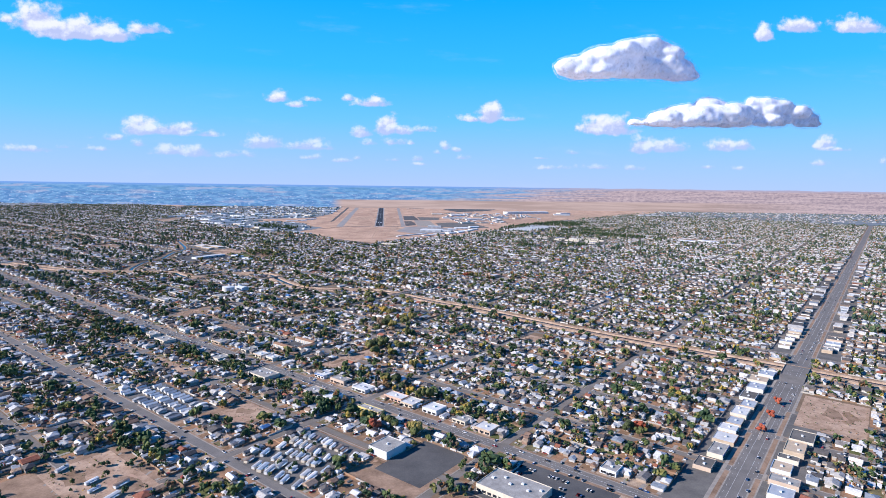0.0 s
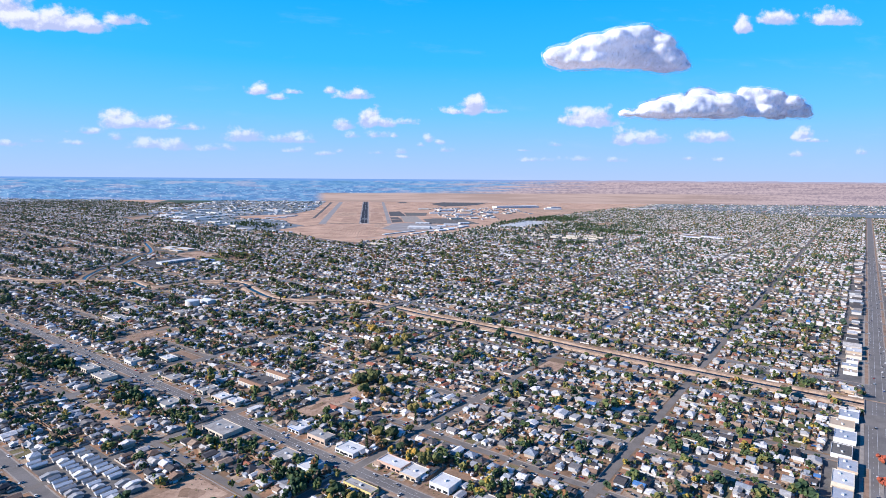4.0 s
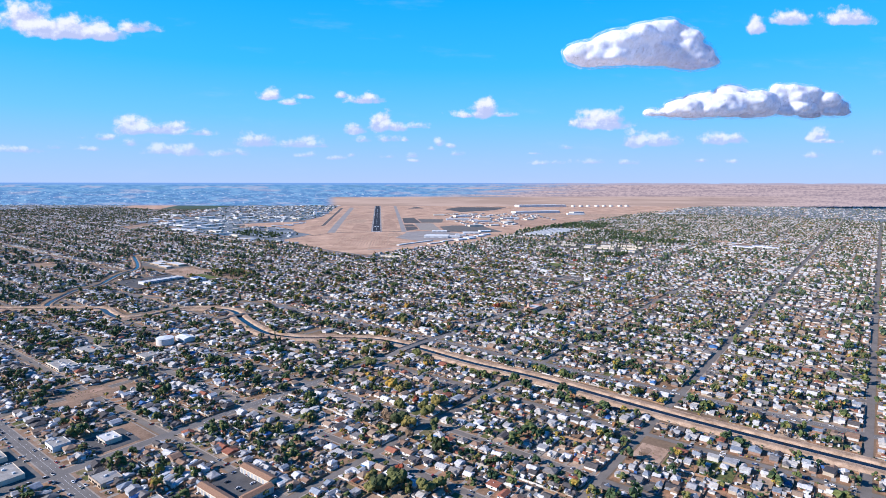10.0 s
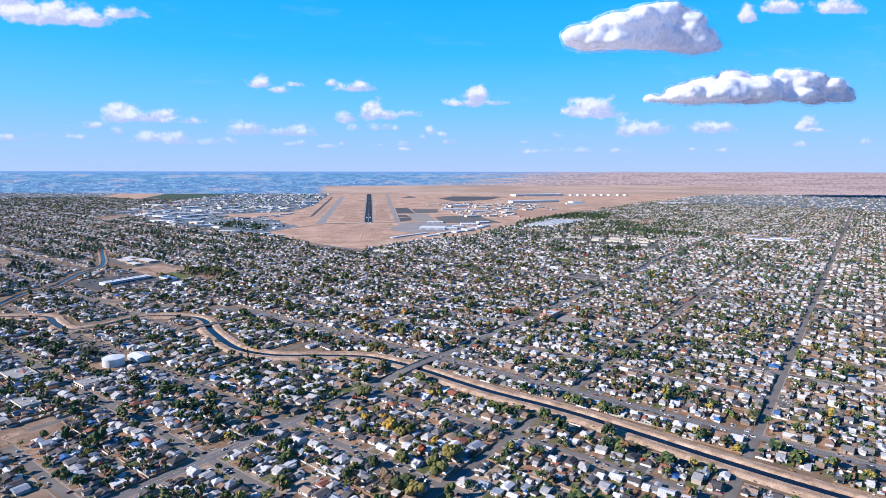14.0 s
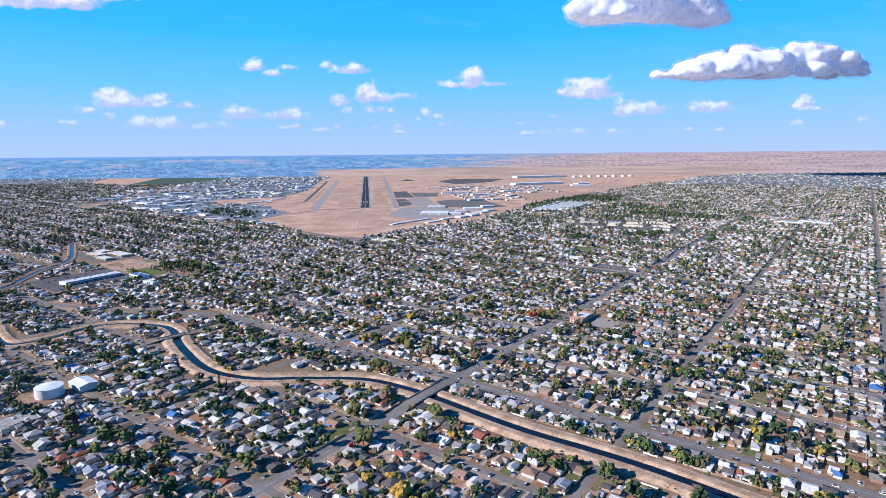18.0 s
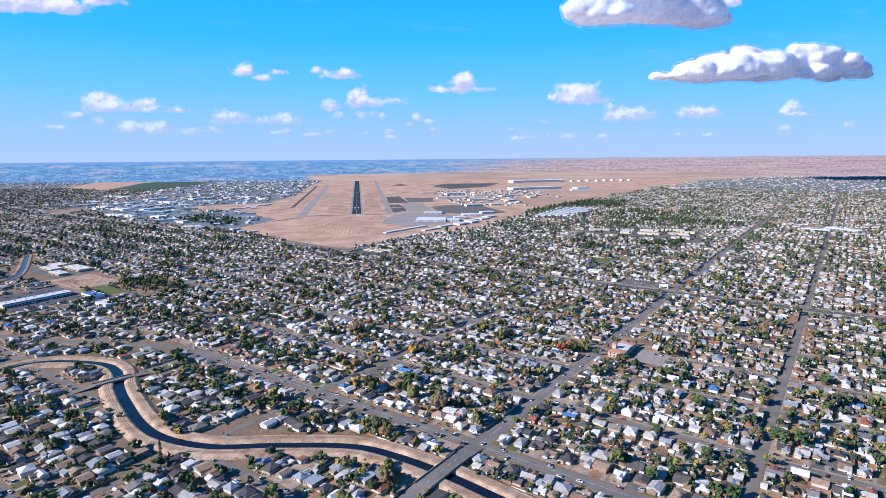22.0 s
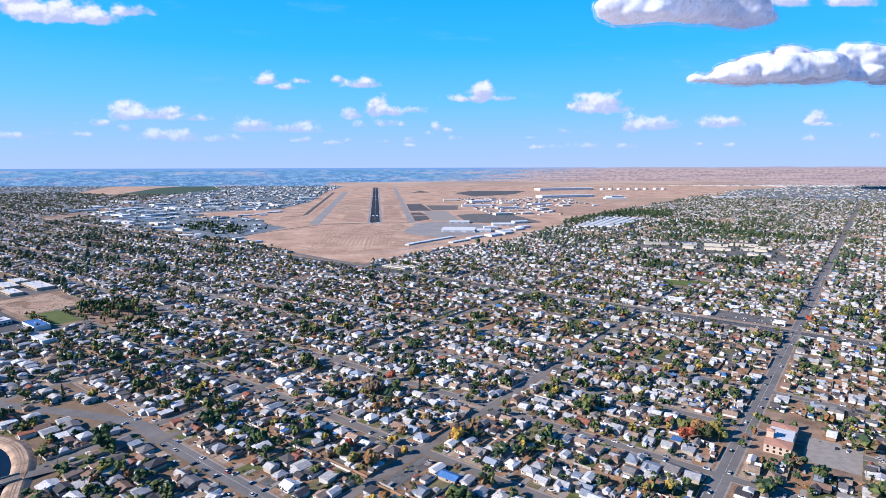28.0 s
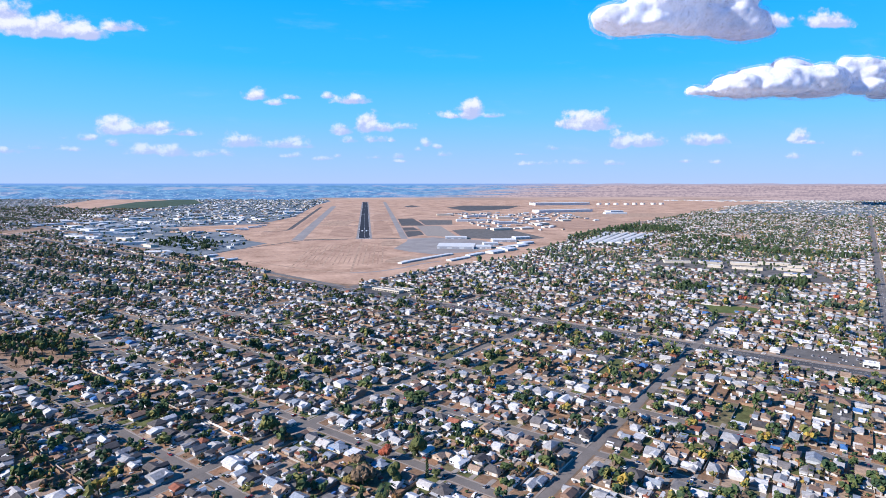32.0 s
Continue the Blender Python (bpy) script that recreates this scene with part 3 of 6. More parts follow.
def in_town(x, y):
    """Whether a place (in metres) lies in the built-up part that can come into view."""
    if y < -3250 * K or y > 3400 * K or abs(x - 30) > 0.93 * (y + 3700 * K) or in_ring(x, y, AIRFIELD):
        return False
    return not (x < 0 and y > 2600 * K or in_ring(x, y, WORKS) or any(in_ring(x, y, ring) for ring in OPEN_LAND))


def road(line, width, label="grey asphalt residential street with concrete kerbs", z=0.05):
    return tagged(ribbon("road", line, width, z, M_WALK if label.startswith("pale") else M_PARK if width == 24 else M_ROADWAY if 10 < width < 23 or width == 27 else M_ASPHALT), label, "road", kind="structure")


def clipped(points):
    """The stretches of a line that lie in town."""
    run, runs = [], []
    for p in points:
        if in_town(p[0], p[1]):
            run.append(p)
        elif run:
            runs.append(run)
            run = []
    return [r for r in runs + [run] if len(r) > 2]


for u in EW:
    a = 1100 if u == -1455 else -3960
    for line in clipped([G(u, v) for v in range(a, 4700, 40)]):
        road(line, WIDE.get(u, 7.0), z=0.05)
for v in NS:
    for line in clipped([G(u, v) for u in range(-2930, 2700, 40)]):
        road(line, WIDE_NS.get(v, 7.4), z=0.075)
CURVED_AVENUE = curve_line([G(-1455, 1140), G(-1456, 1075), G(-1507, 949), G(-1567, 827), G(-1608, 679), G(-1608, 412), G(-1600, 0), G(-1500, -300)])
road(CURVED_AVENUE, 11.5, "grey asphalt avenue that curves past the canal", 0.19)
road(curve_line([P(-1197, -1641), P(-1257, -1357), P(-1330, -950), P(-1327, -239), P(-1391, 434), P(-1250, 1200), P(-1051, 1900), P(-900, 3000)]), 24, "pale concrete highway with an embankment", 0.21)
road(curve_line([G(-1250, 660), G(-1206, 685), G(-1105, 722), G(-937, 708), G(-757, 658)]), 11, z=0.215)
road(curve_line([P(-28, -961), P(112, -872), P(296, -738), P(440, -594), P(629, -385), P(899, -167), P(1100, -60)]), 11, "asphalt road along the airfield fence", 0.225)
road(curve_line([P(-1560, 800), P(-1400, 600), P(-1232, 369), P(-1057, 67), P(-679, -308), P(-359, -609), P(-188, -793), P(-38, -962)]), 13, "asphalt road along the airfield fence", 0.235)
road(curve_line([P(640, -380), P(740, -470), P(770, -520), P(709, -635), P(684, -760), P(677, -893), P(703, -974)]), 13, "pale asphalt road that curves round a school", 0.24)
BRIDGE_LANE = curve_line([P(-437, -2036), P(-380, -1972), P(-330, -1937), P(-289, -1904), P(-255, -1880), P(-195, -1840), P(-150, -1800)])
road(BRIDGE_LANE, 8, z=0.20)

CANAL = curve_line([P(*q) for q in ((900, -2990), (660, -2765), (546, -2656), (389, -2500), (256, -2349), (162, -2262), (86, -2177), (45, -2137), (0, -2108), (-72, -2094), (-131, -2087), (-181, -2062), (-214, -2027),
                    (-247, -1974), (-273, -1926), (-300, -1865), (-341, -1831), (-420, -1818), (-476, -1880), (-523, -1898), (-572, -1848), (-616, -1799), (-722, -1788), (-900, -1760), (-1200, -1600))], 8)
BANK = [(18.5, 0.05), (15.2, 1.7), (14.0, 2.2), (7.2, 2.25), (6.0, 1.9), (3.5, 0.2)]
tagged(loft("canal_bank", CANAL, BANK, [M_BANK]), "bare sandy canal bank with a dirt track", "bank", kind="structure")
tagged(loft("canal_bank", CANAL, [(-o, z) for o, z in reversed(BANK)], [M_BANK]), "bare sandy canal bank with a dirt track", "bank", kind="structure")
tagged(ribbon("canal_water", CANAL, 8.4, 0.60, M_WATER), "dark blue still canal water", "water", kind="structure")
SECOND = curve_line([P(*q) for q in ((-722, -1790), (-757, -1727), (-776, -1568), (-752, -1504), (-772, -1331), (-773, -1189), (-900, -900))], 10)
SIDE_BANK = [(11, 0.05), (8.5, 1.2), (5.5, 1.25), (3.6, 0.4)]
tagged(loft("canal_bank", SECOND, SIDE_BANK, [M_SOIL]), "bare sandy bank of a side canal", "bank", kind="structure")
tagged(loft("canal_bank", SECOND, [(-o, z) for o, z in reversed(SIDE_BANK)], [M_SOIL]), "bare sandy bank of a side canal", "bank", kind="structure")
tagged(ribbon("canal_water", SECOND, 7.2, 0.55, M_WATER), "blue side canal water", "water", kind="structure")
for off in (-10.6, 10.6):
    for rut in (-.9, .9):
        tagged(loft("track", CANAL, [(off + rut + .35, 2.262), (off + rut - .35, 2.262)], [M_SOIL]), "worn dirt wheel track on the canal bank", "track", kind="structure")
canal_pts = np.array([tuple(p) for p in CANAL + SECOND])


def bridge(place, turn, width, span=44.0):
    ob = empty("canal_bridge", at(place, turn), "pale concrete road bridge over the canal", "bridge", "bridges over the canal")
    half, w = span / 2, width / 2
    link_mesh("deck", [(x, y, z) for x, z in ((-half - 26, 0.1), (-half, 2.5), (half, 2.5), (half + 26, 0.1)) for y in (-w, w)] + [(x, y, 1.7) for x in (-half, half) for y in (-w, w)],
              [(0, 2, 3, 1), (2, 4, 5, 3), (4, 6, 7, 5), (2, 8, 10, 4), (5, 11, 9, 3), (8, 9, 11, 10)], [M_ROADWAY if width > 12 else M_ASPHALT], parent=ob)
    for s in (-1, 1):
        boxes("parapet", [(-half - 3, s * w - 0.2, 1.6, half + 3, s * w + 0.2, 3.4)], M_WALK, ob)
        boxes("abutment", [(s * 7 - 0.5, -w, 0, s * 7 + 0.5, w, 1.75)], M_WALK, ob)
    for y in (-7, -3.4, 3.4, 7) if width > 20 else (0,):
        for x in np.arange(-half + 1, half - 4, 9):
            boxes("lane_line", [(x, y - .08, 2.5, x + 4, y + .08, 2.52)], M_PAINT, ob)


bridge(G(-1512, 1550), math.pi / 2 - TURN, 13)
bridge(G(-1560, 2416), math.pi / 2 - TURN, 28)
bridge(P(-289, -1904), radians(37), 9, 30)

# ---- lots, zones without houses ----
# Each: u from, v from, u to, v to on the street grid.
ZONES = [(a + 8, 2362, b - 8, 2398, M_FORECOURT, "grey asphalt forecourt of the shops beside the main road") for a, b in zip(EW[6:26], EW[7:27]) if b - a > 70 and a != -1610]
ZONES += [(a + 8, 2434, b - 8, 2468, M_FORECOURT, "grey asphalt forecourt of the shops beside the main road") for a, b in zip(EW[6:26], EW[7:27]) if b - a > 70 and a not in (-1850, -1740, -1610)]
ZONES += [(-1788, 2440, -1662, 2512, M_SAND, "bare sandy vacant lot with a dirt lane"), (-2185, 2122, -2105, 2182, M_PARK, "dark asphalt yard of a warehouse"), (-2160, 2232, -2076, 2335, M_PARK, "dark asphalt shop car park"),
         (-2264, 2006, -2165, 2092, M_FORECOURT, "asphalt lanes of a trailer park"),
         (-2250, 760, -2165, 1050, M_FORECOURT, "asphalt lanes of a larger trailer park"), (-2258, 1718, -2200, 1862, M_FORECOURT, "asphalt lanes of a small trailer park"),
         (-2402, 1880, -2335, 1990, M_SAND, "bare dirt plots with a dirt lane"), (-2215, 1875, -2165, 1925, M_SAND, "bare brown dirt lot"), (-2190, 2210, -2168, 2300, M_DIRT, "bare brown dirt strip"),
         (-2004, 1822, -1904, 1856, M_SAND, "bare brown dirt lot"), (-1990, 1682, -1942, 1748, M_PARK, "dark motel car park"), (-2110, 1778, -2078, 1830, M_FORECOURT, "asphalt yard of a roadside market"),
         (-2115, 1440, -2074, 1545, M_FORECOURT, "pale asphalt car park beside the main road"), (-1325, 560, -1236, 706, M_SOIL, "bare ground under a grove of tall trees"),
         (-1380, 540, -1330, 640, M_LAWN, "green park lawn"), (-1382, 382, -1290, 530, M_SAND, "dry playing field"), (-1360, 180, -1262, 375, M_FORECOURT, "school yard of worn asphalt"),
         (-1560, 470, -1392, 625, M_PARK, "asphalt car park of a large store"), (-1152, 1597, -1100, 1638, M_WALK, "pale concrete church car park"),
         (-714, 1432, -660, 1532, M_FORECOURT, "grey asphalt car park of a shopping strip"), (600, 1570, 690, 1640, M_DRY, "worn sports field of a school"), (430, 1697, 560, 1850, M_WALK, "concrete school grounds"),
         (-1800, 1150, -1715, 1215, M_DIRT, "bare dirt yard round a water tank"),
         (-728, 690, -660, 800, M_PARK, "asphalt yard of a roadside plaza"), (-2024, 1488, -1975, 1537, M_PARK, "dark asphalt lot of a diner"), (-1980, 1320, -1925, 1362, M_SOIL, "weedy brown dirt field"), (-1674, 1992, -1634, 2022, M_SAND, "bare tan corner lot"), (-2168, 1600, -2148, 1700, M_SAND, "bare dirt strip behind a wall"), (-2180, 2108, -2168, 2122, M_DIRT, "bare brown dirt lot beside a warehouse"), (-2053, 2060, -2020, 2090, M_DIRT, "bare brown dirt corner lot"), (-1155, 1500, -1125, 1535, M_LAWN, "worn green lawn beside the houses")]
for n, (u0, v0, u1, v1, mat, label) in enumerate(ZONES):
    tagged(sheet("lot", [G(u0, v0), G(u0, v1), G(u1, v1), G(u1, v0)], 0.12 + .0012 * n, mat), label, "ground", kind="structure")


def blot(x0, y0, x1, y1):
    """An uneven ring inside a rectangle."""
    return [(x0 + (x1 - x0) * (.5 + k * math.cos(a)), y0 + (y1 - y0) * (.5 + k * math.sin(a))) for a, k in ((n * .5236, rng.uniform(.28, .5)) for n in range(12))]


weeds = []
for n, (u0, v0, u1, v1, mat, label) in enumerate(ZONES):
    if mat in (M_SAND, M_DIRT, M_SOIL):
        for k in range(3):
            a, b = rng.uniform(u0, u0 + (u1 - u0) * .55), rng.uniform(v0, v0 + (v1 - v0) * .55)
            ring = blot(a, b, a + (u1 - u0) * .42, b + (v1 - v0) * .42)
            tagged(sheet("worn_patch", [G(*q) for q in ring], .19 + .004 * k + .0004 * n, (M_DIRT, M_WORN, M_SOIL)[k]), "worn patch of bare soil in a vacant lot", "ground", kind="structure")
        for _ in range(int(abs(u1 - u0) * abs(v1 - v0) / 70)):
            x, y, _ = G(rng.uniform(u0, u1), rng.uniform(v0, v1))
            size = rng.uniform(.5, 1.5)
            weeds.append((x, y, 0, rng.uniform(0, 6.3), size * 1.6, size * 1.6, size))
avenue_pts = np.array([tuple(p) for p in CURVED_AVENUE])


def lot_free(u, v):
    x, y, _ = G(u, v)
    if -1162 < u < -1090 and 1560 < v < 1602:
        return False
    if not in_town(x, y):
        return False
    for u0, v0, u1, v1, _, _ in ZONES:
        if u0 - 4 < u < u1 + 4 and v0 - 4 < v < v1 + 4:
            return False
    if v < 1135 and -1680 < u < -1400 and np.hypot(avenue_pts[:, 0] - x, avenue_pts[:, 1] - y).min() < 14:
        return False
    return np.hypot(canal_pts[:, 0] - x, canal_pts[:, 1] - y).min() > 21.5


def from_path(x, y):
    """Distance on the plan from the strip of town that the flight passes lowest over."""
    a, b = Vector((60, -3090)) * K, Vector((30, -1730)) * K
    p = Vector((x, y))
    t = min(max((p - a).dot(b - a) / (b - a).length_squared, 0), 1)
    return (p - a.lerp(b, t)).length


lots, slabs = [], []
for u0, u1 in zip(EW, EW[1:]):
    for v0, v1 in zip(NS, NS[1:]):
        pu0, pu1 = u0 + WIDE.get(u0, 7.0) / 2 / K + 0.3, u1 - WIDE.get(u1, 7.0) / 2 / K - 0.3
        pv0, pv1 = v0 + WIDE_NS.get(v0, 7.4) / 2 / K + 0.3, v1 - WIDE_NS.get(v1, 7.4) / 2 / K - 0.3
        cu, cv = (u0 + u1) / 2, (v0 + v1) / 2
        if not any(in_town(*G(a, b)[:2]) for a in (u0, u1) for b in (v0, v1)):
            continue
        x, y, _ = G(cu, cv)
        if np.hypot(canal_pts[:, 0] - x, canal_pts[:, 1] - y).min() > 115:
            slabs.append((x, y, 0, NW, (pv1 - pv0) * K, (pu1 - pu0) * K, 0.1))
        n = max(1, int((pv1 - pv0 - 3) / 15.4))
        w = (pv1 - pv0 - 3) / n
        rows = [(pu0 + 2.2, 1), (pu1 - 2.2, -1)] if u1 - u0 > 75 else [(pu0 + 2.2, 1)]
        full = (pu1 - pu0 - 4.4) / len(rows) - (1.2 if len(rows) > 1 else 0)
        for edge, way in rows:
            for k in range(n):
                v = pv0 + 1.5 + w * (k + .5)
                for deep in (full, full * .8, full * .64, full * .5, full * .4):
                    if deep > 24 and lot_free(edge + way * 15, v) and lot_free(edge + way * (deep - (4 if deep > 40 else 9)), v):
                        x, y, _ = G(edge + way * 16, v)
                        lots.append((edge, way, v, w, deep, from_path(x, y)))
                        break
soil = [(x, y, .104, a, w - 2.4, d - 2.4, 1) for x, y, _, a, w, d, _ in slabs]
tagged(scatter("block_soil", [([(-.5, -.5, 0), (.5, -.5, 0), (.5, .5, 0), (-.5, .5, 0)], [(0, 1, 2, 3)], [0])], [0] * len(soil), soil, [M_SOIL]), "bare brown soil inside the blocks", "ground", kind="structure")
tagged(scatter("pavement", [(*box(-.5, -.5, 0, .5, .5, 1), [0] * 5)], [0] * len(slabs), slabs, [M_WALK]), "pale concrete pavements with kerbs round the blocks", "pavement", kind="structure")
lots.sort(key=lambda q: q[5])


# ---- houses ----
def ridge(x0, y0, x1, y1, z, up, hip, over=0.5, along_x=True):
    """A roof over a rectangle: sloped faces, fascia and soffit edge. hip: how far the ridge's ends are drawn in."""
    x0, y0, x1, y1 = x0 - over, y0 - over, x1 + over, y1 + over
    low = [(x0, y0, z - .12), (x1, y0, z - .12), (x1, y1, z - .12), (x0, y1, z - .12)]
    eave = [(x, y, z + .08) for x, y, _ in low]
    if along_x:
        m = (y0 + y1) / 2
        top = [(x0 + hip, m, z + up), (x1 - hip, m, z + up)]
        slopes = [(4, 5, 9, 8), (5, 6, 9), (6, 7, 8, 9), (7, 4, 8)]
    else:
        m = (x0 + x1) / 2
        top = [(m, y0 + hip, z + up), (m, y1 - hip, z + up)]
        slopes = [(4, 5, 8), (5, 6, 9, 8), (6, 7, 9), (7, 4, 8, 9)]
    return low + eave + top, [(0, 1, 5, 4), (1, 2, 6, 5), (2, 3, 7, 6), (3, 0, 4, 7), (3, 2, 1, 0)] + slopes


def gable_ends(x0, y0, x1, y1, z, up, along_x):
    if along_x:
        m = (y0 + y1) / 2
        return [(x0, y0, z), (x0, y1, z), (x0, m, z + up), (x1, y0, z), (x1, y1, z), (x1, m, z + up)], [(0, 2, 1), (3, 4, 5)]
    m = (x0 + x1) / 2
    return [(x0, y0, z), (x1, y0, z), (m, y0, z + up), (x0, y1, z), (x1, y1, z), (m, y1, z + up)], [(0, 1, 2), (3, 5, 4)]


def joined(*pieces):
    v, f = [], []
    for pv, pf in pieces:
        f += [tuple(i + len(v) for i in q) for q in pf]
        v += pv
    return v, f


def build_house(width, depth, kind):
    """A small single-storey house; its front looks to -y."""
    w, d, h = width / 2, depth / 2, 2.75
    ob = new("house")
    wing = (w * 0.05, -d - 2.6, w, -d + 1)
    walls, roofs = [box(-w, -d, 0, w, d, h)], []
    if kind == "hip":
        roofs = [ridge(-w, -d, w, d, h, 2.2, min(w, d) + .3, along_x=width >= depth)]
    elif kind == "gable":
        roofs = [ridge(-w, -d, w, d, h, 2.2, 0, along_x=True)]
        walls.append(gable_ends(-w, -d, w, d, h, 2.0, True))
    elif kind == "cross":
        roofs = [ridge(-w, -d, w, d, h, 2.3, 0, along_x=True), ridge(wing[0], wing[1], wing[2], 0, h, 1.8, 0, along_x=False)]
        walls += [gable_ends(-w, -d, w, d, h, 2.1, True), box(wing[0], wing[1], 0, wing[2], wing[3], h), gable_ends(wing[0], wing[1], wing[2], 0, h, 1.65, False)]
    elif kind == "hip_wing":
        roofs = [ridge(-w, -d, w, d, h, 2.3, w + .2, along_x=True), ridge(wing[0], wing[1], wing[2], 0, h, 1.3, 2.2, along_x=False)]
        walls.append(box(wing[0], wing[1], 0, wing[2], wing[3], h))
    elif kind == "long":
        roofs = [ridge(-w, -d, w, d, h, 1.9, 0, along_x=False)]
        walls.append(gable_ends(-w, -d, w, d, h, 1.7, False))
    else:
        roofs = [joined(box(-w - .3, -d - .3, h, w + .3, d + .3, h + .35))]
    front = wing[1] if kind in ("cross", "hip_wing") else -d
    link_mesh("wall", *joined(*walls), [M_WALL_ONE], parent=ob)
    link_mesh("roof", *joined(*roofs), [M_ROOF_ONE], parent=ob)
    boxes("door", [(-w * .3 - .5, -d - .06, .1, -w * .3 + .5, -d + .02, 2.15)], M_DOOR, ob)
    boxes("garage_door", [(w * .25, front - .06, .05, w * .25 + 2.6, front + .02, 2.15)], M_PAINT, ob)
    for x0, y0, x1, y1 in ((-w * .85, -d - .05, -w * .85 + 1.6, -d + .02), (-w - .05, -1.5, -w + .02, .3), (w - .02, 0, w + .05, 1.7), (-1, d - .02, .8, d + .05)):
        boxes("window", [(x0, y0, 1.0, x1, y1, 2.15)], M_GLASS, ob)
    boxes("porch_slab", [(-w * .9, -d - 1.6, 0, 0, -d, .18)], M_WALK, ob)
    side = -1 if kind in ("cross", "long") else 1
    link_mesh("patio_cover", [(side * x, y, z) for y in (d - .3, d + 2.6) for x in (-w * .2, w * .9) for z in (2.5 - .16 * (y - d), 2.62 - .16 * (y - d))],
              [(1, 3, 7, 5), (0, 4, 6, 2), (0, 1, 5, 4), (2, 6, 7, 3), (4, 5, 7, 6), (0, 2, 3, 1)], [M_FENCE_ONE], parent=ob)
    if kind in ("hip", "gable", "hip_wing"):
        boxes("chimney", [(w * .35, .6, h, w * .35 + .8, 1.4, h + 2.1)], M_BRICK, ob)
    else:
        boxes("roof_vent", [(.2, .4, h, .7, .9, h + 1.7 if kind != "flat" else h + .9)], M_METAL, ob)
    return tagged(ob)


HOUSE_KINDS = [(10.4, 9.0, "hip", "small house with a four-sided shingle roof, in a fenced yard"), (10.6, 8.6, "gable", "small house with a two-sided gable roof and a chimney"),
               (10.8, 8.4, "cross", "stucco house with crossing gable roofs and a garage wing"), (10.8, 9.0, "hip_wing", "stucco house with a low hipped roof and a wing"),
               (8.2, 13.0, "long", "narrow deep house with a gable roof, end to the street"), (9.8, 10.5, "flat", "low house with a pale flat roof")]


def place_copies(kinds, builder, rows, group, category):
    """rows: which kind, x, y, z, turn, scale. The first of each kind is the original."""
    originals = {}
    for kind, x, y, z, turn, size in rows:
        m = at((x, y), turn, z) @ Matrix.Scale(size, 4)
        if kind not in originals:
            ob = originals[kind] = builder(kind)
            tagged(ob, kinds[kind][-1], category, group)
            ob.matrix_basis = m
        else:
            copy_thing(originals[kind], at((x, y), turn, z)).scale = (size * rng.uniform(.86, 1.1), size * rng.uniform(.88, 1.12), size) if category in ("house", "tree") else (size,) * 3


TEMPLATES = []
for kind in range(4):
    w, h = .5, .55
    walls = box(-w, -w, 0, w, w, h)
    roof = [ridge(-w, -w, w, w, h, .42, .5, .05), ridge(-w, -w, w, w, h, .40, 0, .05), ridge(-w, -w, w, w, h, .38, 0, .05, False), box(-w - .03, -w - .03, h, w + .03, w + .03, h + .1)][kind]
    wall_parts = [(walls[0], walls[1][:4])] + ([gable_ends(-w, -w, w, w, h, .36, kind == 1)] if kind in (1, 2) else [])
    wv, wf = joined(*wall_parts)
    v, f = joined((wv, wf), roof)
    TEMPLATES.append((v, f, [0] * len(wf) + [1] * len(roof[1])))

for v, f, i in TEMPLATES[:4]:  # the same, walls and roof alone, for those far off
    keep = [q for q, face in enumerate(f) if i[q] == 0 or len({v[p][2] for p in face}) > 1 and max(v[p][2] for p in face) > .65]
    TEMPLATES.append((v, [f[q] for q in keep], [i[q] for q in keep]))

# Two with a wing, a lean-to and a covered patio.
for flip in (1, -1):
    walls = joined(*[(q[0], q[1][:4]) for q in (box(-.5, -.05, 0, .5, .5, .55), box(-.5, -.5, 0, -.02, -.05, .52), box(.1, .5, 0, .46, .62, .4))], gable_ends(-.5, -.05, .5, .5, .55, .27, True), gable_ends(-.5, -.5, -.02, .1, .52, .24, False))
    tops = joined(ridge(-.5, -.05, .5, .5, .55, .30, 0, .05), ridge(-.5, -.5, -.02, .22, .52, .27, 0, .04, False), box(.02, -.42, .40, .5, -.05, .45), box(.08, .5, .40, .48, .66, .45))
    v, f = joined(walls, tops)
    if flip < 0:
        v, f = [(-x, y, z) for x, y, z in v], [tuple(reversed(q)) for q in f]
    TEMPLATES.append((v, f, [0] * len(walls[1]) + [1] * len(tops[1])))

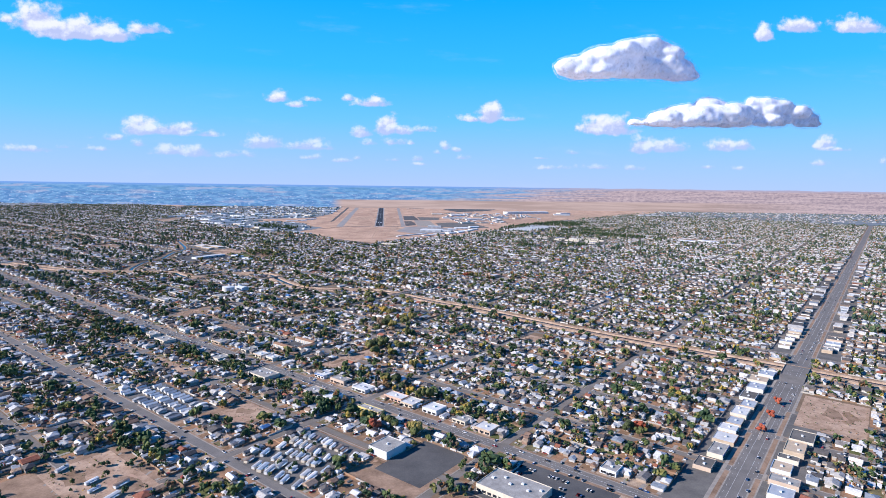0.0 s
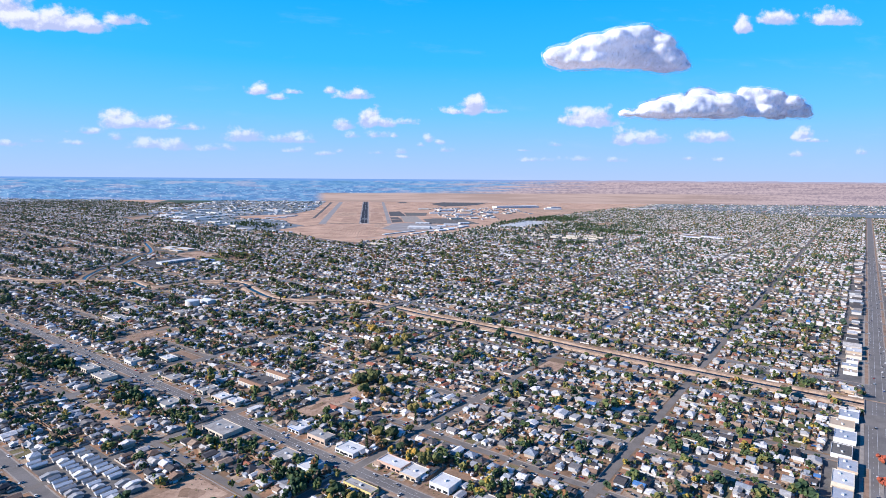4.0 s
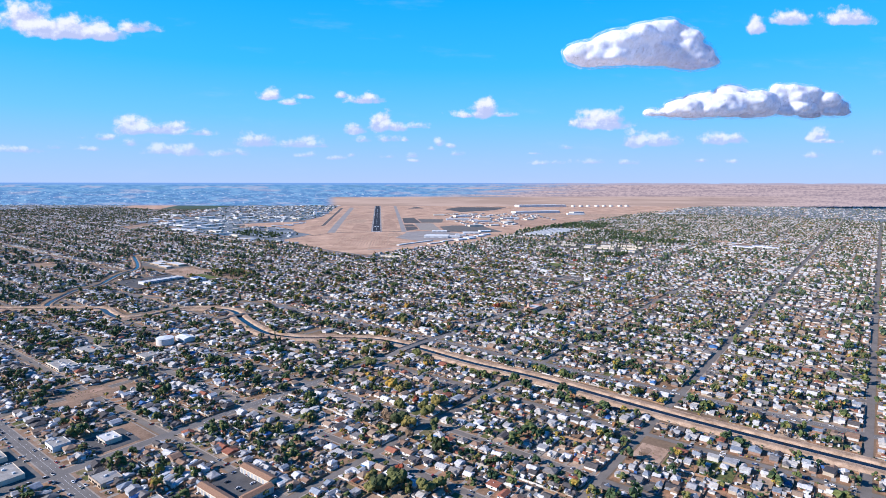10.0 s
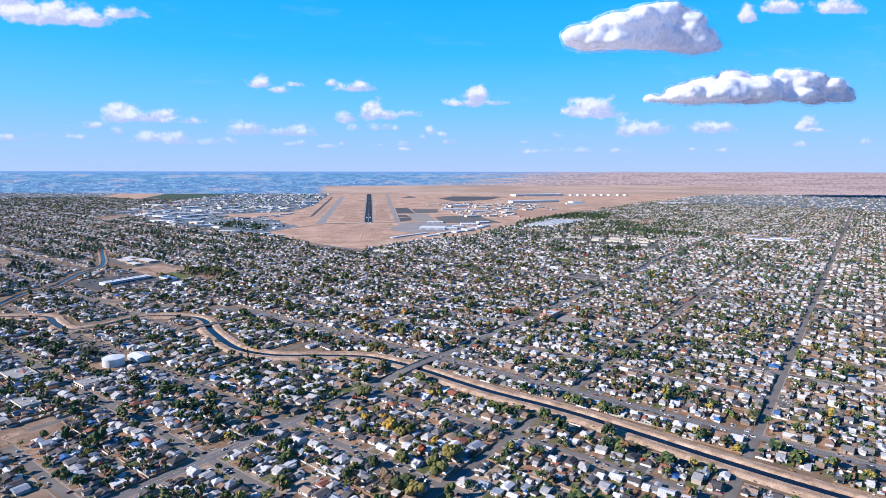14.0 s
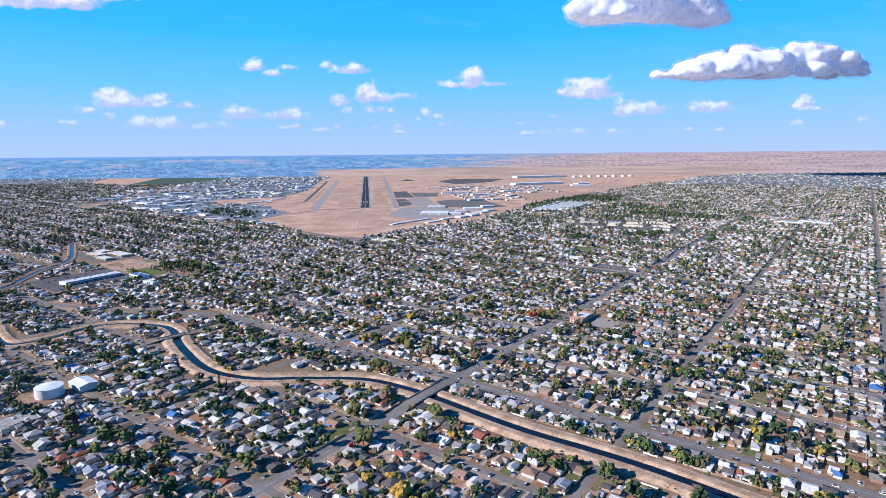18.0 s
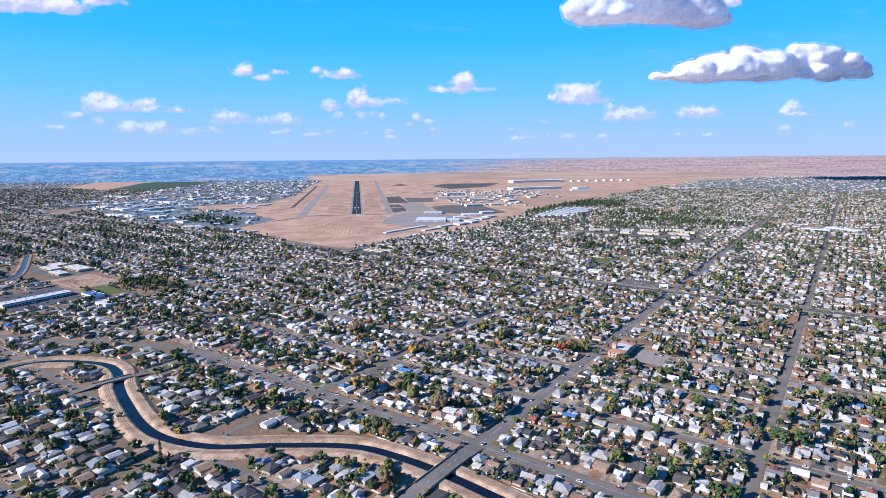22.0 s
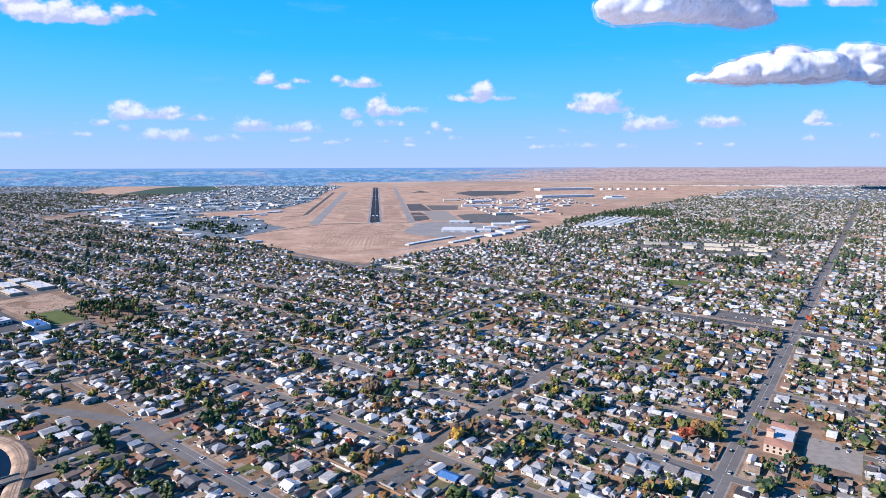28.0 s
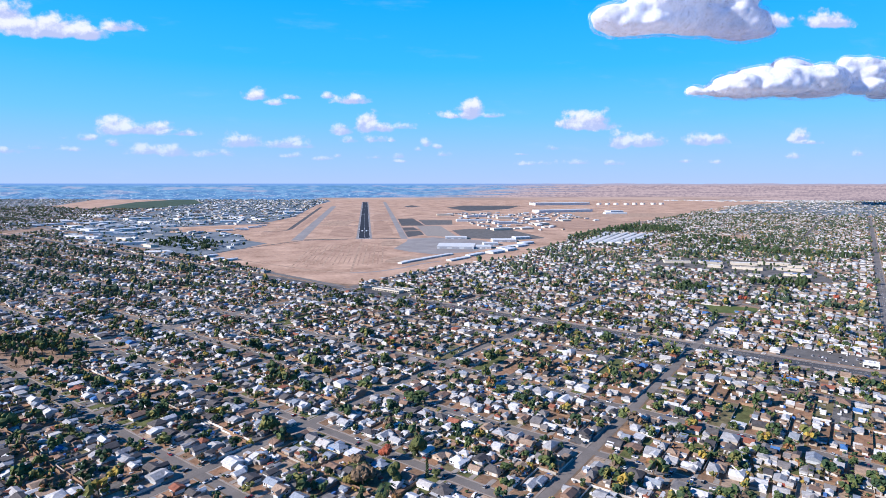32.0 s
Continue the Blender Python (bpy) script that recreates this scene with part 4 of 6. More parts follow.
near_houses, far_rows, far_kinds, yards, drives, fences, shrubs, junk, trees, cars = [], [], [], [], [], [], list(weeds), [], [], []
for n, (edge, way, v, w, deep, off) in enumerate(lots):
    turn = NW + (0 if way > 0 else math.pi)
    cx, cy, _ = G(edge + way * deep / 2, v)
    yards.append((cx, cy, 0.115, turn, w * K - .25, deep * K - .25, 1))
    if rng.random() > .035:
        back = rng.uniform(9, 19)
        x, y, _ = G(edge + way * back, v + rng.uniform(-1.6, 1.6))
        if len(near_houses) < 285:
            near_houses.append((int(rng.choice(6, p=[.22, .22, .18, .16, .14, .08])), x, y, .12, turn + (math.pi / 2 if rng.random() < .25 else 0) + rng.normal(0, .03), rng.uniform(.76, .96)))
        else:
            far_rows.append((x, y, .1, turn + rng.normal(0, .05), rng.uniform(6.0, 10.8), rng.uniform(6.5, 12), rng.uniform(4.2, 6.6)))
            far_kinds.append(rng.integers(8, 10) if off < 650 and rng.random() < .5 else rng.choice(4, p=[.32, .3, .24, .14]) + (4 if off > 900 else 0))
            if off < 900 and rng.random() < .6:
                x, y, _ = G(edge + way * (back + rng.choice([-4.5, 5])), v + rng.choice([-1, 1]) * w * .2)
                far_rows.append((x, y, .1, turn, rng.uniform(4, 6), rng.uniform(4.5, 7), rng.uniform(4, 5)))
                far_kinds.append(rng.choice(4, p=[.3, .3, .3, .1]))
        if rng.random() < .92:
            x, y, _ = G(edge + way * rng.uniform(24, max(25, deep - 7)), v + rng.choice([-1, 1]) * w * .22)
            far_rows.append((x, y, .1, turn, rng.uniform(4.5, 7.5), rng.uniform(5, 9.5), rng.uniform(3.8, 4.8)))
            far_kinds.append(rng.choice(4, p=[.15, .4, .25, .2]))
        for _ in range(rng.poisson(2.9 if off < 1000 else .6)):
            x, y, _ = G(edge + way * rng.uniform(deep * .5, deep - 3), v + rng.uniform(-.38, .38) * w)
            far_rows.append((x, y, .1, turn, rng.uniform(2.4, 5), rng.uniform(2.4, 5.5), rng.uniform(2.8, 3.8)))
            far_kinds.append(rng.choice(4, p=[.05, .4, .25, .3]))
    if off < 1500:
        x, y, _ = G(edge + way * 5, v + w * .28)
        drives.append((x, y, .135, turn, 3.4, 8.5, 1))
        if rng.random() < .7:
            x, y, _ = G(edge + way * deep * .67, v + w / 2)
            fences.append((x, y, .1, turn, .14, deep * .66 * K, rng.uniform(1.2, 1.9)))
        if rng.random() < .6:
            x, y, _ = G(edge + way * (deep - .2), v)
            fences.append((x, y, .1, turn, w * K, .14, rng.uniform(1.2, 1.9)))
    if off < 700:
        for _ in range(rng.poisson(5)):
            x, y, _ = G(edge + way * rng.uniform(0, deep), v + rng.uniform(-.48, .48) * w)
            size = rng.uniform(1.2, 3.4)
            shrubs.append((x, y, -.3 * size, rng.uniform(0, 6.3), size * 1.3, size * 1.3, size))
        for _ in range(rng.poisson(5)):
            x, y, _ = G(edge + way * rng.uniform(22, max(24, deep - 1)), v + rng.uniform(-.46, .46) * w)
            junk.append((x, y, .11, turn + rng.uniform(-.3, .3), rng.uniform(.6, 2.6), rng.uniform(.6, 4.5), rng.uniform(.4, 2.0)))
    for _ in range(rng.poisson(2.15 if off < 700 else (2.6 if cx < -250 else 1.9) * min(2.4, max(.35, 1 + 2.6 * noise.noise(Vector((cx * .011, cy * .011, 0))))))):
        u = edge + way * (rng.uniform(0, 7) if rng.random() < .24 and min(abs(edge - s) for s in WIDE) > 14 else rng.uniform(21, max(23, deep)))
        x, y, _ = G(u, v + rng.uniform(-.5, .5) * w)
        size = min(16, 3.6 + rng.gamma(2.0, 2.1))
        trees.append((x, y, .1, rng.uniform(0, 6.3), size * rng.uniform(.8, 1.25), size * rng.uniform(.8, 1.25), size, off))
    if rng.random() < (.95 if off < 1300 else .3):
        x, y, _ = G(edge + way * (-3.4 if rng.random() < .5 else 5), v + (rng.uniform(-.4, .4) * w if rng.random() < .5 else w * .28))
        cars.append((x, y, .12, turn + (math.pi / 2 if rng.random() < .5 else 0) + rng.normal(0, .04), off))


# Houses that fill the odd corners beside the canal.
taken = np.array([G(e + w_ * 15, v)[:2] for e, w_, v, *_ in lots])
lanes = [np.array([tuple(p) for p in line]) for line in (CURVED_AVENUE, BRIDGE_LANE)]
for u in np.arange(-1990, -1400, 16.5):
    for v in np.arange(300, 1760, 16.5):
        pu, pv = u + rng.uniform(-3, 3), v + rng.uniform(-3, 3)
        x, y, _ = G(pu, pv)
        gap = np.hypot(canal_pts[:, 0] - x, canal_pts[:, 1] - y).min()
        bend = pv < 1120
        if not 25 < gap < (330 if bend else 170) or min(abs(pu - s) for s in EW if not (bend and s == -1455)) < 15 or min(abs(pv - s) for s in NS) < 15 or np.hypot(taken[:, 0] - x, taken[:, 1] - y).min() < 14.5:
            continue
        if any(np.hypot(line[:, 0] - x, line[:, 1] - y).min() < 15 for line in lanes) or any(a - 6 < pu < c + 6 and b - 6 < pv < d + 6 for a, b, c, d, _, _ in ZONES):
            continue
        turn = NW + rng.choice([0, math.pi / 2, math.pi]) + rng.normal(0, .06)
        off = from_path(x, y)
        yards.append((x, y, .1, turn, 14, 14, 1))
        far_rows.append((x, y, .1, turn, rng.uniform(7.5, 11), rng.uniform(8, 12), rng.uniform(4.6, 5.5)))
        far_kinds.append(rng.choice(4, p=[.36, .3, .2, .14]))
        for _ in range(rng.poisson(1.6)):
            size = min(13, 3.2 + rng.gamma(2.0, 1.5))
            trees.append((x + rng.uniform(-9, 9), y + rng.uniform(-9, 9), .1, rng.uniform(0, 6.3), size * 1.1, size * 1.1, size, off))
        for _ in range(rng.poisson(4)):
            size = rng.uniform(1.2, 3.2)
            shrubs.append((x + rng.uniform(-9, 9), y + rng.uniform(-9, 9), -.3 * size, rng.uniform(0, 6.3), size * 1.3, size * 1.3, size))


def house_of(kind):
    return build_house(*HOUSE_KINDS[kind][:3])


place_copies(HOUSE_KINDS, house_of, near_houses, "houses along the residential streets", "house")
tagged(scatter("house_lots", [([(-.5, -.5, 0), (.5, -.5, 0), (.5, .5, 0), (-.5, .5, 0)], [(0, 1, 2, 3)], [0])], [0] * len(yards), yards, [M_YARD]), "house lots of bare soil, gravel and lawn", "yard", kind="stuff")
tagged(scatter("driveways", [(*box(-.5, -.5, -.02, .5, .5, .005), [0] * 5)], [0] * len(drives), drives, [M_WALK]), "pale concrete driveways", "driveway", kind="stuff")
tagged(scatter("yard_fences", [(*box(-.5, -.5, 0, .5, .5, 1), [0] * 5)], [0] * len(fences), fences, [M_FENCE]), "wooden and block fences between the yards", "fence", kind="stuff")
tagged(scatter("yard_clutter", [(*box(-.5, -.5, 0, .5, .5, 1), [0] * 5)], [0] * len(junk), junk, [M_JUNK]), "sheds, boxes and tarps standing about the back yards", "clutter", kind="stuff")
tagged(scatter("suburb_houses", TEMPLATES, far_kinds, far_rows, [M_WALL, M_ROOF]), "dense rows of small houses and sheds with mixed roofs", "houses", kind="stuff")


# ---- trees ----
def lump(rings, around):
    """Corners and faces of a rounded lump."""
    v = [(0, 0, 1)] + [(math.sin(math.pi * r / rings) * math.cos(2 * math.pi * (a + r % 2 / 2) / around), math.sin(math.pi * r / rings) * math.sin(2 * math.pi * (a + r % 2 / 2) / around), math.cos(math.pi * r / rings))
                       for r in range(1, rings) for a in range(around)] + [(0, 0, -1)]
    f = [(0, 1 + a, 1 + (a + 1) % around) for a in range(around)] + [(len(v) - 1, len(v) - 1 - around + (a + 1) % around, len(v) - 1 - around + a) for a in range(around)]
    for r in range(rings - 2):
        for a in range(around):
            p, q = 1 + r * around + a, 1 + r * around + (a + 1) % around
            f += [(p, p + around, q), (q, p + around, q + around)]
    return np.array(v), f


LUMPS = {0: lump(2, 5), 1: lump(3, 5), 2: lump(6, 9)}


def crown_mesh(seed, clumps, lobes=7, level=2, width=.50, leaf=(.018, .05)):
    """A leafy crown at unit height: uneven lobes of foliage with small leaf clumps all over them."""
    g = np.random.default_rng(seed)
    v, f, centres = [], [], []
    for n in range(lobes):
        a, r, z = n * 2.4 + g.uniform(-.5, .5), width * .74 * math.sqrt((n + .3) / lobes), g.uniform(-.22, .16) + .14 * (1 - n / lobes)
        c, size = np.array([r * math.cos(a), r * math.sin(a), .49 + z]), width * g.uniform(.28, .52)
        centres.append((c, size))
        q = LUMPS[level][0]
        q = q * (1 + (.13 if level == 2 else .22) * g.normal(size=(len(q), 1)).clip(-1.3, 1.3)) * size * np.array([1, 1, 1.08]) + c
        f += [tuple(i + len(v) for i in t) for t in LUMPS[level][1]]
        v += [tuple(p) for p in q]
    for _ in range(clumps):
        c, size = centres[g.integers(lobes)]
        d = g.normal(size=3)
        d[2] = abs(d[2]) * .9 - .25
        c = c + d / np.linalg.norm(d) * size * g.uniform(.78, 1.02)
        tet = g.normal(size=(4, 3))
        tet = tet / np.linalg.norm(tet, axis=1)[:, None] * g.uniform(*leaf)
        k = len(v)
        v += [tuple(c + q) for q in tet]
        f += [(k, k + 1, k + 2), (k, k + 3, k + 1), (k, k + 2, k + 3), (k + 1, k + 3, k + 2)]
    return v, f


def trunk_mesh(top=.55, thick=.032):
    """A tapered trunk with two limbs; unit height."""
    v, f = [], []
    for (x0, y0, z0, r0), (x1, y1, z1, r1) in (((0, 0, 0, thick), (0, 0, top, thick * .55)), ((0, 0, top * .6, thick * .5), (.16, .05, top + .12, thick * .2)), ((0, 0, top * .7, thick * .5), (-.13, -.1, top + .1, thick * .2))):
        k = len(v)
        v += [(x0 + r0 * math.cos(a * 1.257), y0 + r0 * math.sin(a * 1.257), z0) for a in range(5)] + [(x1 + r1 * math.cos(a * 1.257), y1 + r1 * math.sin(a * 1.257), z1) for a in range(5)]
        f += [(k + a, k + (a + 1) % 5, k + 5 + (a + 1) % 5, k + 5 + a) for a in range(5)]
    return v, f


def cypress_crown(seed, clumps):
    g = np.random.default_rng(seed)
    v, f = [], []
    for _ in range(clumps):
        z = g.uniform(.06, 1)
        r = .10 * (1 - z) ** .5 * g.uniform(.4, 1)
        a = g.uniform(0, 6.28)
        c = np.array([r * math.cos(a), r * math.sin(a), z])
        tet = g.normal(size=(4, 3))
        tet = tet / np.linalg.norm(tet, axis=1)[:, None] * g.uniform(.025, .055)
        k = len(v)
        v += [tuple(c + q) for q in tet]
        f += [(k, k + 1, k + 2), (k, k + 3, k + 1), (k, k + 2, k + 3), (k + 1, k + 3, k + 2)]
    return v, f


def palm_crown(seed):
    g = np.random.default_rng(seed)
    v, f = [], []
    for a in np.arange(0, 6.28, .35):
        a += g.uniform(-.1, .1)
        c, s, droop = math.cos(a), math.sin(a), g.uniform(.02, .16)
        k = len(v)
        for r, z, h in ((0, .93, .006), (.14, .99 - droop * .2, .03), (.26, .96 - droop, .022), (.33, .86 - droop, .004)):
            v += [(r * c - h * s, r * s + h * c, z), (r * c + h * s, r * s - h * c, z)]
        f += [(k + 2 * j, k + 2 * j + 1, k + 2 * j + 3, k + 2 * j + 2) for j in range(3)]
    return v, f


TREE_KINDS = [(k, "broad garden tree with an uneven leafy crown") for k in range(6)]
TREE_KINDS += [(6, "tall narrow dark green cypress"), (7, "slender fan palm with a ragged crown")]


def build_tree(kind):
    ob = new("palm" if kind == 7 else "cypress" if kind == 6 else "tree")
    if kind == 7:
        link_mesh("trunk", *trunk_mesh(.93, .016), [M_BARK], parent=ob)
        link_mesh("crown", *palm_crown(3), [M_CONIFER], parent=ob)
    elif kind == 6:
        link_mesh("trunk", *trunk_mesh(.3, .02), [M_BARK], parent=ob)
        link_mesh("crown", *cypress_crown(5, 260), [M_CONIFER], parent=ob)
    else:
        link_mesh("trunk", *trunk_mesh(), [M_BARK], parent=ob)
        link_mesh("crown", *crown_mesh(kind, 620, 6 + kind, width=(.50, .42, .56, .38, .46, .52)[kind]), [M_LEAF_ONE], parent=ob)
    return ob


def crown_only(seed, clumps, lobes, level, leaf):
    v, f = crown_mesh(seed, clumps, lobes, level, leaf=leaf, width=.8 if lobes == 1 else .55)
    return v, f, [0] * len(f)


def flat_tree(seed, clumps, lobes, level, leaf):
    v, f = crown_mesh(seed, clumps, lobes, level, leaf=leaf)
    tv, tf = trunk_mesh()
    tv, tf = tv[:10], tf[:5]
    f2 = f + [tuple(i + len(v) for i in q) for q in tf]
    return v + tv, f2, [0] * len(f) + [1] * len(tf)


MID_TREES = [flat_tree(20 + k, 34, 5 + k % 3, 1, (.03, .058)) for k in range(6)]
LESS_TREES = [flat_tree(30 + k, 10, 4 + k % 2, 1, (.04, .07)) for k in range(5)]
FAR_TREES = [crown_only(40 + k, 2, 1 + k % 2, 1, (.12, .2)) for k in range(5)]
DOT_TREES = [crown_only(50 + k, 1, 1, 0, (.2, .3)) for k in range(4)]
trees.sort(key=lambda q: q[7])
near_trees = [(int(rng.choice(8, p=[.155] * 6 + [.04, .03])), *t) for t in trees[:280]]
place_copies(TREE_KINDS, build_tree, [(k, x, y, z, a, (h * (1.5 if k > 5 else 1.12))) for k, x, y, z, a, sx, sy, h, off in near_trees], "trees in the yards", "tree")
mid = [t for t in trees[280:] if t[7] < 700]
far = [t for t in trees[280:] if t[7] >= 700]
less, dots = [], []

# Groves and belts of taller trees.
for u0, v0, u1, v1, count, low, high in ((-1322, 565, -1240, 700, 64, 10, 21), (-1380, 535, -1372, 650, 16, 6, 11), (-1334, 535, -1326, 660, 14, 5, 10), (480, 600, 1300, 660, 90, 8, 15), (420, 590, 640, 680, 60, 8, 14), (820, 1180, 1120, 1420, 110, 7, 13), (600, 1440, 780, 1620, 70, 7, 13), (150, 1050, 330, 1200, 60, 8, 14), (-160, 860, 120, 1000, 60, 7, 13), (900, 800, 1500, 1300, 160, 7, 13), (-1165, 1520, -1095, 1558, 10, 6, 10), (-1095, 1560, -1085, 1640, 8, 5, 9), (250, 940, 860, 1480, 170, 8, 15), (380, 660, 820, 720, 40, 8, 13), (-2255, 640, -2060, 1180, 60, 5, 11), (-2405, 1800, -2285, 2010, 60, 3, 8), (-2262, 2008, -2168, 2090, 12, 4, 7),
                                         (-2240, 1290, -2090, 1440, 60, 8, 16), (-2260, 560, -2090, 640, 24, 10, 16), (-2190, 2186, -2080, 2228, 22, 6, 11), (-2100, 1700, -2062, 1760, 14, 7, 12), (-2165, 1885, -2100, 1990, 22, 6, 11), (-2130, 1925, -2080, 1990, 22, 8, 12), (-300, 700, 350, 960, 90, 7, 12)):
    for _ in range(count):
        x, y, _ = G(rng.uniform(u0, u1), rng.uniform(v0, v1))
        h = rng.uniform(low, high)
        if in_ring(x, y, AIRFIELD):
            continue
        (mid if from_path(x, y) < 700 else far).append((x, y, 0, rng.uniform(0, 6.3), h * .75, h * .75, h, 0))
for _ in range(9000):  # beyond the airfield, left
    x, y, _ = P(rng.uniform(-5200, -380), rng.uniform(-500, 4600))
    if not any(in_ring(x, y, ring) for ring in OPEN_LAND) and abs(x) < .9 * (y + 3500 * K) and not in_ring(x, y, AIRFIELD) and not in_town(x, y):
        h = rng.uniform(5, 11)
        far.append((x, y, 0, 0, h * 1.3, h * 1.3, h, 0))
belts = []
for ring, count, low, high in ((((-640, -210), (-553, -290), (-470, -300), (-480, -60), (-698, 71), (-787, -10)), 150, 8, 15), (((800, -20), (1240, 405), (1450, 320), (1330, 100), (1200, 60), (1010, 115)), 330, 10, 17), (((760, -230), (800, -10), (1000, 115), (985, 90)), 40, 9, 15),
                               (((1060, -440), (1280, -470), (1420, -740), (1300, -700)), 190, 9, 16), (((630, -1040), (700, -1050), (700, -1100), (640, -1100)), 24, 9, 14), (((800, -1000), (860, -1010), (985, -1030), (890, -1120), (840, -1060)), 50, 9, 15), (((720, -650), (905, -615), (1175, -770), (1030, -1060), (850, -870)), 150, 5, 10),
                               (((900, -230), (1350, -60), (1500, -380), (1120, -420)), 130, 8, 14)):
    xs, ys = [q[0] for q in ring], [q[1] for q in ring]
    for _ in range(count * 2):
        x, y = rng.uniform(min(xs), max(xs)), rng.uniform(min(ys), max(ys))
        if in_ring(x, y, list(ring)):
            h = rng.uniform(low, high)
            belts.append((*P(x, y)[:2], 0, rng.uniform(0, 6.3), h * .9, h * .9, h))
for k in range(0, len(CANAL) - 1):
    for _ in range(rng.poisson(2.6)):
        d = (CANAL[k + 1] - CANAL[k]).normalized()
        p = CANAL[k] + Vector((-d.y, d.x)) * rng.choice([-1, 1]) * rng.choice([rng.uniform(15.5, 21), rng.uniform(12.5, 16)]) + d * rng.uniform(-4, 4)
        size = rng.uniform(.8, 2.2)
        shrubs.append((p.x, p.y, .2, rng.uniform(0, 6.3), size * 1.5, size * 1.5, size))
for _ in range(8000):  # towards the hills on the right
    x, y, _ = P(rng.uniform(1500, 6000), rng.uniform(600, 4400))
    if max(x * NORTH.x + y * NORTH.y - 2690 * K, x * EAST.x + y * EAST.y - 4690 * K) > 0 and not in_ring(x, y, AIRFIELD):
        h = rng.uniform(5, 10)
        far.append((x, y, 0, 0, h * 1.3, h * 1.3, h, 0))
SHRUBS = [crown_only(60 + k, 3, 1, 0, (.15, .25)) for k in range(4)]
tagged(scatter("shrubs", SHRUBS, rng.integers(4, size=len(shrubs)), shrubs, [M_LEAF]), "green and dry brown shrubs in the yards", "shrubs", kind="stuff")
for t in mid:
    if from_path(t[0], t[1]) > 330:
        less.append(t)
for t in far:
    if from_path(t[0], t[1]) > 1500:
        dots.append(t)
mid, far = [t for t in mid if from_path(t[0], t[1]) <= 330], [t for t in far if from_path(t[0], t[1]) <= 1500]
tagged(scatter("yard_trees", LESS_TREES, rng.integers(5, size=len(less)), [t[:7] for t in less], [M_LEAF, M_BARK]), "scattered green and yellow trees in the back yards", "trees", kind="stuff")
tagged(scatter("horizon_trees", DOT_TREES, rng.integers(4, size=len(dots)), [t[:7] for t in dots], [M_LEAF_FAR]), "far dark green trees of the outer suburbs", "trees", kind="stuff")
tagged(scatter("garden_trees", MID_TREES, rng.integers(6, size=len(mid)), [t[:7] for t in mid], [M_LEAF, M_BARK]), "scattered green and autumn-coloured garden trees", "trees", kind="stuff")
tagged(scatter("tree_belts", FAR_TREES, rng.integers(5, size=len(belts)), belts, [M_CONIFER]), "dense belts of dark green trees", "trees", kind="stuff")
tagged(scatter("distant_trees", FAR_TREES, rng.integers(5, size=len(far)), [t[:7] for t in far], [M_LEAF_FAR]), "distant dark green trees among the houses", "trees", kind="stuff")


# ---- cars ----
def car_parts(van):
    h, c = (1.05, 1.95) if van else (.85, 1.45)
    body = [(-2.2, -.88, .3), (2.2, -.88, .3), (2.2, .88, .3), (-2.2, .88, .3), (-2.2, -.86, h), (2.15, -.86, h - .12), (2.15, .86, h - .12), (-2.2, .86, h)]
    faces = [(0, 1, 5, 4), (1, 2, 6, 5), (2, 3, 7, 6), (3, 0, 4, 7), (4, 5, 6, 7), (3, 2, 1, 0)]
    f, r = (1.5, -2.1) if van else (.95, -1.75)
    cab = [(r, -.8, h - .02), (f, -.8, h - .12), (f, .8, h - .12), (r, .8, h - .02), (r + .25, -.66, c - .06), (f - .7, -.66, c - .06), (f - .7, .66, c - .06), (r + .25, .66, c - .06)]
    roof = [(r + .25, -.67, c - .06), (f - .7, -.67, c - .06), (f - .7, .67, c - .06), (r + .25, .67, c - .06), (r + .32, -.6, c), (f - .8, -.6, c), (f - .8, .6, c), (r + .32, .6, c)]
    return (body, faces), (cab, faces[:4]), (roof, faces[:5])


def build_car(kind):
    ob = new(("car", "pickup_van")[kind])
    body, cab, roof = car_parts(kind == 1)
    link_mesh("body", *body, [M_CAR_ONE], parent=ob)
    link_mesh("cabin_glass", *cab, [M_GLASS], parent=ob)
    link_mesh("roof", *roof, [M_CAR_ONE], parent=ob)
    for x in (-1.35, 1.35):
        for y in (-.8, .8):
            v = [(x + .32 * math.cos(a * .785), y + s * .1, .32 + .32 * math.sin(a * .785)) for s in (-1, 1) for a in range(8)]
            link_mesh("wheel", v, [tuple(range(8)), tuple(range(15, 7, -1))] + [(a, a + 8, (a + 1) % 8 + 8, (a + 1) % 8) for a in range(8)], [M_TYRE], parent=ob)
    return ob


CAR_KINDS = [("parked saloon car at the kerb",), ("parked tall van at the kerb",)]
for u, v0, v1, gap in ((-2063, 1300, 2400, 34), (-1455, 1150, 2300, 46), (-737, 660, 2300, 52)):
    for v in np.arange(v0, v1, gap):
        x, y, _ = G(u + rng.choice([-3.4, 3.4]), v + rng.uniform(-14, 14))
        cars.append((x, y, .1, NW, from_path(x, y) * .6))
for v, u0, u1, gap in ((2416, -2300, 300, 26), (1550, -1900, 300, 38)):
    for u in np.arange(u0, u1, gap):
        side_v = rng.choice([-10, -5.5, 5.5, 10]) if v == 2416 else rng.choice([-3.2, 3.2])
        x, y, _ = G(u + rng.uniform(-10, 10), v + side_v)
        if np.hypot(canal_pts[:, 0] - x, canal_pts[:, 1] - y).min() > 45:
            cars.append((x, y, .1, NW + math.pi / 2, from_path(x, y) * .6))
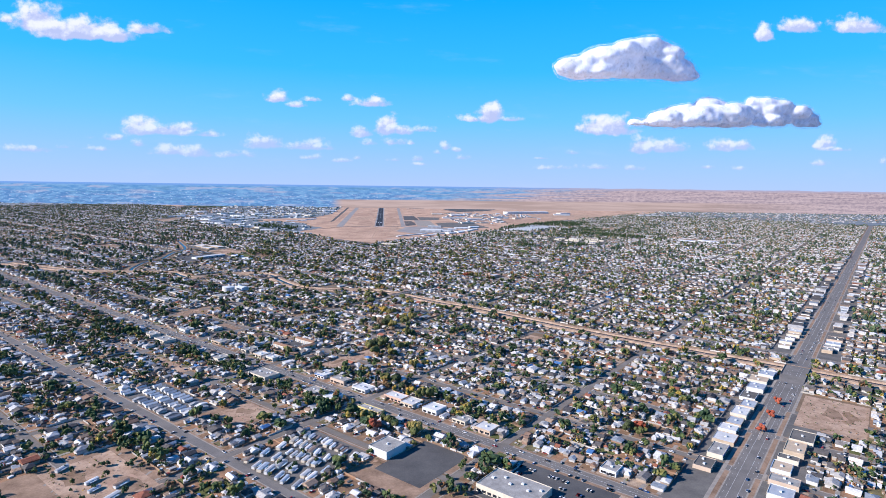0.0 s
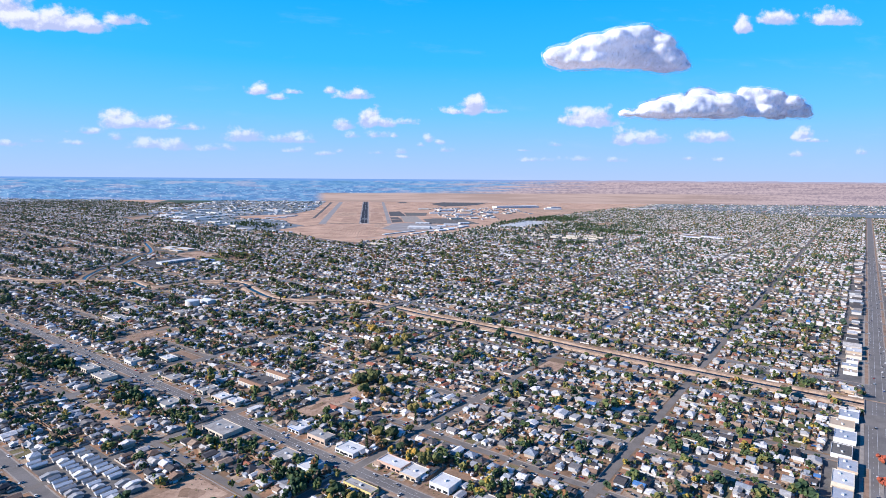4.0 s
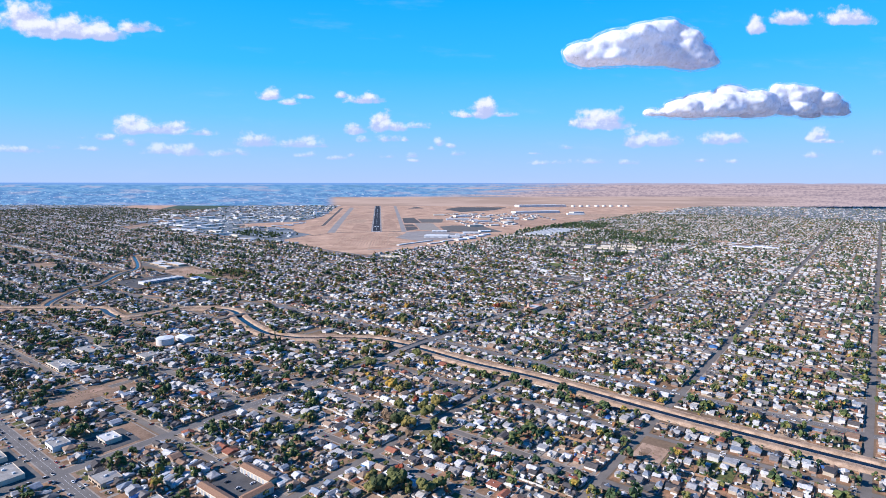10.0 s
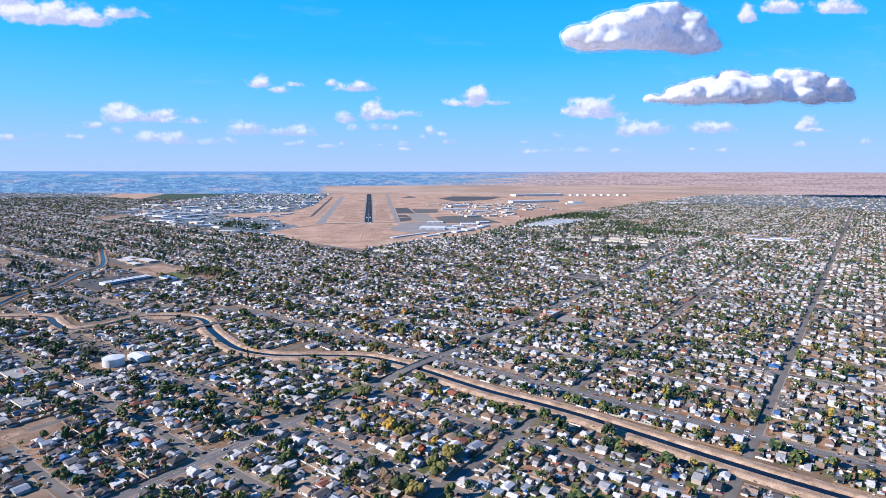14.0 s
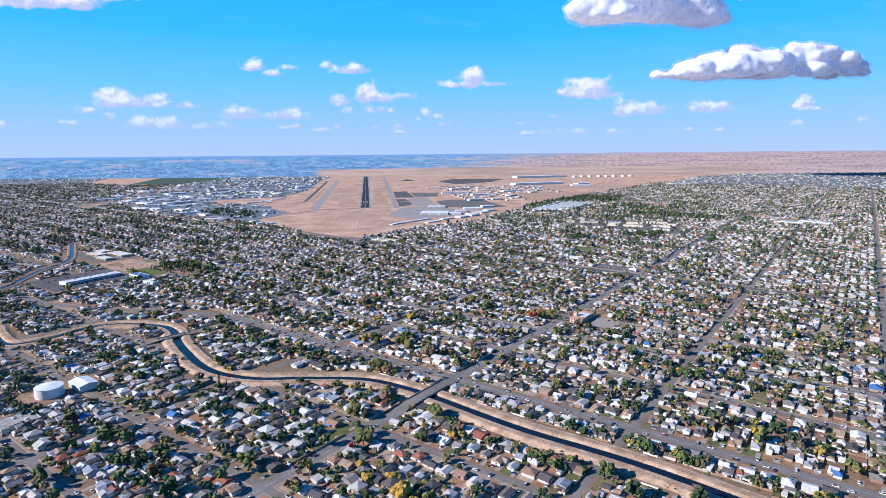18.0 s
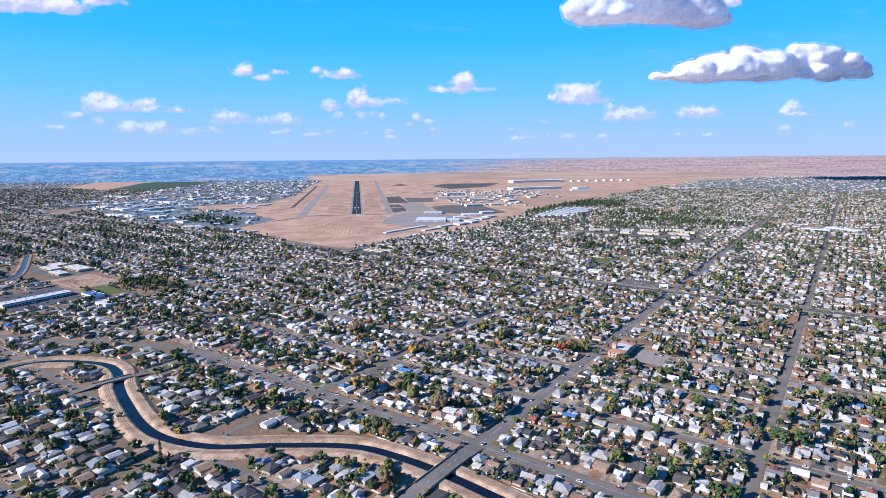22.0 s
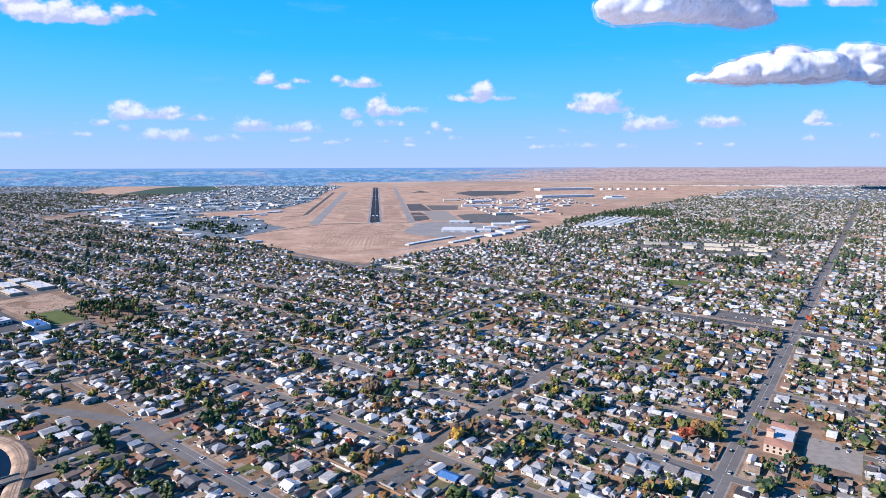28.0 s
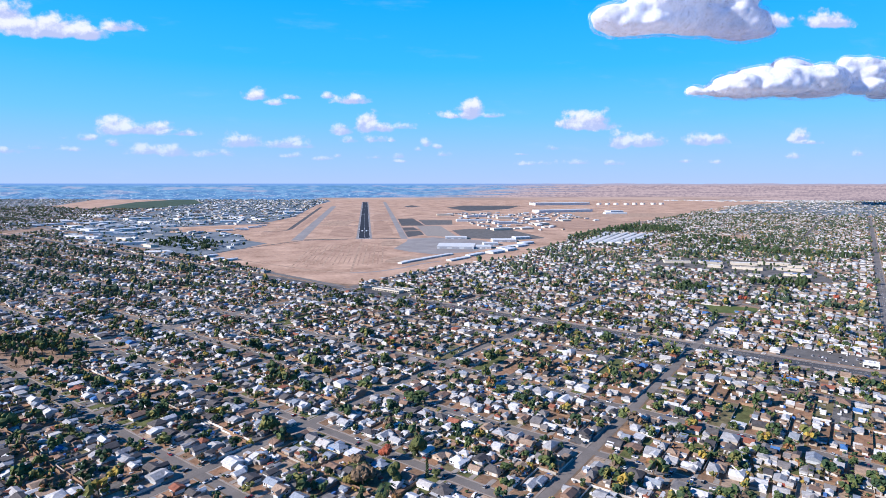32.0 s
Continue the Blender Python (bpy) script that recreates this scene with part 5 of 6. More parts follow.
for u0, v0, u1, v1, count in ((-2115, 2210, -2070, 2330, 40), (-710, 1440, -665, 1528, 26), (-1545, 460, -1400, 630, 60), (-1996, 1680, -1940, 1750, 18), (-2115, 1440, -2060, 1590, 14), (-2020, 1490, -1978, 1535, 16)):
    for _ in range(count):
        u = u0 + round(rng.uniform(0, 1) * (u1 - u0) / 14) * 14
        x, y, _ = G(u, v0 + round(rng.uniform(0, 1) * (v1 - v0) / 3.6) * 3.6)
        cars.append((x, y, .12, NW + math.pi / 2, from_path(x, y) * .8))
cars.sort(key=lambda q: q[4])
place_copies(CAR_KINDS, build_car, [(int(rng.random() < .3), x, y, z, a, 1) for x, y, z, a, _ in cars[:170]], "cars along the streets", "car")
body, cab, roof = car_parts(False)
cv, cf = joined(body, cab, roof)
CAR_FLAT = [(cv, cf, [0] * len(body[1]) + [1] * len(cab[1]) + [0] * len(roof[1]))]
tagged(scatter("parked_cars", CAR_FLAT, [0] * len(cars[170:]), [(x, y, z, a, 1, 1, 1) for x, y, z, a, _ in cars[170:]], [M_CAR, M_GLASS]), "parked cars along the farther streets", "cars", kind="stuff")

# ---- buildings that stand out ----
def block_building(name, place, turn, w, d, h, wall, label, category="building", group="", roof=None, front=True, units=2, band=None):
    """A flat-roofed building: walls with a raised parapet, sunk roof, shop windows and door to -y, roof units."""
    ob = empty(name, at(place, turn), label, category, group)
    x, y, t = w / 2, d / 2, .3
    v, f = box(-x, -y, 0, x, y, h)
    f = f[:4]
    k = len(v)
    v += [(-x + t, -y + t, h), (x - t, -y + t, h), (x - t, y - t, h), (-x + t, y - t, h), (-x + t, -y + t, h - .5), (x - t, -y + t, h - .5), (x - t, y - t, h - .5), (-x + t, y - t, h - .5)]
    f += [(4, 5, k + 1, k), (5, 6, k + 2, k + 1), (6, 7, k + 3, k + 2), (7, 4, k, k + 3)] + [(k, k + 1, k + 5, k + 4), (k + 1, k + 2, k + 6, k + 5), (k + 2, k + 3, k + 7, k + 6), (k + 3, k, k + 4, k + 7)]
    link_mesh("wall", v, f, [wall], parent=ob)
    link_mesh("roof", [(-x + t, -y + t, h - .5), (x - t, -y + t, h - .5), (x - t, y - t, h - .5), (-x + t, y - t, h - .5)], [(0, 1, 2, 3)], [roof or M_FLAT], parent=ob)
    if front:
        n = max(2, int(w / 5))
        for j in range(n):
            a = -x + (j + .15) * w / n
            boxes("window", [(a, -y - .06, .7, a + w / n * .7, -y + .02, min(2.7, h - .8))], M_GLASS, ob)
        boxes("door", [(-.9, -y - .08, .05, .9, -y + .03, 2.3)], M_GLASS, ob)
    if band:
        boxes("fascia", [(-x - .1, -y - .35, h - 1.3, x + .1, -y - .03, h - .3)], band, ob)
    for j in range(units):
        a = -x + w * (j + .6) / (units + .3)
        boxes("roof_unit", [(a, -1.2 + (j % 2) * d * .2, h - .5, a + 2.2, .6 + (j % 2) * d * .2, h + .7)], M_METAL, ob)
    return ob


def shed_building(name, place, turn, w, d, h, up, wall, roof, label, category="building", group="", doors=3):
    """A long building under a low gable roof, ridge along x, with large doors to -y."""
    ob = empty(name, at(place, turn), label, category, group)
    x, y = w / 2, d / 2
    v, f = joined((box(-x, -y, 0, x, y, h)[0], box(0, 0, 0, 1, 1, 1)[1][:4]), gable_ends(-x, -y, x, y, h, up * .95, True))
    link_mesh("wall", v, f, [wall], parent=ob)
    link_mesh("roof", *ridge(-x, -y, x, y, h, up, 0, .4), [roof], parent=ob)
    for j in range(doors):
        a = -x + (j + .2) * w / doors
        boxes("door", [(a, -y - .12, 0, a + w / doors * .6, -y + .02, h * .75)], M_DOOR_METAL, ob)
    return ob


# Shops along the main road and the second road.
SHOP_WALLS = [M_PAINT, M_CREAM, M_PEACH, M_TAN, M_METAL, M_CREAM]
BANDS = [M_RED, M_BLUE, None, None, M_TAN, None]
roadside = []
for side_v, start, end in ((-1, -2275, 500), (1, -2275, 500)):
    u = start
    while u < end:
        wide, depth = rng.uniform(11, 30), rng.uniform(11, 22)
        mid_u, v = u + wide / 2 / K, 2416 + side_v * (27 / 2 + rng.uniform(3, 9) + depth / 2) / K
        x, y, _ = G(mid_u, v)
        clear_of_lot = not (side_v > 0 and -1828 < mid_u < -1480) and abs(mid_u + 2063) > 28 + wide / 2 and abs(mid_u + 1455) > 16
        if clear_of_lot and np.hypot(canal_pts[:, 0] - x, canal_pts[:, 1] - y).min() > 24 + wide / 2 and rng.random() < .9:
            k = int(rng.integers(6))
            if mid_u > -1250:
                roadside.append((x, y, .1, NW, depth * rng.uniform(.6, 1), (wide - 2) * rng.uniform(.6, 1), rng.uniform(5.5, 9)))
                u += wide / K + rng.uniform(1, 9)
                continue
            block_building("shop", (x, y), NW + (math.pi / 2 if side_v < 0 else -math.pi / 2), wide - 2, depth, rng.uniform(3.6, 5.4), SHOP_WALLS[k],
                           "pale flat-roofed shop building beside the main road", "shop", "shops along the main road", (M_WHITE_ROOF, M_FLAT, M_FLAT, M_TAN, M_DOOR_METAL, M_FORECOURT)[int(rng.integers(6))], band=BANDS[int(rng.integers(6))], units=int(rng.integers(1, 3)))
        u += wide / K + rng.uniform(2, 15)
for side_u, start, end in ((1, 1440, 2330), (-1, 1610, 1990)):
    v = start
    while v < end:
        wide, depth = rng.uniform(14, 26), rng.uniform(13, 20)
        mid_v, u = v + wide / 2 / K, -2063 + side_u * (15.5 / 2 + rng.uniform(4, 8) + depth / 2) / K
        if all(abs(mid_v - s) > 12 + wide / 2 for s in NS) and rng.random() < (.62 if side_u > 0 else .5):
            x, y, _ = G(u, mid_v)
            block_building("shop", (x, y), NW + (0 if side_u > 0 else math.pi), wide - 2, depth, rng.uniform(3.8, 6), SHOP_WALLS[int(rng.integers(6))],
                           "small flat-roofed roadside shop with a forecourt", "shop", "shops along the second road", M_WHITE_ROOF if rng.random() < .5 else M_FLAT, band=BANDS[int(rng.integers(6))], units=1)
        v += wide / K + rng.uniform(6, 22)

tagged(scatter("roadside_shops", TEMPLATES, [3 if rng.random() < .75 else 1 for _ in roadside], roadside, [M_WALL, M_ROOF]), "low pale shops lining the farther main road", "shops", kind="stuff")
block_building("warehouse", G(-2150, 2107), NW + math.pi / 2, 25, 22, 7.5, M_PAINT, "white warehouse with a grey roof beside a dark asphalt yard", "warehouse", roof=M_FLAT, front=False, units=1)
block_building("store", G(-2135, 2255), NW, 50, 32, 6.5, M_CREAM, "large cream store with rooftop units behind its car park", "store", roof=M_FLAT, units=6)
block_building("store", G(-2142, 2310), NW, 24, 20, 5.5, M_CREAM, "cream shop wing with a flat roof", "store", roof=M_WHITE_ROOF)
block_building("corner_shop", G(-2034, 2014), NW, 26, 14, 5, M_PINK, "pink corner shop with a flat white roof", "shop", roof=M_WHITE_ROOF, units=1)
block_building("yellow_shop", G(-2086, 2018), NW, 30, 9, 4.5, M_YELLOW, "yellow flat-roofed shop row", "shop", units=1)
block_building("store", G(-1466, 566), NW + math.pi / 2 + radians(5), 100, 24, 6, M_PAINT, "long pale store building with a blue base band", "store", roof=M_WHITE_ROOF, band=M_BLUE, units=7)
block_building("depot", G(-1390, 628), NW, 42, 18, 6, M_PAINT, "white depot building with a blue roof", "building", roof=M_BLUE, units=1)
block_building("apartment_block", G(-1411, 724), NW, 34, 15, 7, M_PAINT, "white two-storey building with a flat roof", "building", roof=M_WHITE_ROOF, units=1)
for u, v, w, d in ((-1282, 300, 90, 26), (-1320, 250, 70, 22), (-1335, 330, 60, 18), (-1290, 215, 50, 20)):
    block_building("school_building", G(u, v), NW, w * .8, d, 5, M_TAN, "low tan school building with a pale roof", "school", "school buildings", M_WHITE_ROOF, units=3)
for u, v, w, d in ((-645, 1355, 26, 20), (-646, 1448, 22, 13), (-644, 1500, 26, 14), (-705, 1526, 14, 12)):
    block_building("shop", G(u, v), NW, w, d * .8, 5.5, M_PAINT, "white shop on a car park", "shop", "shops on the car park", M_WHITE_ROOF, units=3)
for u, v, w, d in ((450, 1730, 70, 24), (520, 1790, 60, 20), (490, 1830, 50, 22)):
    block_building("school_building", G(u, v), NW, w, d, 6, M_PAINT, "large pale school hall with a flat roof", "school", "school halls", M_BLUE if d < 25 else M_WHITE_ROOF, units=3)
for u, v, turn, w in ((-1990, 1714, 0, 40), (-1944, 1714, 0, 40), (-1966, 1744, math.pi / 2, 26)):
    shed_building("motel_wing", G(u, v), NW + turn, w, 8, 5.4, 1.6, M_CREAM, M_BROWN, "two-storey motel wing with a brown shingle roof", "motel", "motel wings", 8)
shed_building("hall", P(-336, -2080), NW, 26, 18, 6, 2, M_METAL, M_METAL, "pale blue metal hall beside the water tank", "hall")
for u, v, w, d in ((-1998, 1510, 20, 15), (-2094, 1462, 26, 16), (-2096, 1515, 30, 18), (-2092, 1803, 34, 22), (-1900, 1250, 30, 18), (-1820, 1240, 26, 30), (-1870, 1130, 40, 26), (-1930, 1180, 44, 24), (-700, 740, 60, 14), (-680, 770, 30, 14)):
    block_building("workshop", G(u, v), NW, w, d, 4.5, M_CREAM, "pale flat-roofed workshop on a paved yard", "building", "workshops", M_FLAT if w > 25 else M_WHITE_ROOF, units=2)


def ring_of(radius, z, n=40):
    return [(radius * math.cos(2 * math.pi * k / n), radius * math.sin(2 * math.pi * k / n), z) for k in range(n)]


tank = empty("water_tank", at(G(-1770, 1187)), "large white cylindrical steel water tank on bare dirt", "water tank")
n = 40
link_mesh("shell", ring_of(12.5, 0) + ring_of(12.5, 9.6), [(k, (k + 1) % n, n + (k + 1) % n, n + k) for k in range(n)], [M_PAINT], parent=tank)
link_mesh("roof", ring_of(12.7, 9.5) + ring_of(12.7, 9.75) + ring_of(.5, 11), [(k, (k + 1) % n, n + (k + 1) % n, n + k) for k in range(n)] + [(n + k, n + (k + 1) % n, 2 * n + (k + 1) % n, 2 * n + k) for k in range(n)] + [tuple(range(2 * n, 3 * n))], [M_METAL], parent=tank)
boxes("ladder", [(-.3, -12.75, 0, -.22, -12.55, 10.5), (.22, -12.75, 0, .3, -12.55, 10.5)] + [(-.3, -12.7, z, .3, -12.62, z + .06) for z in np.arange(.5, 10, .5)], M_METAL, tank)

church = empty("church_hall", at(G(-1128, 1579), NW + math.pi / 2), "pinkish two-storey stucco church hall with a tiled roof and small tower", "church")
v, f = box(-22, -8.5, 0, 22, 8.5, 6.4)
link_mesh("wall", v, f, [M_PEACH], parent=church)
link_mesh("roof", *joined(ridge(-22, -8.5, -9, 8.5, 6.4, 1.1, 6), ridge(12, -8.5, 22, 8.5, 6.4, 1.1, 5)), [M_TILE], parent=church)
boxes("flat_roof", [(-8.4, -8, 6.4, 11.4, 8, 6.7)], M_WHITE_ROOF, church)
tower = boxes("tower", [(-10, 4, 6, -5.4, 8.6, 11.5)], M_PEACH, church)
link_mesh("tower_roof", *ridge(-10, 4, -5.4, 8.6, 11.5, 1.3, 2.6), [M_TILE], parent=tower)
boxes("tower_opening", [(-8.6, 3.9, 9, -6.8, 4.1, 10.9)], M_GLASS, tower)
for z in (1.0, 4.0):
    for x in np.arange(-20, 20, 5):
        boxes("window", [(x, -8.6, z, x + 1.6, -8.42, z + 1.7)], M_GLASS, church)
        boxes("window", [(x, 8.42, z, x + 1.6, 8.6, z + 1.7)], M_GLASS, church)
    for y in np.arange(-7, 6, 4):
        for s in (-22, 22):
            boxes("window", [(s - .09, y, z, s + .09, y + 1.6, z + 1.7)], M_GLASS, church)

# Trailers.
def build_trailer(kind):
    ob = new("trailer_home")
    w = (3.4, 4.6)[kind]
    boxes("body", [(-w / 2, -6.5, .5, w / 2, 6.5, 3.1)], (M_PAINT, M_CREAM)[kind], ob)
    boxes("skirt", [(-w / 2 + .1, -6.4, 0, w / 2 - .1, 6.4, .5)], M_TAN, ob)
    link_mesh("roof", *ridge(-w / 2, -6.5, w / 2, 6.5, 3.1, .55, 0, .15, False), [M_TRAILER_ONE], parent=ob)
    boxes("awning", [(w / 2, -4, 2.4, w / 2 + 2.2, 3, 2.5)], M_METAL, ob)
    boxes("window", [(-w / 2 - .04, -3, 1.5, -w / 2 + .02, -1.6, 2.4)], M_GLASS, ob)
    boxes("door", [(w / 2 - .02, 0, .6, w / 2 + .04, .9, 2.5)], M_METAL, ob)
    return ob


dirt_pads = [(*G(u, v)[:2], .118, NW + radians(28), rng.uniform(1.2, 3), rng.uniform(4, 9), 1) for u in np.arange(-2400, -2322, 17) for v in np.arange(1868, 1996, 9) if rng.random() < .35]
tagged(scatter("trailer_pads", [(*box(-.5, -.5, 0, .5, .5, .04), [0] * 5)], [0] * len(dirt_pads), dirt_pads, [M_WALK]), "worn pale concrete pads of an empty trailer site", "pads", kind="stuff")
spots = [(rng.uniform(-2395, -2340), rng.uniform(1885, 1985)) for _ in range(7)]
spots += [(u + rng.normal(0, 1.5), v + rng.normal(0, .5)) for u in np.arange(-2256, -2168, 19) for v in np.arange(2012, 2090, 8.6)]
spots += [(u, v) for u in (-2000, -1972) for v in np.arange(1640, 1668, 6)]
place_copies([("white trailer home with an awning on an asphalt lane",), ("wide white trailer home with a low roof",)], build_trailer,
             [(int(rng.random() < .4), *G(u, v)[:2], .12, NW + radians(20) + rng.normal(0, .05), rng.uniform(.72, .98)) for u, v in spots if rng.random() < .8], "trailer homes in rows", "trailer")
park = [(u + rng.normal(0, 2), v + rng.normal(0, 1)) for u in np.arange(-2242, -2170, 20) for v in np.arange(766, 1046, 11) if rng.random() < .7 and min(abs(v - s) for s in NS) > 9] + [(u + rng.normal(0, 1), v) for u in np.arange(-2252, -2205, 19) for v in np.arange(1722, 1860, 10) if rng.random() < .75]
tagged(scatter("trailer_park", TEMPLATES, [1 + int(rng.random() < .8) for _ in park], [(*G(u, v)[:2], .1, NW + rng.normal(0, .05), rng.uniform(3.6, 5), rng.uniform(8, 12.5), 4.2) for u, v in park], [M_WALL, M_TRAILER]), "dense rows of white trailer homes", "trailers", kind="stuff")

# ---- main road: median, markings, red trees, poles ----
tagged(boxes("median", [(-1.3, 0, 0, 1.3, 95 * K, .22)], M_WALK), "pale concrete median of the main road", "median", kind="structure").matrix_world = at(G(-1860, 2414), NW, .07)
marks = []
for lane in (-10.4, -7, -3.4, 3.4, 7, 10.4):
    solid = abs(lane) in (3.4, 10.4)
    for u in np.arange(-2300, 200, 9 if solid else 14):
        marks.append((*G(u, 2416 + lane / K)[:2], .085, NW, .16, 7.4 if solid else 3, 1))
for u, v0, v1, lanes in ((-2063, 1000, 2400, (-3.3, 0, 3.3)), (-1455, 1140, 2400, (0,)), (-737, 640, 2300, (-3, 0, 3))):
    for lane in lanes:
        for v in np.arange(v0, v1, 9 if lane == 0 else 14):
            marks.append((*G(u + lane / K, v)[:2], .062, NW + math.pi / 2, .16, 7 if lane == 0 else 3, 1))
for u in np.arange(-1900, 200, 9):
    marks.append((*G(u, 1550)[:2], .088, NW, .16, 6, 1))
tagged(scatter("road_markings", [([(-.5, -.5, 0), (.5, -.5, 0), (.5, .5, 0), (-.5, .5, 0)], [(0, 1, 2, 3)], [0])], [0] * len(marks), marks, [M_PAINT]), "worn white lane lines on the larger roads", "road marking", kind="stuff")


def build_red_tree(kind):
    ob = new("tree")
    link_mesh("trunk", *trunk_mesh(), [M_BARK], parent=ob)
    link_mesh("crown", *crown_mesh(31, 240), [(M_RED_LEAF, M_LEAF_ONE)[kind]], parent=ob)
    return ob


place_copies([("red autumn tree on the road's median",)], build_red_tree, [(0, *G(u, 2414)[:2], .2, u, 9) for u in (-1723, -1779, -1834)], "red trees on the median", "tree")
place_copies(TREE_KINDS, build_tree, [(6, *G(u, v)[:2], 0, u, h) for u, v, h in ((-1637, 1325, 15), (-1640, 1345, 11), (-1473, 962, 14), (-1474, 968, 13))], "cypresses beside the canal", "tree")
place_copies([("red autumn tree beside the street",)], build_red_tree, [(0, *G(u, v)[:2], .1, u, h) for u, v, h in ((-655, 1560, 9), (-371, 1331, 9), (-366, 1338, 8), (-266, 1477, 10), (-92, 1529, 10), (-1590, 1905, 7), (-1185, 1470, 6))], "red street trees", "tree")
place_copies(TREE_KINDS, build_tree, [(k % 6, *G(u, v)[:2], .1, k, h) for k, (u, v, h) in enumerate(((-1175, 1512, 14), (-1165, 1525, 13), (-1155, 1515, 14), (-1145, 1530, 13), (-1160, 1505, 12), (-1935, 2290, 12), (-1925, 2300, 13), (-1940, 2305, 11)))], "large trees beside the street", "tree")


def build_pole(kind):
    ob = new("utility_pole")
    v = [(r * math.cos(a * 1.047), r * math.sin(a * 1.047), z) for r, z in ((.16, 0), (.11, 11)) for a in range(6)]
    link_mesh("pole", v, [(a, (a + 1) % 6, (a + 1) % 6 + 6, a + 6) for a in range(6)] + [tuple(range(6, 12))], [M_BARK], parent=ob)
    boxes("crossarm", [(-1.2, -.07, 10.1, 1.2, .07, 10.25)], M_BARK, ob)
    for x in (-1.1, 0, 1.1):
        boxes("insulator", [(x - .05, -.05, 10.25, x + .05, .05, 10.45)], M_METAL, ob)
    return ob


poles = [(u, v) for a, b in zip(EW[8:17], EW[9:18]) for u in ((a + b) / 2,) for v in np.arange(1120, 2330, 52) if from_path(*G(u, v)[:2]) < 330]
place_copies([("brown wooden utility pole with a crossarm",)], build_pole, [(0, *G(u, v)[:2], 0, NW, 1) for u, v in poles if np.hypot(canal_pts[:, 0] - G(u, v)[0], canal_pts[:, 1] - G(u, v)[1]).min() > 22], "utility poles along the alleys", "utility pole")

for edge in (-752.5, -721.5):
    tagged(ribbon("verge", [G(edge, v) for v in range(660, 2420, 40)], 4, .128, M_WALK), "pale concrete verge along the wide avenue", "pavement", kind="structure")

for s in (-1, 1):
    for line in clipped([G(u, 2416 + s * 18.2) for u in range(-2300, 900, 40)]):
        tagged(ribbon("pavement", line, 3, .131, M_WALK), "pale concrete pavement beside the main road", "pavement", kind="structure")

# ---- airfield ----
def flat(name, ring, z, mat, label, category="pavement"):
    return tagged(sheet(name, [P(*q) for q in ring], z, mat), label, category, kind="structure")


flat("runway_shoulder", [(-30, -12), (30, -12), (30, 3330), (-30, 3330)], .20, M_TAXI, "pale concrete runway shoulders")
flat("runway", [(-22.9, 0), (22.9, 0), (22.9, 3310), (-22.9, 3310)], .26, M_RUNWAY, "long dark asphalt runway with white markings", "runway")
flat("taxiway", [(138, -20), (164, -20), (196, 3300), (168, 3300)], .22, M_TAXI, "pale grey concrete taxiway beside the runway", "taxiway")
flat("second_runway", [(-264, -32), (-222, -36), (-228, 2520), (-268, 2520)], .22, M_TAXI, "pale grey second runway", "runway")
flat("old_strip", [(-338, 400), (-318, 440), (-330, 2450), (-352, 2450)], .22, M_PARK, "dark narrow strip of old asphalt", "taxiway")
for y, x0, x1, w in ((-14, -222, -30, 12), (-16, 30, 138, 14), (590, -226, -30, 9), (930, -228, -30, 9), (930, 30, 168, 12), (1500, -230, 180, 12), (2400, -232, 184, 14)):
    flat("taxiway", [(x0, y), (x1, y + 10), (x1, y + 10 + w), (x0, y + w)], .19, M_PARK if w < 12 or y < 0 else M_TAXI, "connecting taxiway across the dry grass", "taxiway")
flat("apron", [(95, -320), (150, -120), (164, -20), (262, 20), (330, -20), (440, -120), (430, -330), (330, -430), (205, -470), (140, -400)], .21, M_TAXI, "pale grey concrete aircraft apron", "apron")
flat("apron", [(245, 570), (360, 552), (362, 10), (245, 78)], .215, M_WALK, "pale concrete aircraft apron", "apron")
flat("apron", [(183, 1040), (270, 1070), (288, 575), (176, 575)], .22, M_PARK, "dark asphalt apron", "apron")
flat("apron", [(172, 470), (225, 480), (238, 330), (170, 310)], .222, M_PARK, "dark asphalt apron strip", "apron")
flat("apron", [(170, 280), (238, 300), (240, 130), (168, 40)], .224, M_PARK, "dark asphalt apron strip", "apron")
flat("apron", [(290, 935), (470, 905), (428, 610), (292, 600)], .226, M_FORECOURT, "grey asphalt parking apron", "apron")
flat("apron", [(285, 2330), (390, 2640), (440, 2320)], .226, M_PARK, "dark asphalt pad far down the field", "apron")
# A flat dark sheet over the dry grass.
flat("burnt_field", [(620, 2200), (810, 2540), (1280, 2470), (1050, 1970), (713, 1731)], .20, M_PARK, "dark patch of ground beyond the terminal", "ground")
flat("car_park", [(380, -20), (560, -110), (690, -60), (640, 330), (470, 380), (380, 300)], .205, M_FORECOURT, "asphalt car parks of the terminal", "car park")
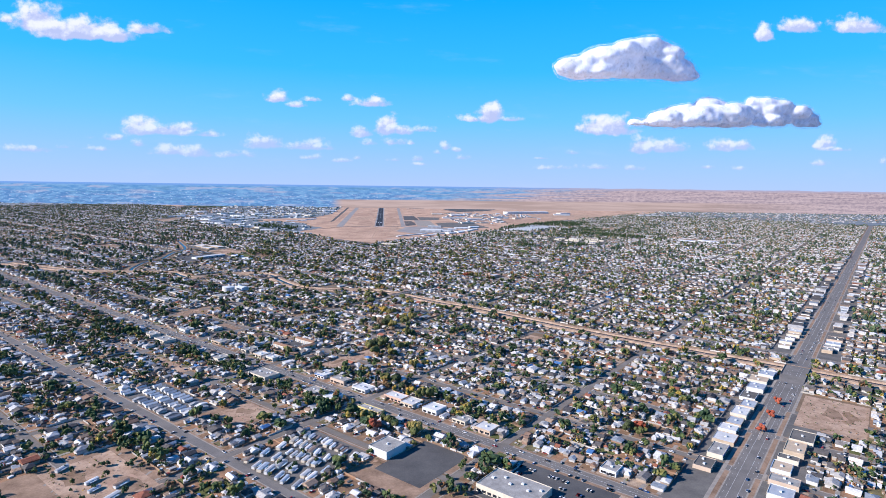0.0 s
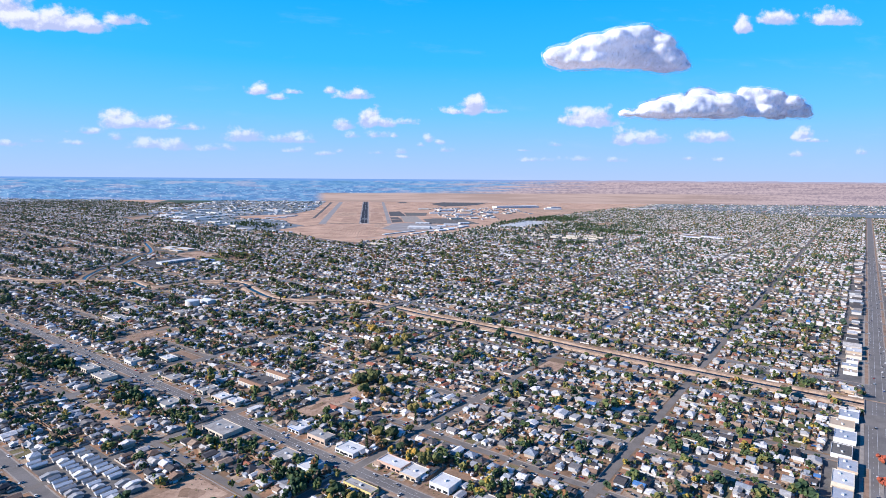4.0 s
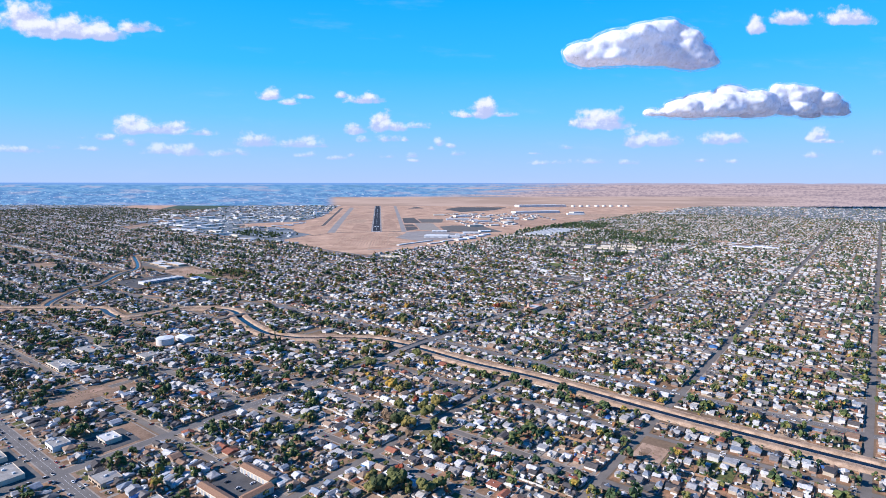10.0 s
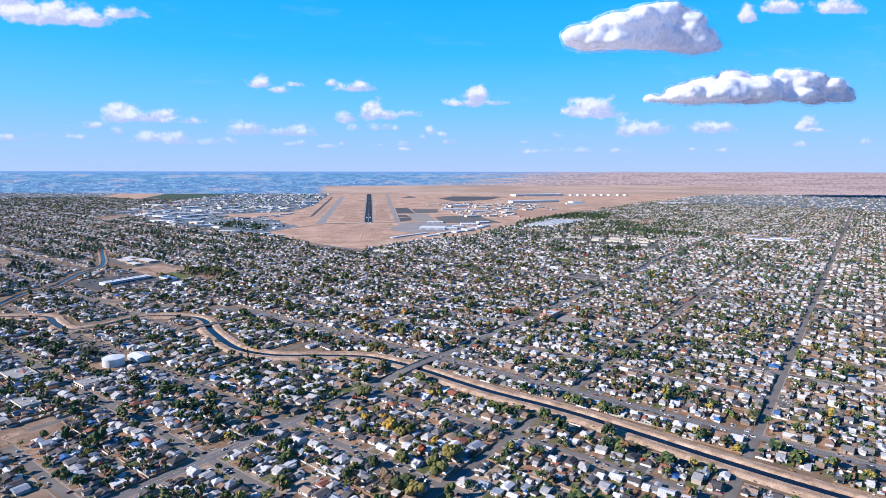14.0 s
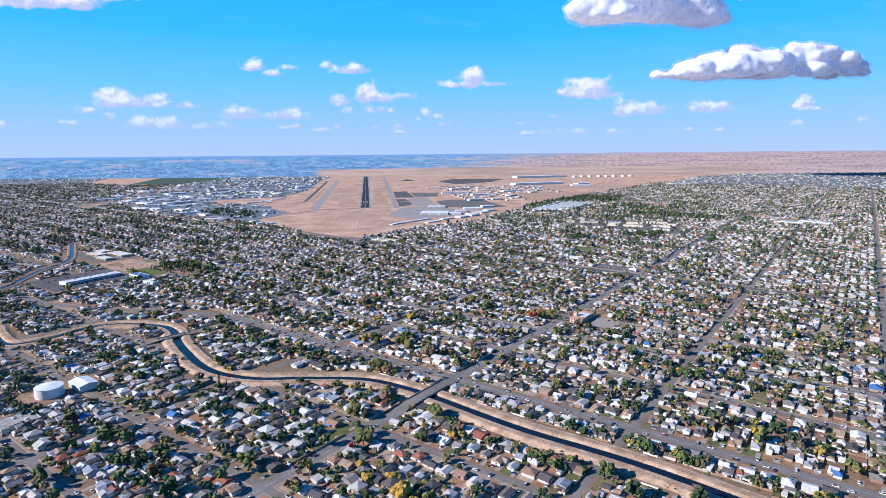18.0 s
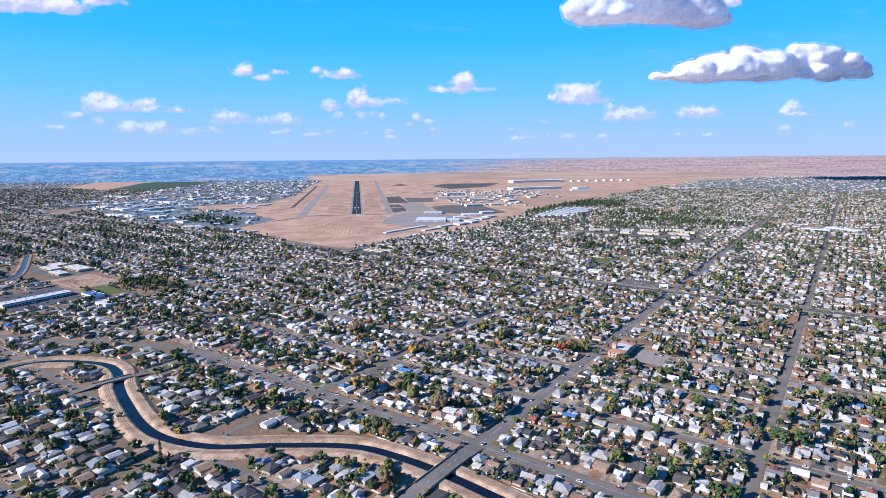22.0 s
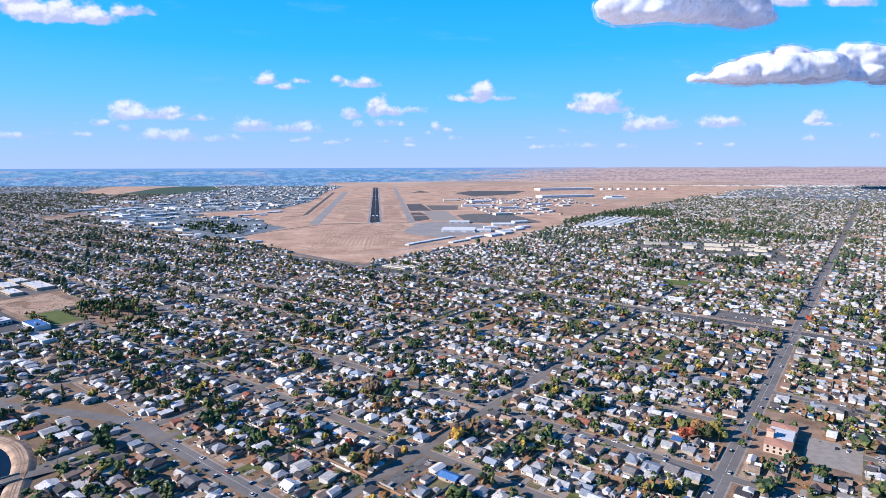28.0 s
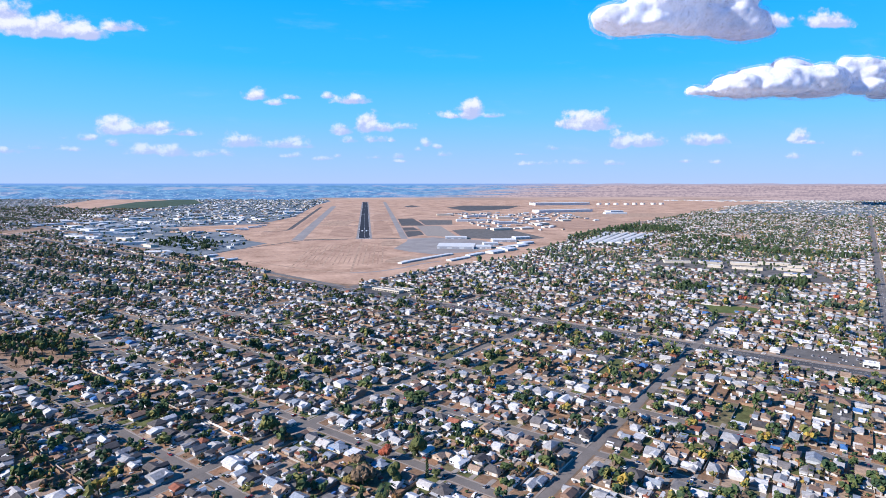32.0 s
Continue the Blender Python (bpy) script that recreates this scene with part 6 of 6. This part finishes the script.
for x0, y0, x1, y1, mat in ((-140, 40, -40, 560, M_WORN), (40, 120, 130, 900, M_WORN), (-210, 640, -60, 900, M_SAND), (-120, -420, 60, -300, M_WORN), (40, 1000, 150, 1480, M_WORN), (-210, 1000, -50, 1450, M_WORN), (-310, 500, -275, 1500, M_WORN), (70, -640, 180, -500, M_SAND), (60, -260, 130, -60, M_SAND), (-420, 200, -340, 380, M_WORN), (900, 300, 1500, 800, M_WORN), (1200, 1000, 2100, 1400, M_SAND)):
    ring = [(x0 + (x1 - x0) * a + rng.uniform(-.12, .12) * (x1 - x0), y0 + (y1 - y0) * b + rng.uniform(-.08, .08) * (y1 - y0)) for a, b in ((0, .1), (.3, 0), (.8, .03), (1, .3), (.96, .8), (.6, 1), (.1, .93), (.02, .5))]
    flat("worn_patch", ring, .180 + .001 * (abs(x0 + y0) % 7), mat, "worn darker patch in the airfield grass", "ground")
for n, x in enumerate(np.arange(-170, 70, 13)):  # mown rows before the runway
    tagged(ribbon("mown_row", [P(x, -150 - rng.uniform(0, 60)), P(x - 6, -420), P(x - 14, -600 - rng.uniform(0, 90))], 3.4, .188, M_WORN if n % 2 else M_SAND), "mown row in the dry grass before the runway", "ground", kind="structure")
for n, line in enumerate(([(-8, -20), (-14, -300), (-30, -770)], [(-330, -300), (-200, -230), (0, -190), (100, -280)], [(-400, -330), (-250, -420), (-60, -470), (90, -420)], [(-395, 200), (-390, 1200), (-380, 2200)])):
    tagged(ribbon("track", curve_line([P(*q) for q in line], 20), 4.5, .193 + .001 * n, M_SAND), "pale dirt track across the airfield", "track", kind="structure")
for n, (line, wide) in enumerate((([(-470, -400), (-400, -278), (-329, -181), (-249, -72), (-184, -25), (-60, -8)], 9), ([(-567, 343), (-484, 331), (-349, 362), (-328, 430)], 7), ([(30, -8), (90, -12), (140, -22)], 9))):
    tagged(ribbon("ditch", curve_line([P(*q) for q in line], 20), wide, .198 + .001 * n, M_PARK), "dark drainage ditch across the dry grass", "ditch", kind="structure")
for n, line in enumerate(([(-373, -512), (-312, -554), (-208, -650), (-115, -737), (-31, -783)], [(-31, -783), (24, -774), (96, -722), (150, -660), (215, -610)])):
    tagged(ribbon("perimeter_road", curve_line([P(*q) for q in line], 15), 8.5, .2 + .004 * n, (M_SAND, M_TAXI)[n]), "pale perimeter road inside the field's fence", "road", kind="structure")
for x, y, w, d in ((-404, -512, 34, 15), (-440, -440, 34, 17), (-365, -530, 40, 13), (-600, 408, 70, 22), (-545, 470, 50, 22), (-500, 560, 60, 24), (-480, 630, 40, 20), (-520, 420, 36, 18)):
    shed_building("hangar", P(x, y), radians(45 if y < 0 else 12), w * K, d * K, 4.5, 1, M_METAL, M_METAL, "small white metal hangar at the field's edge", "hangar", "hangars at the airfield", 2)
marks = [(*P(x, 14)[:2], .275, 0, 1.6, 24, 1) for x in np.arange(-19, 20, 3.8)] + [(*P(0, y)[:2], .275, 0, .9, 30, 1) for y in np.arange(80, 3280, 61)]
marks += [(*P(s * 9, 330)[:2], .275, 0, 6, 38, 1) for s in (-1, 1)] + [(*P(s * 21.6, y)[:2], .272, 0, .9, 168, 1) for s in (-1, 1) for y in np.arange(100, 3300, 200)] + [(*P(0, 1480)[:2], .28, 0, 38, 9, 1)]
tagged(scatter("runway_markings", [([(-.5, -.5, 0), (.5, -.5, 0), (.5, .5, 0), (-.5, .5, 0)], [(0, 1, 2, 3)], [0])], [0] * len(marks), marks, [M_PAINT]), "white runway threshold and centre line markings", "road marking", kind="stuff")

for x, y, w, d, h, turn, up in ((305, -300, 120, 80, 9, -13, 2.5), (500, -150, 84, 50, 9, -5, 2), (345, -30, 80, 40, 8, -8, 2), (390, -330, 50, 40, 8, -13, 2), (470, -330, 90, 18, 5, 40, 1), (185, -555, 210, 13, 4.5, 45, .8), (265, -585, 90, 14, 4.5, 45, .8), (330, -500, 80, 15, 5, 45, 1),
                                (400, -455, 60, 26, 7, 40, 2), (455, -400, 50, 26, 7, 40, 2), (520, -300, 60, 24, 6, 40, 2), (560, -230, 54, 26, 7, 35, 2), (105, -640, 24, 12, 4, 45, 1), (590, -60, 60, 30, 8, 10, 2), (430, -250, 50, 34, 9, -5, 2)):
    shed_building("hangar", P(x, y), radians(turn), w * K, d * K * 1.25, h * .75, up, M_METAL, M_PAINT if w > 70 else M_METAL, "white metal hangar with a low pitched roof", "hangar", "hangars at the airfield", 3)
for x, y, w, d, h, turn in ((1330, 1580, 420, 90, 14, 14), (1660, 2600, 520, 120, 16, 10), (1660, 1500, 110, 60, 10, 20), (700, 640, 130, 40, 9, 10), (860, 560, 70, 50, 8, 30), (560, 820, 160, 40, 9, 0), (640, 1150, 120, 60, 10, 10),
                            (480, 1300, 90, 40, 8, 0), (950, 900, 140, 40, 8, 20), (1060, 780, 60, 40, 7, 20), (780, 1000, 80, 60, 9, 0), (600, 300, 90, 40, 8, 12), (720, 330, 60, 40, 7, 12)):
    block_building("terminal_building", P(x, y), radians(turn), w * K, d * K, h, M_METAL if w > 100 else M_CREAM, "large pale flat-roofed building beside the airfield", "building", "airport buildings", M_WHITE_ROOF, front=False, units=3)
for k in range(6):
    shed_building("warehouse", P(880 + 32 * k, -86 - 7 * k), radians(55.5 - 1.2 * k), (440 - 14 * k) * K, 21 * K, 4.5, .9, M_METAL, M_WHITE_ROOF, "long white warehouse in a row", "warehouse", "long warehouses in a row", 6)
for x, y in [(1989 + 82 * k, 2536 + (k % 3) * 12) for k in range(8)]:
    t2 = empty("fuel_tank", at(P(x, y)), "round white fuel tank", "tank", "white fuel tanks")
    link_mesh("shell", ring_of(17, 0, 20) + ring_of(17, 13, 20), [(k, (k + 1) % 20, 20 + (k + 1) % 20, 20 + k) for k in range(20)] + [tuple(range(20, 40))], [M_PAINT], parent=t2)
for x, y, w, d, turn in ((1590, 1330, 140, 50, -4), (2390, 1305, 210, 50, -5), (-460, 1640, 120, 70, 15), (-470, 1300, 60, 50, 10)):
    block_building("terminal_building", P(x, y), radians(turn), w * K, d * K, 9, M_METAL, "large pale flat-roofed building beside the airfield", "building", "airport buildings", M_WHITE_ROOF, front=False, units=2)
# Warehouses between the road and the field.
for x, y, w, d, turn in ((-1085, 165, 150, 34, 8), (-1010, 120, 120, 26, 8), (-1060, 330, 170, 36, 6), (-950, 260, 110, 40, 4), (-870, 60, 90, 30, 10), (-790, -90, 110, 34, 14), (-700, -170, 60, 26, 20), (-1180, 470, 150, 40, 4), (-1010, 480, 190, 44, 2),
                         (-830, 430, 80, 40, 6), (-1320, 640, 120, 44, 0), (-1120, 660, 170, 40, 3), (-920, 650, 110, 44, 0), (-1500, 780, 190, 50, 8), (-1660, 870, 160, 46, 8), (-1540, 1010, 150, 60, 4), (-1300, 860, 130, 50, 0), (-1080, 880, 150, 46, 4),
                         (-860, 880, 140, 50, 0), (-690, 900, 110, 46, 6), (-1570, 1450, 300, 60, 12), (-1240, 1180, 160, 60, 0), (-960, 1150, 190, 56, 3), (-700, 1180, 150, 60, 6), (-560, 1020, 90, 50, 10)):
    block_building("warehouse", P(x, y), radians((-43, 47, turn)[w // 10 % 3]), w * .8 * K, d * .9 * K, 7.5, M_METAL if w > 100 else M_CREAM, "large white flat-roofed warehouse beside the railway road", "warehouse", "warehouses beside the airfield", M_WHITE_ROOF if w > 80 else M_FLAT, front=False, units=2)
# School beyond the curved road: long pale roofs in rows.
for x, y, w, d, turn in ((775, -690, 70, 18, -20), (860, -665, 80, 18, -14), (845, -720, 110, 26, -16), (930, -740, 90, 34, -20), (1000, -780, 100, 24, -28), (1080, -790, 120, 20, -30), (960, -850, 110, 22, -34), (1050, -880, 110, 22, -34), (900, -810, 60, 24, -30), (1010, -960, 90, 24, -40), (1100, -850, 70, 22, -34)):
    block_building("school_building", P(x, y), radians(turn), w * .62 * K, d * .8 * K, 5.5, M_CREAM, "long low school building with a white roof", "school", "school among the trees", (M_WHITE_ROOF, M_FLAT)[w % 20 > 9] if w != 90 else M_BLUE, front=False, units=2)
works = []
for _ in range(1500):
    x, y = rng.uniform(-1600, -380), rng.uniform(-450, 4300)
    px, py, _ = P(x, y)
    if in_ring(px, py, WORKS) and not in_ring(px, py, AIRFIELD) and not any(in_ring(px, py, ring) for ring in OPEN_LAND):
        works.append((px, py, 0, radians(rng.choice([-44, 46, 0])), rng.gamma(2, 6) + 7, rng.uniform(7, 20), rng.uniform(5, 9)))
for _ in range(260):
    x, y = rng.uniform(520, 1250), rng.uniform(250, 1500)
    if rng.random() < .8 and not (x > 900 and y < 700):
        works.append((*P(x, y)[:2], .1, radians(rng.choice([0, 15, 45])), rng.uniform(8, 26), rng.uniform(7, 18), rng.uniform(5, 9)))
for _ in range(5200):
    x, y = rng.uniform(-5200, -1400), rng.uniform(200, 4600)
    if in_ring(*P(x, y)[:2], WORKS) or any(in_ring(*P(x, y)[:2], ring) for ring in OPEN_LAND):
        continue
    works.append((*P(x, y)[:2], .1, NW, rng.uniform(7, 16), rng.uniform(7, 14), rng.uniform(5, 7)))
homes = []
for _ in range(4500):  # towards the hills on the right
    x, y, _ = P(rng.uniform(1500, 6000), rng.uniform(600, 4400))
    if max(x * NORTH.x + y * NORTH.y - 2690 * K, x * EAST.x + y * EAST.y - 4690 * K) > 0 and not in_ring(x, y, AIRFIELD):
        homes.append((x, y, .1, NW, rng.uniform(7, 14), rng.uniform(7, 14), rng.uniform(5, 7)))
for _ in range(500):  # a town far off on the right
    a = rng.uniform(0, 1)
    x, y = 3150 + 1500 * a + rng.uniform(-150, 300), 3450 - 650 * a + rng.uniform(-200, 300)
    works.append((*P(x, y)[:2], .1, NW, rng.uniform(10, 36), rng.uniform(9, 22), rng.uniform(5, 8)))
tagged(scatter("far_houses", TEMPLATES, rng.integers(4, 8, size=len(homes)), homes, [M_WALL, M_ROOF]), "houses of a far suburb below the dry hills", "houses", kind="stuff")
tagged(scatter("industrial_buildings", TEMPLATES, [3 if rng.random() < .7 else 1 for _ in works], works, [M_WALL, M_TRAILER]), "distant white industrial buildings", "buildings", kind="stuff")
flat("field", [(-1981, 2311), (-1569, 2244), (-1411, 3125), (-1879, 4437), (-2104, 3473)], .08, M_FIELD, "flat green farm field", "ground")
flat("dry_field", [(-2444, 2625), (-1990, 2330), (-2120, 3473), (-1900, 4437), (-2805, 4435)], .07, M_DRY, "flat dry tan field", "ground")
flat("dry_field", [(-1389, 235), (-1319, 456), (-1423, 665), (-1535, 489)], .085, M_DRY, "flat dry tan lot", "ground")
for n, ring in enumerate((((1393, -25), (1550, -49), (1400, -241), (1349, -131)), ((975, -357), (1045, -240), (1120, -250), (1004, -385)), ((737, -350), (795, -405), (756, -495), (695, -425)))):
    flat("dry_lot", ring, .14 + .001 * n, M_SAND, "bare tan lot among the houses", "ground")
flat("park_lawn", [(600, -1200), (690, -1250), (690, -1295), (595, -1275)], .14, M_LAWN, "green park lawn", "ground")
flat("school_yard", [(720, -650), (905, -615), (1175, -770), (1030, -1060), (850, -870)], .13, M_FORECOURT, "asphalt and lawn round the school", "ground")
flat("warehouse_yard", [(745, -275), (890, -300), (1200, 50), (1005, 110)], .135, M_FORECOURT, "asphalt yard of the long warehouses", "ground")

# ---- clouds ----
M_CLOUD = bpy.data.materials.new("cloud_vapour")
M_CLOUD.use_nodes = True
vapour_tree = M_CLOUD.node_tree
vapour_tree.nodes.remove(vapour_tree.nodes["Principled BSDF"])
scattered, through_light, vapour_mix = (vapour_tree.nodes.new(kind) for kind in ("ShaderNodeBsdfDiffuse", "ShaderNodeBsdfTranslucent", "ShaderNodeMixShader"))
for n, node in enumerate((scattered, through_light)):
    node.inputs["Color"].default_value = (0.82, 0.85, 0.93, 1)
    vapour_tree.links.new(node.outputs[0], vapour_mix.inputs[n + 1])
vapour_mix.inputs[0].default_value = 0.45
vapour_tree.links.new(vapour_mix.outputs[0], vapour_tree.nodes["Material Output"].inputs[0])
M_WISP = M_CLOUD.copy()
M_WISP.name = "cloud_wisps"
wisp_tree = M_WISP.node_tree
wisp_place, wisp_noise, wisp_span, wisp_clear, wisp_mix = (wisp_tree.nodes.new(kind) for kind in ("ShaderNodeNewGeometry", "ShaderNodeTexNoise", "ShaderNodeMapRange", "ShaderNodeBsdfTransparent", "ShaderNodeMixShader"))
wisp_noise.inputs["Scale"].default_value, wisp_noise.inputs["Detail"].default_value, wisp_noise.inputs["Roughness"].default_value = 0.022, 6, 0.65
wisp_span.inputs[1].default_value, wisp_span.inputs[2].default_value, wisp_span.inputs[4].default_value = 0.42, 0.70, 0.35
body_out = next(n for n in wisp_tree.nodes if n.bl_idname == "ShaderNodeMixShader" and n != wisp_mix)
for a, b in ((wisp_place.outputs["Position"], wisp_noise.inputs["Vector"]), (wisp_noise.outputs[0], wisp_span.inputs[0]), (wisp_span.outputs[0], wisp_mix.inputs[0]), (wisp_clear.outputs[0], wisp_mix.inputs[1]),
             (body_out.outputs[0], wisp_mix.inputs[2]), (wisp_mix.outputs[0], wisp_tree.nodes["Material Output"].inputs[0])):
    wisp_tree.links.new(a, b)
CURDS = bpy.data.textures.new("billows", "CLOUDS")
CURDS.noise_scale, CURDS.noise_depth = 110.0, 3
WISPS = bpy.data.textures.new("wisps", "CLOUDS")
WISPS.noise_scale, WISPS.noise_depth = 34.0, 4


def puff_mesh(level):
    bm = bmesh.new()
    bmesh.ops.create_icosphere(bm, subdivisions=level, radius=1)
    v, f = np.array([tuple(q.co) for q in bm.verts]), [tuple(q.index for q in face.verts) for face in bm.faces]
    bm.free()
    return v, f


PUFF = puff_mesh(2)


def cloud(side_slope, rise_slope, half, tall, peaks, seed):
    """A flat-based heap of billows at the far end of the view."""
    g = np.random.default_rng(seed)
    reach = 4930 / (.988 + .101 * side_slope - .118 * rise_slope) - 490
    middle = Vector((14 + side_slope * reach, -2530 + reach, 246 + (rise_slope - tall * .75) * reach))
    w, h = half * reach, tall * reach * 1.75
    v, f = [], []
    for _ in range(int(40 + 300 * half)):
        x = g.uniform(-1, 1) * g.uniform(.5, 1) ** .4
        crest = max(.22, max(k * math.exp(-((x - c) / .34) ** 2) for c, k in peaks)) * (1 - abs(x) ** 3 * .75)
        z = g.uniform(0, 1) ** .8 * crest
        r = h * g.uniform(.10, .30) * (1.15 - z * .5) * (1 - .4 * abs(x) ** 2)
        c = np.array([x * w * .92, g.uniform(-.3, .3) * w * .5, z * h * .78])
        q = PUFF[0].copy()
        shift = Vector((g.uniform(0, 99), g.uniform(0, 99), g.uniform(0, 99)))
        bulge = np.array([noise.fractal(Vector(p) * 1.7 + shift, 0.8, 2.1, 2) for p in q])
        q = q * (1 + .30 * bulge)[:, None] * r * np.array([1.5, 1.2, .8]) + c
        low = q[:, 2] < 0
        q[low, 2] *= .35
        f += [tuple(i + len(v) for i in t) for t in PUFF[1]]
        v += [tuple(p) for p in q]
    ob = link_mesh("cloud", v, f, [M_CLOUD], smooth=True)
    ob.location = middle
    fuse = ob.modifiers.new("fuse", "REMESH")
    fuse.mode, fuse.voxel_size, fuse.use_smooth_shade = "VOXEL", max(6.0, h * .027), True
    soften = ob.modifiers.new("soften", "SMOOTH")
    soften.iterations, soften.factor = 26, .6
    curl = ob.modifiers.new("curl", "DISPLACE")
    curl.texture, curl.strength, curl.mid_level = CURDS, h * .05, .5
    fine = ob.modifiers.new("wisps", "DISPLACE")
    fine.texture, fine.strength, fine.mid_level = WISPS, h * .02, .5
    for rim in (.045,):  # thin vapour round the body
        shell = link_mesh("wisp", v, f, [M_WISP], smooth=True, parent=ob)
        for kind, name in (("REMESH", "fuse"), ("SMOOTH", "soften"), ("DISPLACE", "swell"), ("DISPLACE", "wisps")):
            change = shell.modifiers.new(name, kind)
            if kind == "REMESH":
                change.mode, change.voxel_size, change.use_smooth_shade = "VOXEL", max(6.0, h * .03), True
            elif kind == "SMOOTH":
                change.iterations, change.factor = 26, .6
            elif name == "swell":
                change.strength, change.mid_level = h * rim, 0
            else:
                change.texture, change.strength, change.mid_level = WISPS, h * .06, .5
    return tagged(ob, "white fair-weather cumulus cloud with a flat grey base", "cloud", "large clouds over the plain")


cloud(0.472, 0.248, 0.158, 0.056, [(.18, 1.0), (.52, .88), (-.62, .42), (-.25, .6)], 100)
cloud(0.690, 0.152, 0.215, 0.046, [(.40, 1.0), (.72, .92), (-.12, .74), (-.5, .48), (-.85, .3), (.95, .5)], 101)
